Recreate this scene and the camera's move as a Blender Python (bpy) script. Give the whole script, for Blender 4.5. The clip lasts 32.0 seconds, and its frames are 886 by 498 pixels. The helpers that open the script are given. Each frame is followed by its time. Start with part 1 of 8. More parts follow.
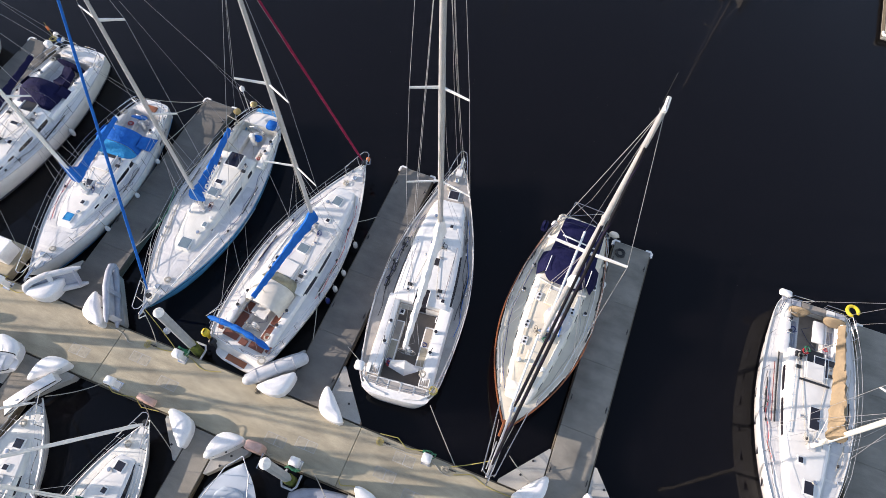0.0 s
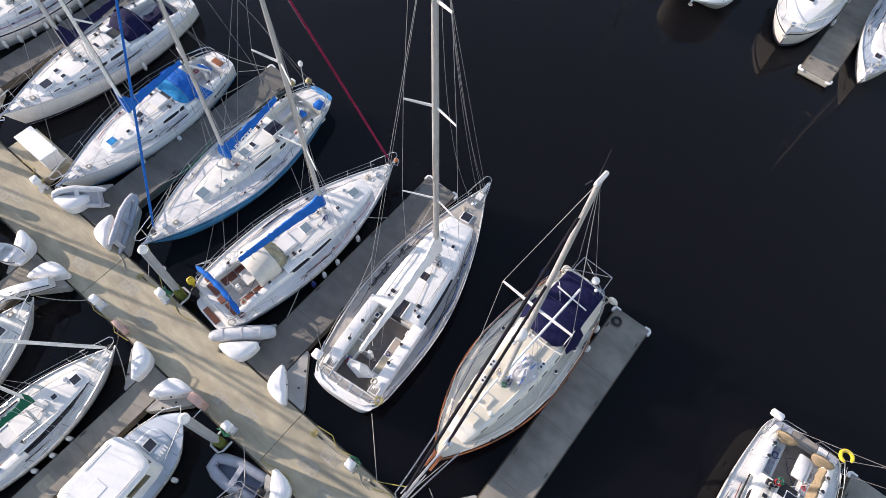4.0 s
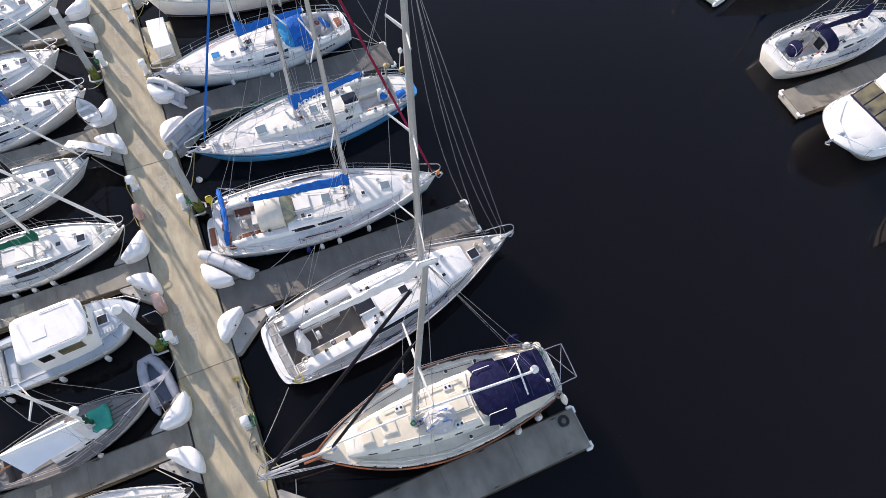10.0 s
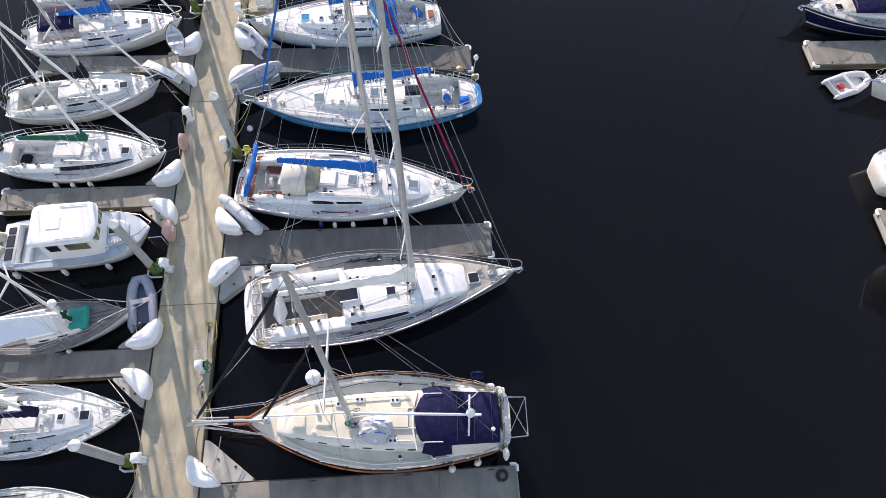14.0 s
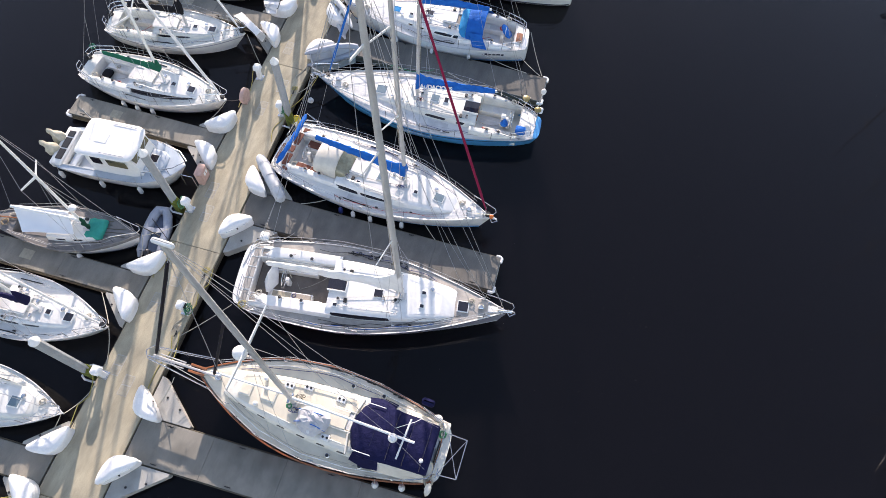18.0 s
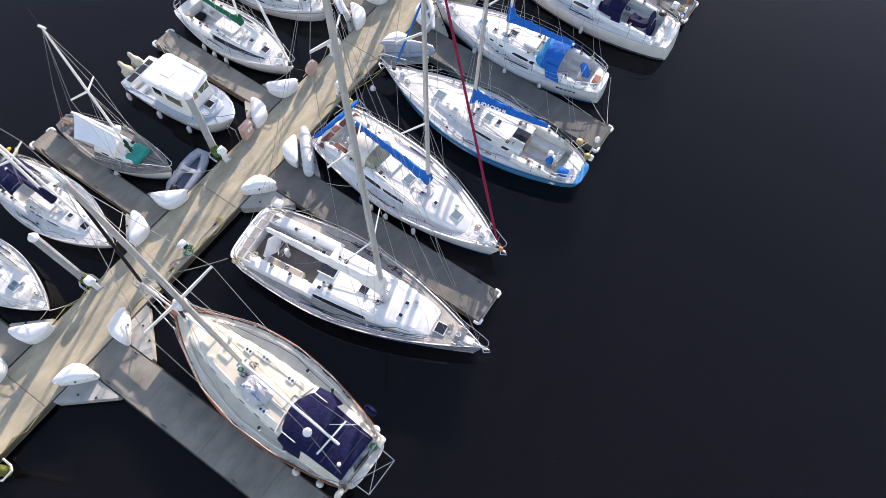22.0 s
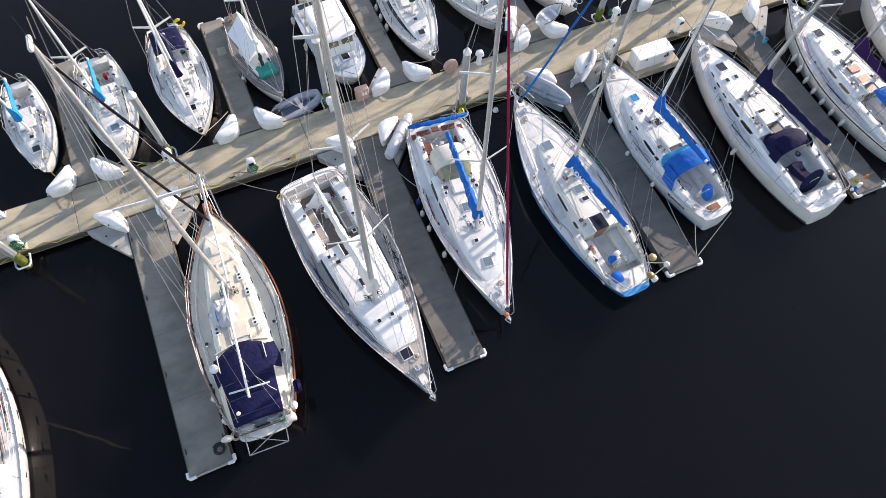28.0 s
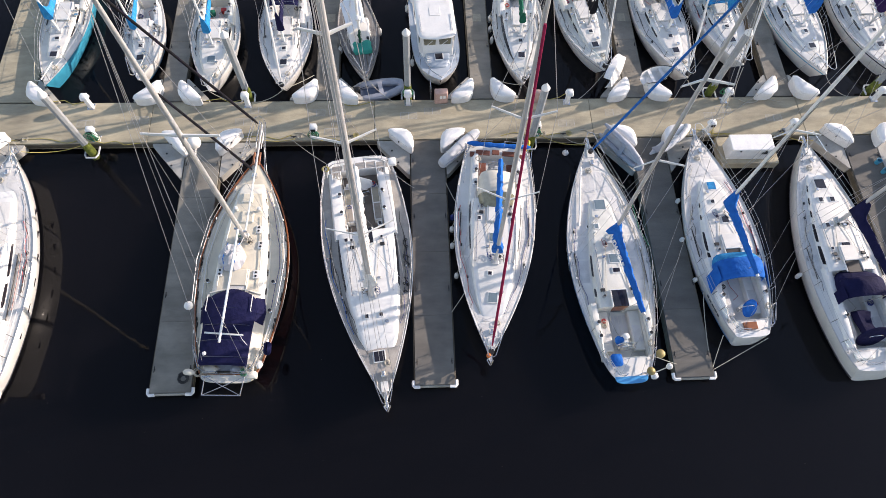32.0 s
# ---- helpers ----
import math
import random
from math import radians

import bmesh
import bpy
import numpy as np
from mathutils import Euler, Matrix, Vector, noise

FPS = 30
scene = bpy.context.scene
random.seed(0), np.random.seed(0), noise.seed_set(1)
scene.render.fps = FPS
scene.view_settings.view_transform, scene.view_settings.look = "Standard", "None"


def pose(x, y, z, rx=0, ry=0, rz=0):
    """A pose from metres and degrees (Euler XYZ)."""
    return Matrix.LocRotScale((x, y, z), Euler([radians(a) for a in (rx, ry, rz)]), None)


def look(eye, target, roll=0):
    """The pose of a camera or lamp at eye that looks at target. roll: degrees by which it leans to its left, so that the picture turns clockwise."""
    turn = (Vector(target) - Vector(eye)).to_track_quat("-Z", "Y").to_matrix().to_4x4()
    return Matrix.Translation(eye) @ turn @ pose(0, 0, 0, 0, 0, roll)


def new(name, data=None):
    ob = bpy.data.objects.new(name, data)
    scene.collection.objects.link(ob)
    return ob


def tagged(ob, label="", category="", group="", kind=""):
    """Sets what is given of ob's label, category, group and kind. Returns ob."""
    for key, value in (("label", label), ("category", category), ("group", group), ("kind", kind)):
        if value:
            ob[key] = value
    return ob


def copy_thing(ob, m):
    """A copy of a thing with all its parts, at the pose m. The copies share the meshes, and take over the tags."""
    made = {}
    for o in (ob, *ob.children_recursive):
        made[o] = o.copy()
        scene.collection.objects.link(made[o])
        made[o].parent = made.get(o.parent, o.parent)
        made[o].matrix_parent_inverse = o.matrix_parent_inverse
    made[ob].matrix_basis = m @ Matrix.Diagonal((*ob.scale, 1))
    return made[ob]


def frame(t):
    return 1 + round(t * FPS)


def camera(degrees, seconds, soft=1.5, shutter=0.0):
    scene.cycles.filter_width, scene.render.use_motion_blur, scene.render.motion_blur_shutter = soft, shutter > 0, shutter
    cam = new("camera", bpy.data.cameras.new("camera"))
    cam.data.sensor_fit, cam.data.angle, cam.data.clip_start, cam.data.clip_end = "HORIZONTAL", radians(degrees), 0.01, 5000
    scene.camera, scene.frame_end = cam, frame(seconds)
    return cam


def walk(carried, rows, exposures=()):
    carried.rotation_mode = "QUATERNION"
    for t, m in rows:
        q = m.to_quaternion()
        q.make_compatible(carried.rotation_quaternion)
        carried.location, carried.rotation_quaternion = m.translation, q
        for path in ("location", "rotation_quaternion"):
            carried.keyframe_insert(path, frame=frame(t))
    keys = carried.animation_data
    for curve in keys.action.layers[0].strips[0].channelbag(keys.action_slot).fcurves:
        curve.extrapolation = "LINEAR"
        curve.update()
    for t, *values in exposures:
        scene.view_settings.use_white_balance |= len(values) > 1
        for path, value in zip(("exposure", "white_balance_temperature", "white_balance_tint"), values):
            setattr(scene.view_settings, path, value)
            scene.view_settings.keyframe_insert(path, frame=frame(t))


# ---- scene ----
cam = camera(71.41, 32.0, soft=0.75)
EXPOSURE = 1.07
# seconds, x, y, z, and the turns about x, y, z
PATH = [
    (0.0, -6.496, 17.279, 27.962, 27.287, -1.734, -158.471),
    (1.0, -7.419, 16.902, 27.883, 27.663, -1.903, -153.985),
    (2.0, -8.255, 16.324, 27.917, 27.773, -2.126, -149.614),
    (3.0, -9.022, 15.591, 27.929, 27.671, -2.258, -145.180),
    (3.5, -9.392, 15.190, 27.934, 27.632, -2.278, -143.061),
    (5.5, -10.639, 13.657, 28.228, 27.350, -2.664, -134.747),
    (6.0, -10.979, 13.161, 28.278, 27.304, -2.628, -132.464),
    (7.0, -11.611, 12.168, 28.379, 27.216, -2.609, -127.867),
    (8.0, -12.175, 11.181, 28.445, 27.143, -2.704, -122.924),
    (9.0, -12.488, 10.169, 28.493, 26.895, -2.891, -117.908),
    (10.0, -12.791, 9.157, 28.427, 26.752, -3.000, -113.417),
    (11.0, -12.993, 8.064, 28.360, 26.560, -2.962, -108.821),
    (12.0, -13.042, 6.885, 28.264, 26.252, -2.869, -103.697),
    (13.0, -13.022, 5.757, 28.172, 26.053, -2.810, -98.653),
    (14.0, -13.017, 4.650, 28.126, 26.056, -2.766, -93.757),
    (14.5, -12.962, 4.118, 28.180, 25.987, -2.818, -91.416),
    (16.5, -12.348, 2.148, 28.312, 25.602, -3.064, -81.542),
    (17.0, -12.197, 1.721, 28.263, 25.661, -3.067, -79.152),
    (18.0, -11.813, 0.856, 28.263, 25.531, -3.146, -74.691),
    (19.0, -11.369, -0.035, 28.227, 25.401, -3.114, -70.395),
    (20.0, -10.870, -0.880, 28.177, 25.354, -3.189, -65.959),
    (21.0, -10.255, -1.872, 28.124, 25.434, -2.956, -61.241),
    (22.0, -9.544, -2.685, 28.149, 25.369, -2.872, -56.064),
    (23.0, -8.741, -3.455, 28.135, 25.314, -2.732, -50.785),
    (24.0, -7.865, -4.095, 28.169, 25.188, -2.613, -45.286),
    (25.0, -6.938, -4.684, 28.172, 25.123, -2.515, -40.124),
    (25.5, -6.463, -4.941, 28.160, 25.086, -2.447, -37.383),
    (27.5, -4.507, -5.654, 28.205, 24.900, -2.262, -26.352),
    (28.0, -3.969, -5.770, 28.277, 24.792, -2.178, -23.547),
    (29.0, -2.890, -5.877, 28.349, 24.572, -2.093, -17.833),
    (30.0, -1.829, -5.880, 28.400, 24.335, -2.027, -11.935),
    (31.0, -0.736, -5.872, 28.411, 24.242, -1.821, -6.323),
    (32.0, 0.041, -5.805, 28.484, 24.180, -1.950, -2.146),
]
walk(cam, [(t, pose(x, y, z, rx, ry, rz)) for t, x, y, z, rx, ry, rz in PATH], exposures=[(0.0, EXPOSURE - 0.04, 7200, 21), (9.0, EXPOSURE, 7200, 22), (14.0, EXPOSURE + 0.08, 7200, 22), (18.0, EXPOSURE + 0.21, 7200, 22), (24.0, EXPOSURE + 0.25, 7200, 22), (29.0, EXPOSURE + 0.01, 7320, 21), (32.0, EXPOSURE - 0.11, 7350, 21)])

# ---- light ----
SUN_AZ = math.atan2(0.30, 0.95)
SUN_EL = radians(19.2)
sun_dir = Vector((math.cos(SUN_AZ) * math.cos(SUN_EL), math.sin(SUN_AZ) * math.cos(SUN_EL), math.sin(SUN_EL)))
world = bpy.data.worlds.new("world")
scene.world = world
world.use_nodes = True
wn = world.node_tree
sky = wn.nodes.new("ShaderNodeTexSky")
sky.sky_type, sky.sun_disc = "NISHITA", False
sky.sun_elevation = SUN_EL
sky.sun_rotation = math.pi / 2 - SUN_AZ
sky.air_density, sky.dust_density = 1.1, 0.45
wn.links.new(sky.outputs[0], wn.nodes["Background"].inputs[0])
wn.nodes["Background"].inputs[1].default_value = 0.15
sun_data = bpy.data.lights.new("sun", "SUN")
sun_data.energy, sun_data.angle, sun_data.color = 3.35, radians(0.6), (1.0, 0.955, 0.885)
sun = new("sun", sun_data)
sun.matrix_world = look(sun_dir * 60, (0, 0, 0))


# ---- materials ----
def mat(name, base, rough=0.5, metal=0.0, var=0.12, scale=3.0, bump=0.0, bump_scale=60.0, tint=None, spots=0.0, coat=0.0, each=0.0, stain=0.0, depth=0.01, gloss=0.5):
    """Surface with soft blotches, fine grain and a little relief."""
    m = bpy.data.materials.new(name)
    m.use_nodes = True
    nt = m.node_tree
    b = nt.nodes["Principled BSDF"]
    b.inputs["Roughness"].default_value = rough
    b.inputs["Metallic"].default_value = metal
    b.inputs["Coat Weight"].default_value = coat
    b.inputs["Specular IOR Level"].default_value = gloss
    tc = nt.nodes.new("ShaderNodeTexCoord")
    n1 = nt.nodes.new("ShaderNodeTexNoise")
    n1.inputs["Scale"].default_value, n1.inputs["Detail"].default_value = scale, 5.0
    n2 = nt.nodes.new("ShaderNodeTexNoise")
    n2.inputs["Scale"].default_value, n2.inputs["Detail"].default_value = bump_scale, 3.0
    for n in (n1, n2):
        nt.links.new(tc.outputs["Object"], n.inputs["Vector"])
    dark = tint or tuple(c * 0.55 for c in base)
    mix = nt.nodes.new("ShaderNodeMix")
    mix.data_type = "RGBA"
    mix.inputs[6].default_value, mix.inputs[7].default_value = (*base, 1), (*dark, 1)
    ramp = nt.nodes.new("ShaderNodeMapRange")
    ramp.inputs[1].default_value, ramp.inputs[2].default_value = 0.42, 0.75
    ramp.inputs[3].default_value, ramp.inputs[4].default_value = 0.0, min(1.0, var * 3)
    nt.links.new(n1.outputs[0], ramp.inputs[0])
    nt.links.new(ramp.outputs[0], mix.inputs[0])
    last = mix.outputs[2]
    fine = nt.nodes.new("ShaderNodeMix")
    fine.data_type, fine.blend_type = "RGBA", "MULTIPLY"
    fine.inputs[0].default_value = min(1.0, var * 2 + spots)
    nt.links.new(last, fine.inputs[6])
    g = nt.nodes.new("ShaderNodeMapRange")
    g.inputs[1].default_value, g.inputs[2].default_value, g.inputs[3].default_value, g.inputs[4].default_value = 0.3, 0.7, 0.7, 1.15
    nt.links.new(n2.outputs[0], g.inputs[0])
    nt.links.new(g.outputs[0], fine.inputs[7])
    last = fine.outputs[2]
    if stain:
        mp = nt.nodes.new("ShaderNodeMapping")
        mp.inputs["Scale"].default_value = (0.35, 1.1, 1.0)
        nt.links.new(tc.outputs["Object"], mp.inputs["Vector"])
        n3 = nt.nodes.new("ShaderNodeTexNoise")
        n3.inputs["Scale"].default_value, n3.inputs["Detail"].default_value, n3.inputs["Roughness"].default_value = 1.3, 8.0, 0.68
        nt.links.new(mp.outputs[0], n3.inputs["Vector"])
        r3 = nt.nodes.new("ShaderNodeMapRange")
        r3.inputs[1].default_value, r3.inputs[2].default_value, r3.inputs[3].default_value, r3.inputs[4].default_value = 0.32, 0.66, 1 - stain, 1 + stain * 0.35
        nt.links.new(n3.outputs[0], r3.inputs[0])
        mul = nt.nodes.new("ShaderNodeMix")
        mul.data_type, mul.blend_type = "RGBA", "MULTIPLY"
        mul.inputs[0].default_value = 1.0
        nt.links.new(last, mul.inputs[6])
        nt.links.new(r3.outputs[0], mul.inputs[7])
        last = mul.outputs[2]
    if each:
        oi = nt.nodes.new("ShaderNodeObjectInfo")
        h = nt.nodes.new("ShaderNodeHueSaturation")
        r = nt.nodes.new("ShaderNodeMapRange")
        r.inputs[3].default_value, r.inputs[4].default_value = 1 - each, 1 + each
        nt.links.new(oi.outputs["Random"], r.inputs[0])
        nt.links.new(r.outputs[0], h.inputs["Value"])
        nt.links.new(last, h.inputs["Color"])
        last = h.outputs[0]
    nt.links.new(last, b.inputs["Base Color"])
    if bump:
        bp = nt.nodes.new("ShaderNodeBump")
        bp.inputs["Strength"].default_value, bp.inputs["Distance"].default_value = bump, depth
        nt.links.new(n2.outputs[0], bp.inputs["Height"])
        nt.links.new(bp.outputs[0], b.inputs["Normal"])
    return m


def water_mat():
    m = bpy.data.materials.new("harbour_water")
    m.use_nodes = True
    nt = m.node_tree
    b = nt.nodes["Principled BSDF"]
    b.inputs["Base Color"].default_value = (0.0054, 0.0051, 0.0066, 1)
    b.inputs["Roughness"].default_value = 0.02
    b.inputs["IOR"].default_value = 1.235
    b.inputs["Subsurface Weight"].default_value = 1.0
    b.inputs["Subsurface Radius"].default_value = (1.0, 1.0, 1.0)
    b.inputs["Subsurface Scale"].default_value = 12.0
    tc = nt.nodes.new("ShaderNodeTexCoord")
    a = nt.nodes.new("ShaderNodeTexNoise")
    a.inputs["Scale"].default_value, a.inputs["Detail"].default_value = 0.35, 2.0
    c = nt.nodes.new("ShaderNodeTexNoise")
    c.inputs["Scale"].default_value, c.inputs["Detail"].default_value = 1.7, 2.0
    add = nt.nodes.new("ShaderNodeMath")
    add.operation = "MULTIPLY_ADD"
    add.inputs[1].default_value = 0.25
    for n in (a, c):
        nt.links.new(tc.outputs["Object"], n.inputs["Vector"])
    nt.links.new(c.outputs[0], add.inputs[0])
    nt.links.new(a.outputs[0], add.inputs[2])
    bp = nt.nodes.new("ShaderNodeBump")
    bp.inputs["Strength"].default_value, bp.inputs["Distance"].default_value = 0.12, 0.06
    nt.links.new(add.outputs[0], bp.inputs["Height"])
    nt.links.new(bp.outputs[0], b.inputs["Normal"])
    return m


WATER = water_mat()
GEL = mat("white_gelcoat", (0.765, 0.755, 0.725), 0.28, var=0.08, scale=1.6, bump_scale=9, coat=0.3)
OFFWHITE = mat("aged_offwhite_deck", (0.70, 0.69, 0.63), 0.55, var=0.14, scale=1.4, bump=0.25, bump_scale=110, spots=0.06)
GELDECK = mat("nonskid_deck", (0.715, 0.70, 0.66), 0.55, var=0.10, scale=1.2, bump=0.25, bump_scale=120)
NONSKID = mat("grey_nonskid_patch", (0.66, 0.65, 0.63), 0.7, var=0.16, scale=2.2, bump=0.4, bump_scale=150, spots=0.1)
CREAM = mat("cream_deck", (0.73, 0.66, 0.525), 0.5, var=0.12, scale=1.5, bump=0.2, bump_scale=110)
CREAMTOP = mat("cream_gelcoat", (0.74, 0.71, 0.63), 0.4, var=0.1, scale=1.8, bump_scale=20)
GREYHULL = mat("grey_hull_paint", (0.30, 0.30, 0.36), 0.3, var=0.12, scale=1.0, coat=0.3)
TEAKGREY = mat("weathered_teak", (0.31, 0.275, 0.235), 0.75, var=0.2, scale=2.5, bump=0.3, bump_scale=45)
PALETEAK = mat("pale_scrubbed_teak", (0.39, 0.36, 0.325), 0.75, var=0.2, scale=2.5, bump=0.3, bump_scale=45)
KHAKITEAK = mat("dry_khaki_teak", (0.36, 0.325, 0.25), 0.8, var=0.2, scale=2.5, bump=0.3, bump_scale=45)
DARKTEAK = mat("dark_brown_teak", (0.17, 0.145, 0.125), 0.75, var=0.2, scale=2.5, bump=0.3, bump_scale=45)
TEAK = mat("varnished_wood", (0.30, 0.095, 0.03), 0.3, var=0.2, scale=4, bump_scale=30, coat=0.4)
CUSH = mat("rust_cushion", (0.18, 0.058, 0.036), 0.8, var=0.15, scale=5, bump=0.2)
REDPAINT = mat("dark_red_paint", (0.20, 0.03, 0.03), 0.4, var=0.12, scale=2)
BLUEHULL = mat("bright_blue_hull", (0.05, 0.31, 0.62), 0.28, var=0.1, scale=1.2, coat=0.3)
CYANHULL = mat("turquoise_hull", (0.03, 0.30, 0.45), 0.3, var=0.12, scale=1.2, coat=0.3)
NAVYHULL = mat("navy_hull", (0.012, 0.014, 0.05), 0.25, var=0.1, scale=1.2, coat=0.4)
DARKHULL = mat("dark_stripe", (0.02, 0.025, 0.05), 0.35, var=0.1)
BLUECANVAS = mat("royal_blue_canvas", (0.004, 0.125, 0.46), 0.75, var=0.16, scale=3.0, bump=0.7, bump_scale=4, depth=0.09, tint=(0.004, 0.075, 0.30), gloss=0.12)
CYANCANVAS = mat("sky_blue_canvas", (0.012, 0.25, 0.54), 0.8, var=0.18, scale=3, bump=0.6, bump_scale=5, depth=0.1, gloss=0.12)
NAVYCANVAS = mat("navy_canvas", (0.0095, 0.0105, 0.047), 0.8, var=0.16, scale=2.5, bump=0.7, bump_scale=3.5, depth=0.09, gloss=0.12)
GREENCANVAS = mat("green_canvas", (0.01, 0.12, 0.075), 0.85, var=0.15, scale=3, bump=0.4, bump_scale=14, gloss=0.12)
DKGREEN = mat("dark_green_canvas", (0.008, 0.055, 0.035), 0.85, var=0.2, scale=5, bump=0.4, bump_scale=14, gloss=0.12)
TEALCANVAS = mat("teal_canvas", (0.02, 0.30, 0.24), 0.8, var=0.15, scale=3, bump=0.4, bump_scale=10, gloss=0.12)
TANCANVAS = mat("tan_canvas", (0.30, 0.23, 0.15), 0.85, var=0.2, scale=3, bump=0.7, bump_scale=6, depth=0.06, gloss=0.12)
CREAMCANVAS = mat("cream_canvas", (0.66, 0.62, 0.54), 0.85, var=0.12, scale=3, bump=0.3, bump_scale=12, gloss=0.12)
GREYCANVAS = mat("pale_grey_canvas", (0.50, 0.50, 0.52), 0.85, var=0.12, scale=3, bump=0.4, bump_scale=12, gloss=0.12)
WHITECANVAS = mat("white_tarpaulin", (0.74, 0.73, 0.72), 0.7, var=0.12, scale=2, bump=0.5, bump_scale=8)
SHEET = mat("white_plastic_sheet", (0.80, 0.80, 0.80), 0.5, var=0.06, scale=1.5, bump=0.25, bump_scale=3, depth=0.04)
BLACKCANVAS = mat("black_sail_wrap", (0.012, 0.012, 0.016), 0.7, var=0.2, scale=6, bump=0.4, bump_scale=20, gloss=0.12)
REDSAIL = mat("maroon_sail_wrap", (0.27, 0.018, 0.06), 0.75, var=0.2, scale=5, bump=0.5, bump_scale=20, gloss=0.12)
PURPLECANVAS = mat("purple_canvas", (0.03, 0.012, 0.07), 0.85, var=0.2, scale=3, bump=0.4, bump_scale=12, gloss=0.12)
ALU = mat("silver_spar", (0.56, 0.56, 0.555), 0.42, metal=0.35, var=0.12, scale=2, bump_scale=30)
WHITESPAR = mat("white_spar", (0.78, 0.78, 0.76), 0.35, var=0.1, scale=2)
STEEL = mat("stainless_tube", (0.62, 0.62, 0.62), 0.22, metal=0.9, var=0.05)
WIRE = mat("rigging_wire", (0.42, 0.42, 0.43), 0.4, metal=0.4, var=0.05)
ROPE = mat("pale_rope", (0.46, 0.43, 0.36), 0.9, var=0.2, scale=20)
YROPE = mat("yellow_rope", (0.42, 0.35, 0.10), 0.85, var=0.2, scale=20)
BLACK = mat("black_plastic", (0.015, 0.015, 0.017), 0.45, var=0.1)
RUBBER = mat("black_rubber", (0.02, 0.02, 0.02), 0.8, var=0.15)
GLASS = mat("smoked_acrylic", (0.018, 0.016, 0.022), 0.12, var=0.1, coat=0.4)
PALEGLASS = mat("pale_acrylic", (0.16, 0.22, 0.25), 0.12, var=0.15, scale=5, coat=0.4)
CLEARVINYL = mat("clear_vinyl", (0.26, 0.25, 0.17), 0.15, var=0.3, scale=4, coat=0.3)
PLASTIC = mat("white_plastic", (0.78, 0.77, 0.75), 0.45, var=0.08, scale=2.5, bump_scale=15, spots=0.05)
FENDERM = mat("fender_vinyl", (0.66, 0.66, 0.64), 0.5, var=0.12, scale=6)
BLUEVINYL = mat("blue_vinyl", (0.015, 0.03, 0.16), 0.5, var=0.1)
HYPALON = mat("grey_rubberised_fabric", (0.36, 0.38, 0.43), 0.6, var=0.12, scale=3, bump_scale=20)
PALEHYP = mat("pale_rubberised_fabric", (0.55, 0.56, 0.57), 0.6, var=0.12, scale=3, bump_scale=20)
GREENHOSE = mat("green_hose", (0.02, 0.20, 0.10), 0.5, var=0.15)
YELLOW = mat("yellow_plastic", (0.70, 0.52, 0.03), 0.5, var=0.1)
ORANGE = mat("orange_plastic", (0.65, 0.16, 0.03), 0.5, var=0.1)
REDPL = mat("red_plastic", (0.50, 0.03, 0.03), 0.45, var=0.1)
PINK = mat("faded_red_box", (0.56, 0.36, 0.30), 0.65, var=0.2, scale=5)
CONC = mat("float_concrete", (0.445, 0.39, 0.275), 0.88, var=0.20, scale=0.7, bump=0.35, bump_scale=40, tint=(0.27, 0.245, 0.185), spots=0.32, each=0.04, stain=0.34)
CONCF = mat("finger_concrete", (0.265, 0.245, 0.205), 0.88, var=0.22, scale=0.9, bump=0.35, bump_scale=40, tint=(0.13, 0.12, 0.10), spots=0.2, each=0.03, stain=0.26)
WALER = mat("wet_timber", (0.10, 0.085, 0.06), 0.8, var=0.25, scale=4, bump=0.4, bump_scale=30)
# Fingers beside tall hulls: the hulls' shade is put into these two base colours.
CONCG = mat("shaded_grey_finger_concrete", (0.14, 0.132, 0.118), 0.88, var=0.22, scale=0.9, bump=0.35, bump_scale=40, tint=(0.11, 0.105, 0.095), spots=0.2, each=0.03, stain=0.26)
CONCN = mat("worn_shaded_finger_concrete", (0.18, 0.168, 0.148), 0.88, var=0.22, scale=0.9, bump=0.35, bump_scale=40, tint=(0.11, 0.105, 0.095), spots=0.2, each=0.03, stain=0.26)
PALECONC = mat("pale_concrete", (0.40, 0.39, 0.355), 0.85, var=0.2, scale=1.5, bump=0.3, bump_scale=35)
LIDM = mat("concrete_lid", (0.37, 0.335, 0.255), 0.85, var=0.2, scale=6, bump=0.3, bump_scale=50)
ALGAE = mat("algae_growth", (0.14, 0.17, 0.02), 0.9, var=0.35, scale=6, bump=0.8, bump_scale=25, tint=(0.04, 0.05, 0.015))
OLDPLANK = mat("silvered_planks", (0.20, 0.19, 0.185), 0.8, var=0.25, scale=3, bump=0.4, bump_scale=40)
BRASS = mat("dull_brass", (0.28, 0.215, 0.08), 0.45, metal=0.3, var=0.2)
SALOON = mat("window_onto_saloon", (0.20, 0.175, 0.10), 0.08, var=0.33, scale=1.5, bump_scale=3, tint=(0.015, 0.02, 0.03), coat=0.5)
LEAFM = mat("pale_leaf_scrap", (0.14, 0.13, 0.09), 0.8, var=0.3, scale=1)
SOLAR = mat("solar_panel", (0.012, 0.013, 0.03), 0.15, var=0.1, coat=0.5)


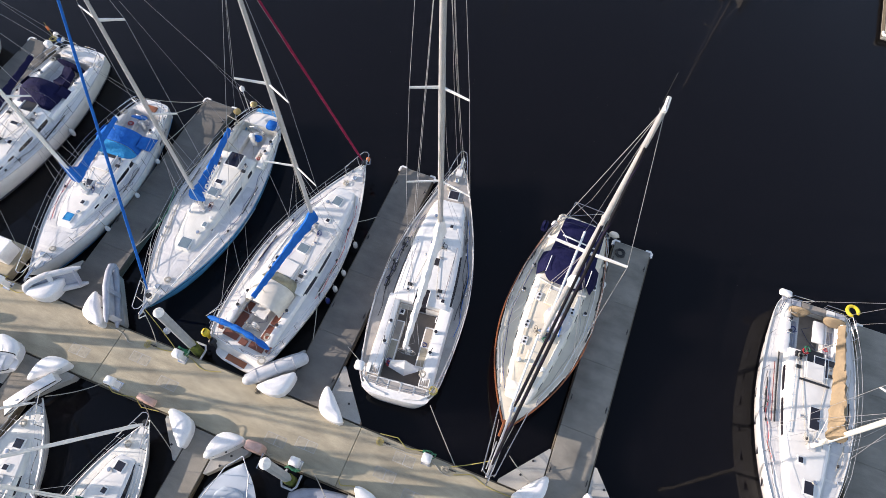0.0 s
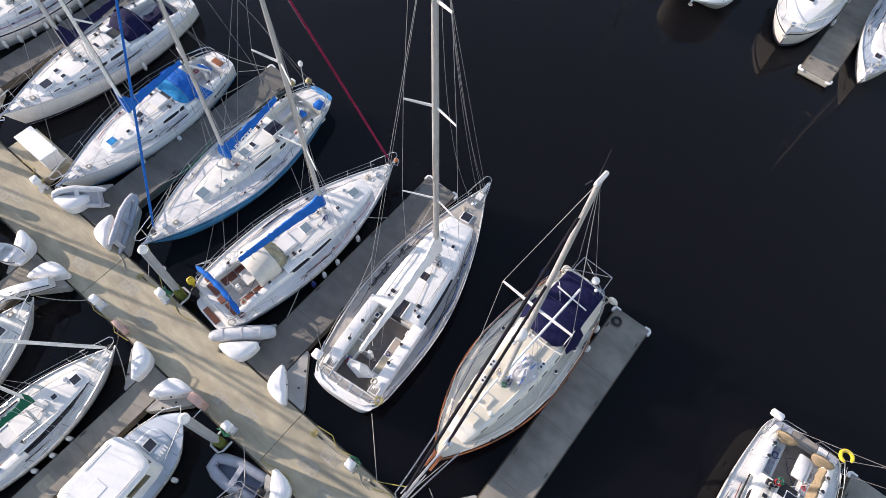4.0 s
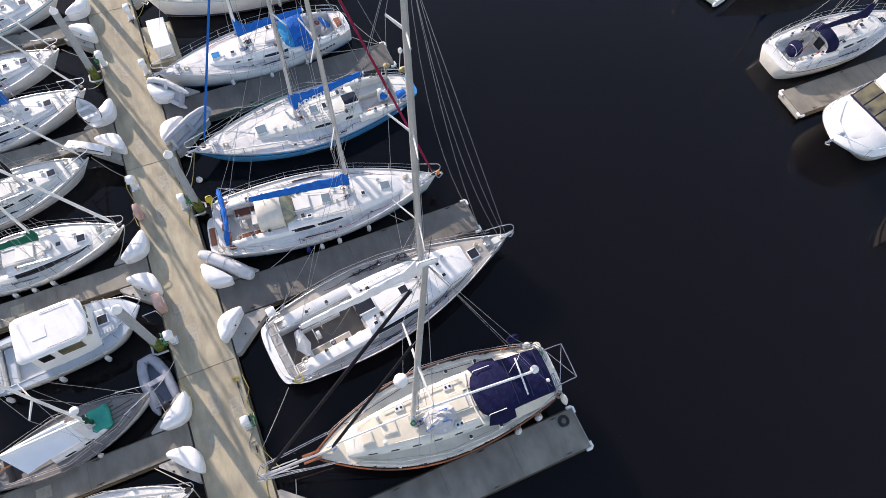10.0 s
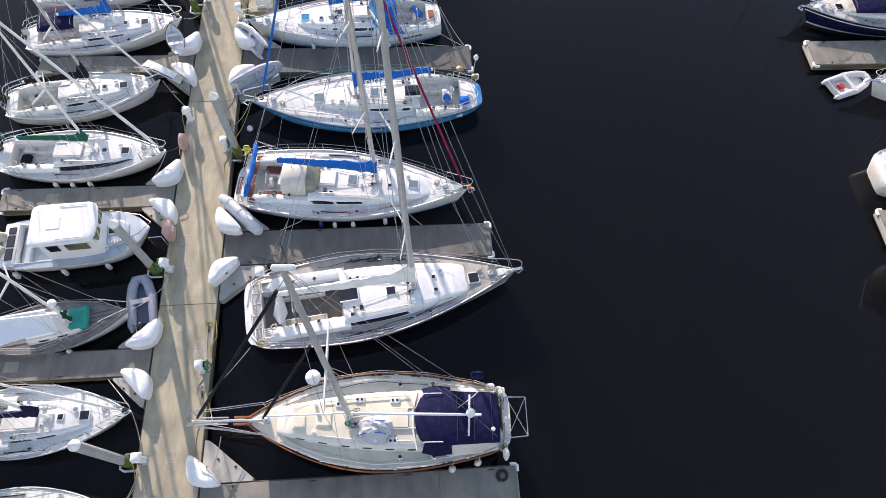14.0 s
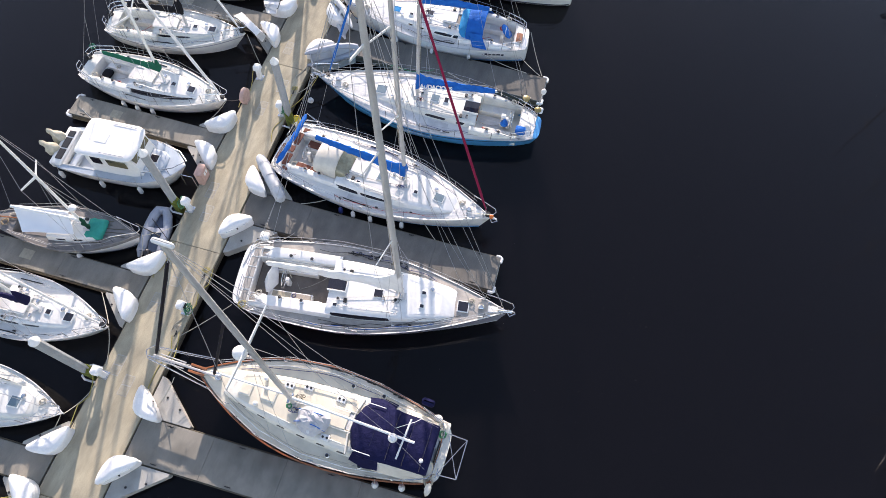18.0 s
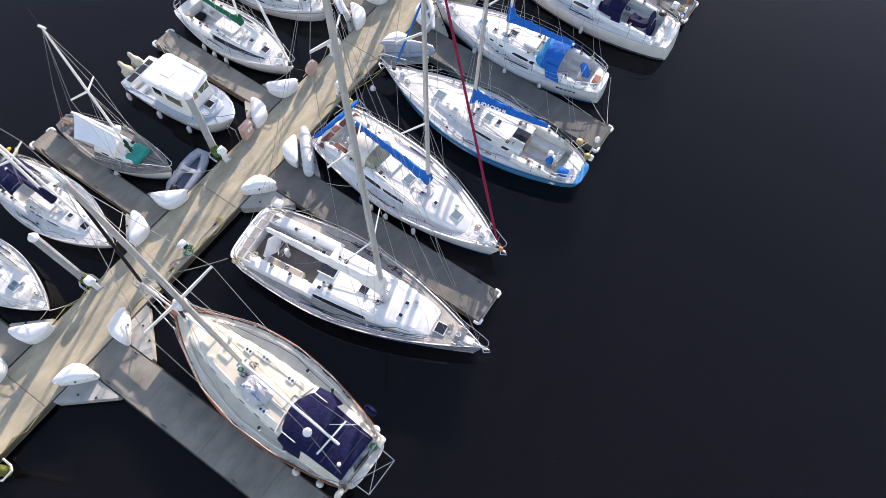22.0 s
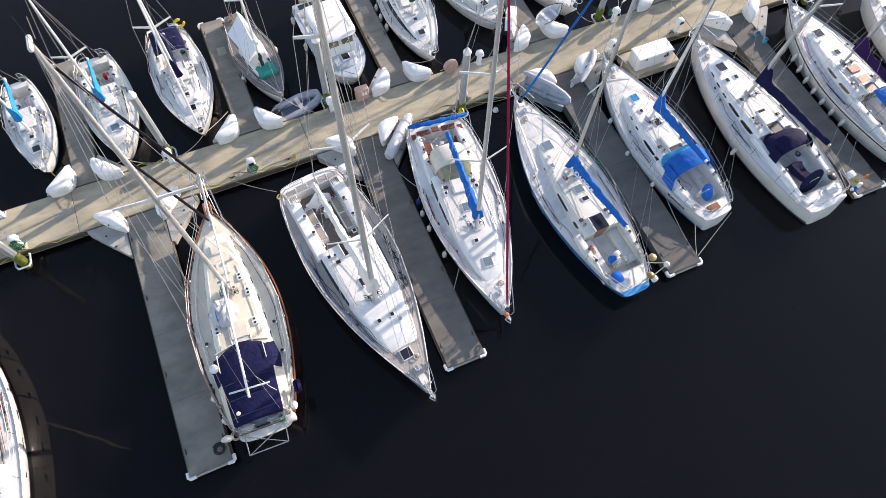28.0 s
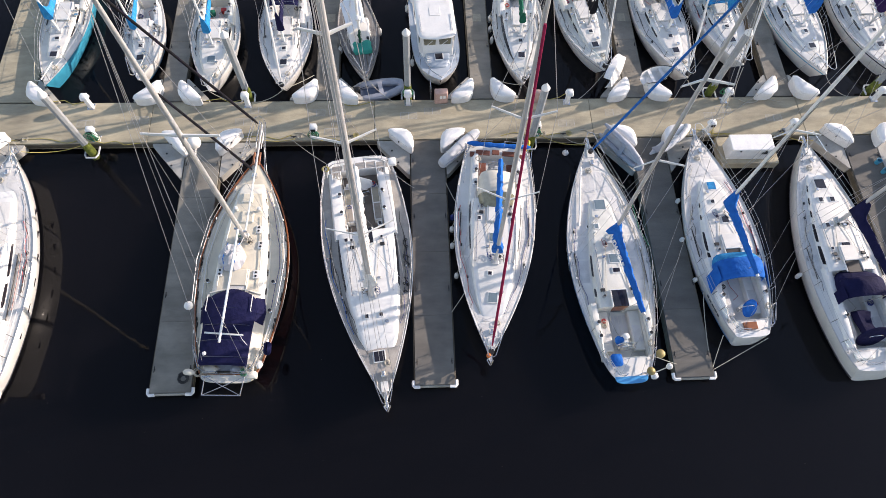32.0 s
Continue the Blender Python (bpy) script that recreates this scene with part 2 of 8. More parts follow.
# ---- mesh tools ----
def part(name, bm, material, parent, label="", smooth=True):
    """One mesh object from a bmesh, under a thing or a part."""
    me = bpy.data.meshes.new(name)
    bmesh.ops.recalc_face_normals(bm, faces=bm.faces[:])
    if smooth:
        plain = bm.faces.layers.int.get("plain")
        for f in bm.faces:
            f.smooth = not (plain and f[plain])
        for e in bm.edges:
            if len(e.link_faces) == 2 and e.calc_face_angle(0) > 0.7:
                e.smooth = False
    bm.to_mesh(me)
    bm.free()
    me.materials.append(material)
    ob = new(name, me)
    ob.parent = parent
    if label:
        tagged(ob, label)
    return ob


def thing(name, m, label, category, group="", kind=""):
    ob = new(name)
    ob.matrix_world = m
    return tagged(ob, label, category, group, kind)


def loft(bm, rings, closed=True, caps=True):
    """Skin a row of point rings."""
    rows = [[bm.verts.new(p) for p in ring] for ring in rings]
    n = len(rows[0])
    for a, b in zip(rows, rows[1:]):
        for i in range(n if closed else n - 1):
            j = (i + 1) % n
            bm.faces.new((a[i], a[j], b[j], b[i]))
    if caps:
        for row in (rows[0], rows[-1]):
            if len(set(tuple(v.co) for v in row)) > 2:
                bm.faces.new(row)
    return rows


def tube(bm, pts, r, n=6, squash=1.0):
    """A round bar along a polyline; r may be a list."""
    pts = [Vector(p) for p in pts]
    rr = r if isinstance(r, (list, tuple)) else [r] * len(pts)
    rings = []
    up = None
    for i, p in enumerate(pts):
        d = (pts[min(i + 1, len(pts) - 1)] - pts[max(i - 1, 0)]).normalized()
        if up is None:
            up = Vector((0, 0, 1)) if abs(d.z) < 0.9 else Vector((1, 0, 0))
        side = d.cross(up).normalized()
        up = side.cross(d).normalized()
        rings.append([p + (side * math.cos(2 * math.pi * k / n) * squash + up * math.sin(2 * math.pi * k / n)) * rr[i] for k in range(n)])
    loft(bm, rings)


def bar(pts, r, n=6, squash=1.0):
    bm = bmesh.new()
    tube(bm, pts, r, n, squash)
    return bm


def set_plain(bm, start, keep=()):
    """Mark the faces made since `start` as flat-shaded."""
    lay = bm.faces.layers.int.get("plain") or bm.faces.layers.int.new("plain")
    bm.faces.ensure_lookup_table()
    for i in range(start, len(bm.faces)):
        if i - start not in keep:
            bm.faces[i][lay] = 1


def box(bm, x0, x1, y0, y1, z0, z1, bev=0.02, taper=0.0):
    """A box with chamfered edges and, if wanted, a narrower top."""
    b = min(bev, (x1 - x0) * 0.3, (y1 - y0) * 0.3, (z1 - z0) * 0.3)
    rings = []
    for z, ins in ((z0, b), (z0 + b, 0), (z1 - b, taper), (z1, b + taper)):
        c = b * 0.9
        X0, X1, Y0, Y1 = x0 + ins, x1 - ins, y0 + ins, y1 - ins
        rings.append([(X0 + c, Y0, z), (X1 - c, Y0, z), (X1, Y0 + c, z), (X1, Y1 - c, z), (X1 - c, Y1, z), (X0 + c, Y1, z), (X0, Y1 - c, z), (X0, Y0 + c, z)])
    n = len(bm.faces)
    loft(bm, rings)
    if bev < 0.05:
        set_plain(bm, n)


def boxed(*a, **k):
    bm = bmesh.new()
    box(bm, *a, **k)
    return bm


def lathe(profile, n=12, at=(0, 0, 0)):
    """A turned body about z from (radius, height) pairs."""
    bm = bmesh.new()
    loft(bm, [[(at[0] + r * math.cos(2 * math.pi * k / n), at[1] + r * math.sin(2 * math.pi * k / n), at[2] + z) for k in range(n)] for r, z in profile])
    return bm


def prism(bm, plan, z0, z1, bev=0.02, dome=0.0):
    """An upright body over a plan outline, its edges chamfered."""
    c = Vector((sum(p[0] for p in plan) / len(plan), sum(p[1] for p in plan) / len(plan)))
    def ring(z, ins):
        out = []
        for p in plan:
            v = Vector(p[:2]) - c
            k = max(0.0, 1 - ins / max(v.length, 1e-6))
            out.append((c.x + v.x * k, c.y + v.y * k, z))
        return out
    rings = [ring(z0, bev), ring(z0 + bev, 0), ring(z1 - bev, 0), ring(z1, bev)]
    if dome:
        rings += [ring(z1 + dome * 0.5, bev + 0.07), ring(z1 + dome * 0.85, bev + 0.18), ring(z1 + dome, bev + 0.32)]
    start, n = len(bm.faces), len(plan)
    loft(bm, rings)
    # upright sides and the crown stay smooth
    keep = set(range(n, 2 * n)) | (set(range(2 * n, 6 * n + 1)) if dome else set())
    set_plain(bm, start, keep)


# ---- boats ----
class Form:
    """Lines of a hull: x from transom to bow, y to port, z up from the water."""

    def __init__(f, L, B, stern=0.75, wide=0.42, full=2.0, free=1.05, bow=1.35, aft=1.05, rake=0.9, trans=0.25, tuck=0.12, vee=0.22):
        f.L, f.B, f.stern, f.wide, f.full = L, B / 2, stern, wide, full
        f.free, f.bow, f.aft, f.rake, f.trans, f.tuck, f.vee = free, bow, aft, rake, trans, tuck, vee

    def half(f, x):
        s = min(max(x / f.L, 0), 1)
        if s < f.wide:
            k = 1 - f.tuck * max(0.0, 1 - x / (0.06 * f.L)) ** 2
            return f.B * (f.stern + (1 - f.stern) * math.sin(math.pi / 2 * s / f.wide)) * k
        return f.B * max(0.015, 1 - ((s - f.wide) / (1 - f.wide)) ** f.full)

    def sheer(f, x):
        s = min(max(x / f.L, 0), 1)
        return f.free + (f.bow - f.free) * max(0, (s - 0.35) / 0.65) ** 2 + (f.aft - f.free) * max(0, (0.35 - s) / 0.35) ** 2

    def skin(f, s, v):
        """A point of the port side: s along, v from the waterline (0) to the rail (1)."""
        x0 = s * f.L
        z = f.sheer(x0) * v
        x = x0 - f.rake * (1 - v) * s ** 6 + f.trans * (1 - v) * (1 - s) ** 8
        b = f.half(x0) * (1 - 0.30 * (1 - v) ** 1.6 * (0.35 + 0.65 * s)) * (1 - f.vee * (1 - v) * (1 - s) ** 6)
        return x, b, z


def ease(n):
    return [0.0, 0.012, 0.03] + [0.06 + 0.94 * (1 - (1 - i / n) ** 1.35) for i in range(n + 1)]


def band(f, v0, v1, out, sides=(1, -1), s0=0.0, s1=1.0, n=26):
    """A strip that lies on the topsides between two levels."""
    bm = bmesh.new()
    for sg in sides:
        rings = []
        for q in ease(n):
            s = s0 + (s1 - s0) * q
            a, b = f.skin(s, v0), f.skin(s, v1)
            rings.append([(a[0], sg * (a[1] + out), a[2]), (b[0], sg * (b[1] + out), b[2]), (b[0], sg * max(b[1] - 0.03, 0), b[2]), (a[0], sg * max(a[1] - 0.03, 0), a[2])])
        loft(bm, rings)
    return bm


def hull(f, root, m, boot=None, cove=None, label=""):
    levels = [-0.25, 0.0, 0.12, 0.3, 0.5, 0.7, 0.86, 1.0]
    bm = bmesh.new()
    rings = []
    for s in ease(30):
        half = [f.skin(s, v) for v in levels]
        keel = (half[0][0], 0, -0.55)
        rings.append([(x, b, z) for x, b, z in reversed(half)] + [keel] + [(x, -b, z) for x, b, z in half])
    loft(bm, rings, closed=False, caps=False)
    bm.faces.new([bm.verts[i] for i in range(0)] or [bm.verts.new(p) for p in rings[0]])
    bmesh.ops.remove_doubles(bm, verts=bm.verts[:], dist=0.0005)
    h = part("hull", bm, m, root, label)
    if boot:
        part("boot_stripe", band(f, 0.02, 0.13, 0.006), boot, h)
    if cove:
        part("sheer_stripe", band(f, 0.80, 0.87, 0.006), cove, h)
    return h


def deck(f, root, m, well=None, camber=0.05, name="deck"):
    """The deck, open over the cockpit well (x0, x1, half width)."""
    bm = bmesh.new()
    xs = [f.L * s for s in ease(28)]
    if well:
        xs = sorted(set(xs + [well[0], well[1]]))
        xs = [x for x in xs if x in well[:2] or min(abs(x - well[0]), abs(x - well[1])) > 0.06]
    rows = []
    for x in xs:
        b = f.half(x) - 0.015
        c = min(well[2] if well else 0.5 * f.B, b * 0.8)
        z = f.sheer(x) - 0.02
        ys = [-b, -(b + c) / 2, -c, 0, c, (b + c) / 2, b]
        rows.append([bm.verts.new((x, y, z + camber * (1 - (y / max(b, 0.01)) ** 2))) for y in ys])
    for x, a, b in zip(xs, rows, rows[1:]):
        for i in range(6):
            if well and i in (2, 3) and well[0] - 0.01 <= x < well[1] - 0.01:
                continue
            bm.faces.new((a[i], a[i + 1], b[i + 1], b[i]))
    return part(name, bm, m, root)


def coamings(f, root, x0, x1, w, m, wide=0.4, h=0.24):
    for sg in (1, -1):
        bm = bmesh.new()
        rings = []
        n = 8
        for i in range(n + 1):
            x = x0 + (x1 - x0) * i / n
            k = h * (0.45 + 0.55 * min(1, i / 3))
            o = min(w + wide, f.half(x) - 0.14)
            z = f.sheer(x)
            rings.append([(x, sg * (w + 0.035), z - 0.02), (x, sg * (w + 0.045), z + k), (x, sg * (w + 0.1), z + k + 0.03), (x, sg * (o - 0.08), z + k), (x, sg * o, z + k * 0.5), (x, sg * (o + 0.02), z - 0.02)])
        loft(bm, rings)
        part("coaming", bm, m, root)


def cockpit(f, root, x0, x1, w, m, depth=0.62, seats=True, floor=None, cushions=None, seat_m=None):
    zt = f.sheer((x0 + x1) / 2) + 0.03
    bm = bmesh.new()
    t = 0.03
    zb = zt - depth
    for a in ((x0 - t, x1 + t, -w - t, -w, zb - 0.04, zt), (x0 - t, x1 + t, w, w + t, zb - 0.04, zt), (x0 - t, x0, -w, w, zb - 0.04, zt), (x1, x1 + t, -w, w, zb - 0.04, zt)):
        box(bm, *a, bev=0.012)
    part("cockpit_well", bm, m, root, smooth=False)
    part("cockpit_floor", boxed(x0, x1, -w, w, zb - 0.05, zb, bev=0.01), floor or m, root)
    if seats:
        for sg in (1, -1):
            y0, y1 = sorted((sg * w, sg * w * 0.48))
            st = part("cockpit_seat", boxed(x0 + 0.35, x1 - 0.02, y0, y1, zb, zt - 0.28, bev=0.03), seat_m or m, root)
            if cushions:
                L = (x1 - x0 - 0.6) / 2
                for k in range(2):
                    part("cushion", boxed(x0 + 0.45 + k * L, x0 + 0.40 + (k + 1) * L, y0 + 0.03, y1 - 0.03, zt - 0.28, zt - 0.20, bev=0.025), cushions, st)


class Roof:
    """A coachroof: half width and height along x, over the deck."""

    def __init__(c, f, x0, x1, w, h, nose=0.5, front=0.35, aft=1.0):
        c.f, c.x0, c.x1, c.w, c.h, c.nose, c.front, c.aft = f, x0, x1, w, h, nose, front, aft

    def size(c, x):
        u = min(max((x - c.x0) / (c.x1 - c.x0), 0), 1)
        w = min(c.w * (1 - (1 - c.nose) * u ** 2.2), c.f.half(x) - 0.28)
        h = c.h * (c.aft + (1 - c.aft) * min(1, u * 3)) * (1 - (1 - c.front) * u ** 1.8)
        if u > 0.9:
            k = (u - 0.9) / 0.1
            h *= 1 - 0.85 * k ** 1.5
            w *= 1 - (0.25 if c.front < 0.45 else 0.06) * k ** 2
        return max(w, 0.12), h

    def base(c, x):
        return c.f.sheer(x) - 0.01

    def top(c, x, y=0.0):
        w, h = c.size(x)
        return c.base(x) + h * (1.10 - 0.14 * (y / w) ** 2)

    def wall(c, x, v, sg, out=0.0):
        w, h = c.size(x)
        y = w * (1.0 - 0.09 * v)
        return Vector((x, sg * (y + out), c.base(x) + h * 0.78 * v))

    def build(c, root, m, top_m=None):
        bm, bt = bmesh.new(), bmesh.new()
        rings, tops = [], []
        n = 18
        for i in range(n + 1):
            x = c.x0 + (c.x1 - c.x0) * i / n
            w, h = c.size(x)
            z = c.base(x) - 0.02
            prof = [(w, 0), (w * 0.955, 0.40 * h), (w * 0.91, 0.80 * h), (w * 0.86, 0.93 * h), (w * 0.74, 1.0 * h), (w * 0.4, 1.08 * h), (0, 1.10 * h)]
            ring = [(x, y, z + q) for y, q in prof]
            rings.append(ring + [(x, -y, z + q) for y, q in reversed(prof[:-1])])
            pt = [(w * 0.72, 1.012 * h), (w * 0.4, 1.085 * h), (0, 1.105 * h)]
            if 1 <= i <= n - 2:
                tops.append([(x, y, z + q + 0.006) for y, q in pt] + [(x, -y, z + q + 0.006) for y, q in reversed(pt[:-1])])
        loft(bm, rings, closed=True)
        ob = part("coachroof", bm, m, root)
        if top_m:
            loft(bt, tops, closed=False, caps=False)
            part("nonskid_panel", bt, top_m, ob)
        return ob

    def window(c, parent, x0, x1, v0=0.35, v1=0.85, sides=(1, -1), m=None, slant=0.15):
        for sg in sides:
            bm = bmesh.new()
            rings = []
            n = 6
            for i in range(n + 1):
                x = x0 + (x1 - x0) * i / n
                k = math.sin(math.pi * (0.12 + 0.76 * i / n)) ** 0.35
                mid = (v0 + v1) / 2
                a, b = mid + (v0 - mid) * k, mid + (v1 - mid) * k
                lo, hi = c.wall(x, a, sg, 0.012), c.wall(x - slant * (v1 - v0), b, sg, 0.012)
                li, hj = c.wall(x, a, sg, -0.02), c.wall(x - slant * (v1 - v0), b, sg, -0.02)
                rings.append([lo, hi, hj, li])
            loft(bm, rings)
            part("window", bm, m or GLASS, parent)


def hatch(root, x, y, z, l, w, glass=None, frame_m=None):
    fr = part("hatch", boxed(x - l / 2, x + l / 2, y - w / 2, y + w / 2, z - 0.04, z + 0.035, bev=0.015), frame_m or GEL, root)
    part("hatch_lid", boxed(x - l / 2 + 0.045, x + l / 2 - 0.045, y - w / 2 + 0.045, y + w / 2 - 0.045, z + 0.02, z + 0.05, bev=0.01), glass or GLASS, fr)
    return fr


def winch(root, x, y, z, r=0.09):
    w = part("winch", lathe([(r * 1.1, -0.03), (r * 1.1, 0.03), (r * 0.75, 0.06), (r * 0.75, 0.12), (r, 0.14), (r * 0.9, 0.17)], 10, (x, y, z)), STEEL, root)
    part("winch_top", lathe([(r * 0.8, 0.17), (r * 0.75, 0.19), (0.01, 0.195)], 10, (x, y, z)), BLACK, w)


def wheel(root, x, z, r=0.42, m=None):
    ped = part("steering_pedestal", boxed(x + 0.02, x + 0.24, -0.12, 0.12, z - 0.55, z + 0.12, bev=0.03, taper=0.02), GEL, root)
    bm = bmesh.new()
    n = 20
    pts = [(x - 0.03, r * math.cos(2 * math.pi * k / n), z + 0.05 + r * math.sin(2 * math.pi * k / n)) for k in range(n + 1)]
    tube(bm, pts, 0.018, 5)
    for k in range(5):
        a = 2 * math.pi * k / 5 + 0.3
        tube(bm, [(x - 0.03, 0, z + 0.05), (x - 0.03, r * math.cos(a), z + 0.05 + r * math.sin(a))], 0.01, 4)
    part("steering_wheel", bm, m or STEEL, ped)


def fender(root, f, x, sg, m=None, r=0.11, h=0.5):
    y = sg * (f.half(x) + r * 0.8)
    z = f.sheer(x) * 0.45
    ob = part("fender", lathe([(0.03, -h / 2 - 0.05), (r * 0.6, -h / 2), (r, -h / 2 + 0.09), (r, h / 2 - 0.09), (r * 0.6, h / 2), (0.03, h / 2 + 0.06)], 10, (x, y, z)), m or FENDERM, root)
    part("fender_line", bar([(x, y, z + h / 2 + 0.05), (x, sg * (f.half(x) - 0.02), f.sheer(x) + 0.35)], 0.012, 4), ROPE, ob)


def rails(f, root, x0, x1, step=1.9, h=0.6, pulpit=True, pushpit=True, wires=2, inset=0.06):
    n = max(2, round((x1 - x0) / step))
    xs = [x0 + (x1 - x0) * i / n for i in range(n + 1)]
    for sg in (1, -1):
        for x in xs:
            y = sg * (f.half(x) - inset)
            part("stanchion", bar([(x, y, f.sheer(x) - 0.02), (x, y, f.sheer(x) + h)], 0.016, 5), STEEL, root)
        for k in range(wires):
            hh = h * (1 - 0.48 * k)
            pts = [(0.35, sg * (f.half(0.35) - inset), f.sheer(0) + hh)] if pushpit else []
            pts += [(x, sg * (f.half(x) - inset), f.sheer(x) + hh) for x in xs]
            pts += [(f.L - 0.9, sg * (f.half(f.L - 0.9) - 0.03), f.sheer(f.L) + hh)]
            part("lifeline", bar(pts, 0.008, 4), WIRE, root)
    if pulpit:
        bm = bmesh.new()
        L = f.L
        top = [(L - 1.1, f.half(L - 1.1) - 0.03, f.sheer(L) + h), (L - 0.35, 0.30, f.sheer(L) + h + 0.04), (L + 0.12, 0.16, f.sheer(L) + h + 0.05), (L + 0.2, 0, f.sheer(L) + h + 0.05)]
        top = top + [(x, -y, z) for x, y, z in reversed(top[:-1])]
        tube(bm, top, 0.02, 6)
        for x, y in ((L - 1.1, f.half(L - 1.1) - 0.03), (L - 0.35, 0.26)):
            for sg in (1, -1):
                tube(bm, [(x, sg * min(y, f.half(x) - 0.02), f.sheer(x) - 0.02), (x, sg * y, f.sheer(L) + h + 0.02)], 0.017, 5)
        part("pulpit", bm, STEEL, root)
    if pushpit:
        b = f.half(0.1) - inset
        for sg in (1, -1):
            bm = bmesh.new()
            for hh in (h, h * 0.52):
                z = f.sheer(0) + hh
                tube(bm, [(1.2, sg * (f.half(1.2) - inset), z), (0.25, sg * b, z), (0.08, sg * b * 0.8, z), (0.05, sg * 0.3, z)], 0.018, 6)
            for x, y in ((1.2, f.half(1.2) - inset), (0.22, b), (0.06, 0.32)):
                tube(bm, [(x, sg * y, f.sheer(0) - 0.02), (x, sg * y, f.sheer(0) + h)], 0.017, 5)
            part("pushpit", bm, STEEL, root)


def toe_rail(f, root, m, r=0.03, name="toe_rail"):
    for sg in (1, -1):
        bm = bmesh.new()
        tube(bm, [(x, sg * max(f.half(x) - 0.02, 0.005), f.sheer(x) + 0.012) for x in [f.L * s for s in ease(26)]], r, 5)
        part(name, bm, m, root)


def rig(f, root, xm, zm, H, mast_m=None, spreaders=(0.45, 0.72), span=1.0, boom=4.5, boom_z=1.0, swing=0.0, cover=None, jib=None, jib_x=None,
        stay=True, back=True, r=0.085, collar=0.8, fat=0.2, rake=0.01, boom_m=None, jib_r=0.06, cover_text=None, lean=0.0, sweep=0.35, off=0.0, boom_dz=0.02, sp_r=0.07, taper=0.14, boom_r=0.07, backstays=True):
    """Mast, boom with its cover, spreaders, wires and a rolled headsail."""
    mast_m = mast_m or ALU
    def mp(z):
        return (xm - rake * (z - zm), off + lean * (z - zm), z)
    mast = part("mast", bar([mp(zm), mp(zm + (H - zm) * 0.6), mp(H)], [r, r * 0.95, r * 0.62], 10), mast_m, root)
    part("masthead", boxed(xm - rake * (H - zm) - 0.16, xm - rake * (H - zm) + 0.2, mp(H)[1] - 0.05, mp(H)[1] + 0.05, H - 0.02, H + 0.08), WHITESPAR, mast)
    part("antenna", bar([(xm - rake * (H - zm) - 0.1, 0.03, H), (xm - rake * (H - zm) - 0.12, 0.03, H + 0.9)], 0.008, 4), BLACK, mast)
    part("wind_vane", bar([(xm - rake * (H - zm) + 0.1, 0, H), (xm - rake * (H - zm) + 0.5, 0, H + 0.28)], 0.01, 4), BLACK, mast)
    part("mast_foot", boxed(xm - 0.2, xm + 0.2, off - 0.17, off + 0.17, zm - 0.05, zm + 0.06), ALU, mast)
    if r > 0.08:
        rnd = random.Random(int(f.L * 900 + f.B * 310 + xm * 53))
        for sg in (1, -1):
            z = zm + 0.8 + 0.15 * sg
            part("mast_winch", bar([(mp(z)[0], mp(z)[1] + sg * r * 0.9, z), (mp(z)[0], mp(z)[1] + sg * (r + 0.13), z)], [0.07, 0.055], 8), STEEL, mast)
            part("foot_block", boxed(xm - 0.3, xm - 0.18, off + sg * 0.22 - 0.05, off + sg * 0.22 + 0.05, zm - 0.04, zm + 0.09), BLACK, mast)
            part("halyard_tail", bar([(xm - 0.1 + 0.13 * (1 + 0.3 * rnd.random()) * math.cos(0.9 * i) - 0.015 * i, off + sg * 0.3 + 0.11 * math.sin(0.9 * i + rnd.random()), zm + 0.04 + 0.006 * i) for i in range(14)], 0.014, 4), rnd.choice([BLACK, BLUEVINYL, REDPAINT, ROPE]), mast)
            part("halyard", bar([mp(zm + 0.3), (mp(zm + 1.4)[0] - r - 0.02, mp(zm + 1.4)[1] + sg * 0.05, zm + 1.4), (mp(zm + 4.5)[0] - r - 0.05, mp(zm + 4.5)[1] + sg * 0.04, zm + 4.5), mp(zm + (H - zm) * 0.97)], 0.009, 4), rnd.choice([BLACK, WIRE, ROPE]), mast)
    tips = []
    for k, q in enumerate(spreaders):
        z = zm + (H - zm) * q
        sp = span * (1 - taper * k)
        for sg in (1, -1):
            tip = Vector((mp(z)[0] - sweep * sp, mp(z)[1] + sg * sp, z + 0.06))
            part("spreader", bar([mp(z), tip], [sp_r, sp_r * 0.7], 6, 0.45), WHITESPAR, mast)
            if sg == 1:
                tips.append(tip)
    top = Vector(mp(H))
    for sg in (1, -1):
        cp = Vector((xm - 0.15, sg * min(f.half(xm) - 0.25, span + 0.35), f.sheer(xm)))
        pts = [cp] + [Vector((t.x, mp(t.z)[1] + sg * (t.y - mp(t.z)[1]), t.z)) for t in tips] + [top]
        part("shroud", bar(pts, 0.009, 4), WIRE, root)
        if tips:
            z1 = mp(tips[0].z)
            part("lower_shroud", bar([cp + Vector((-0.35, 0, 0)), z1], 0.008, 4), WIRE, root)
            part("lower_shroud", bar([cp + Vector((0.45, 0, 0)), z1], 0.008, 4), WIRE, root)
    fx = jib_x if jib_x is not None else f.L - 0.15
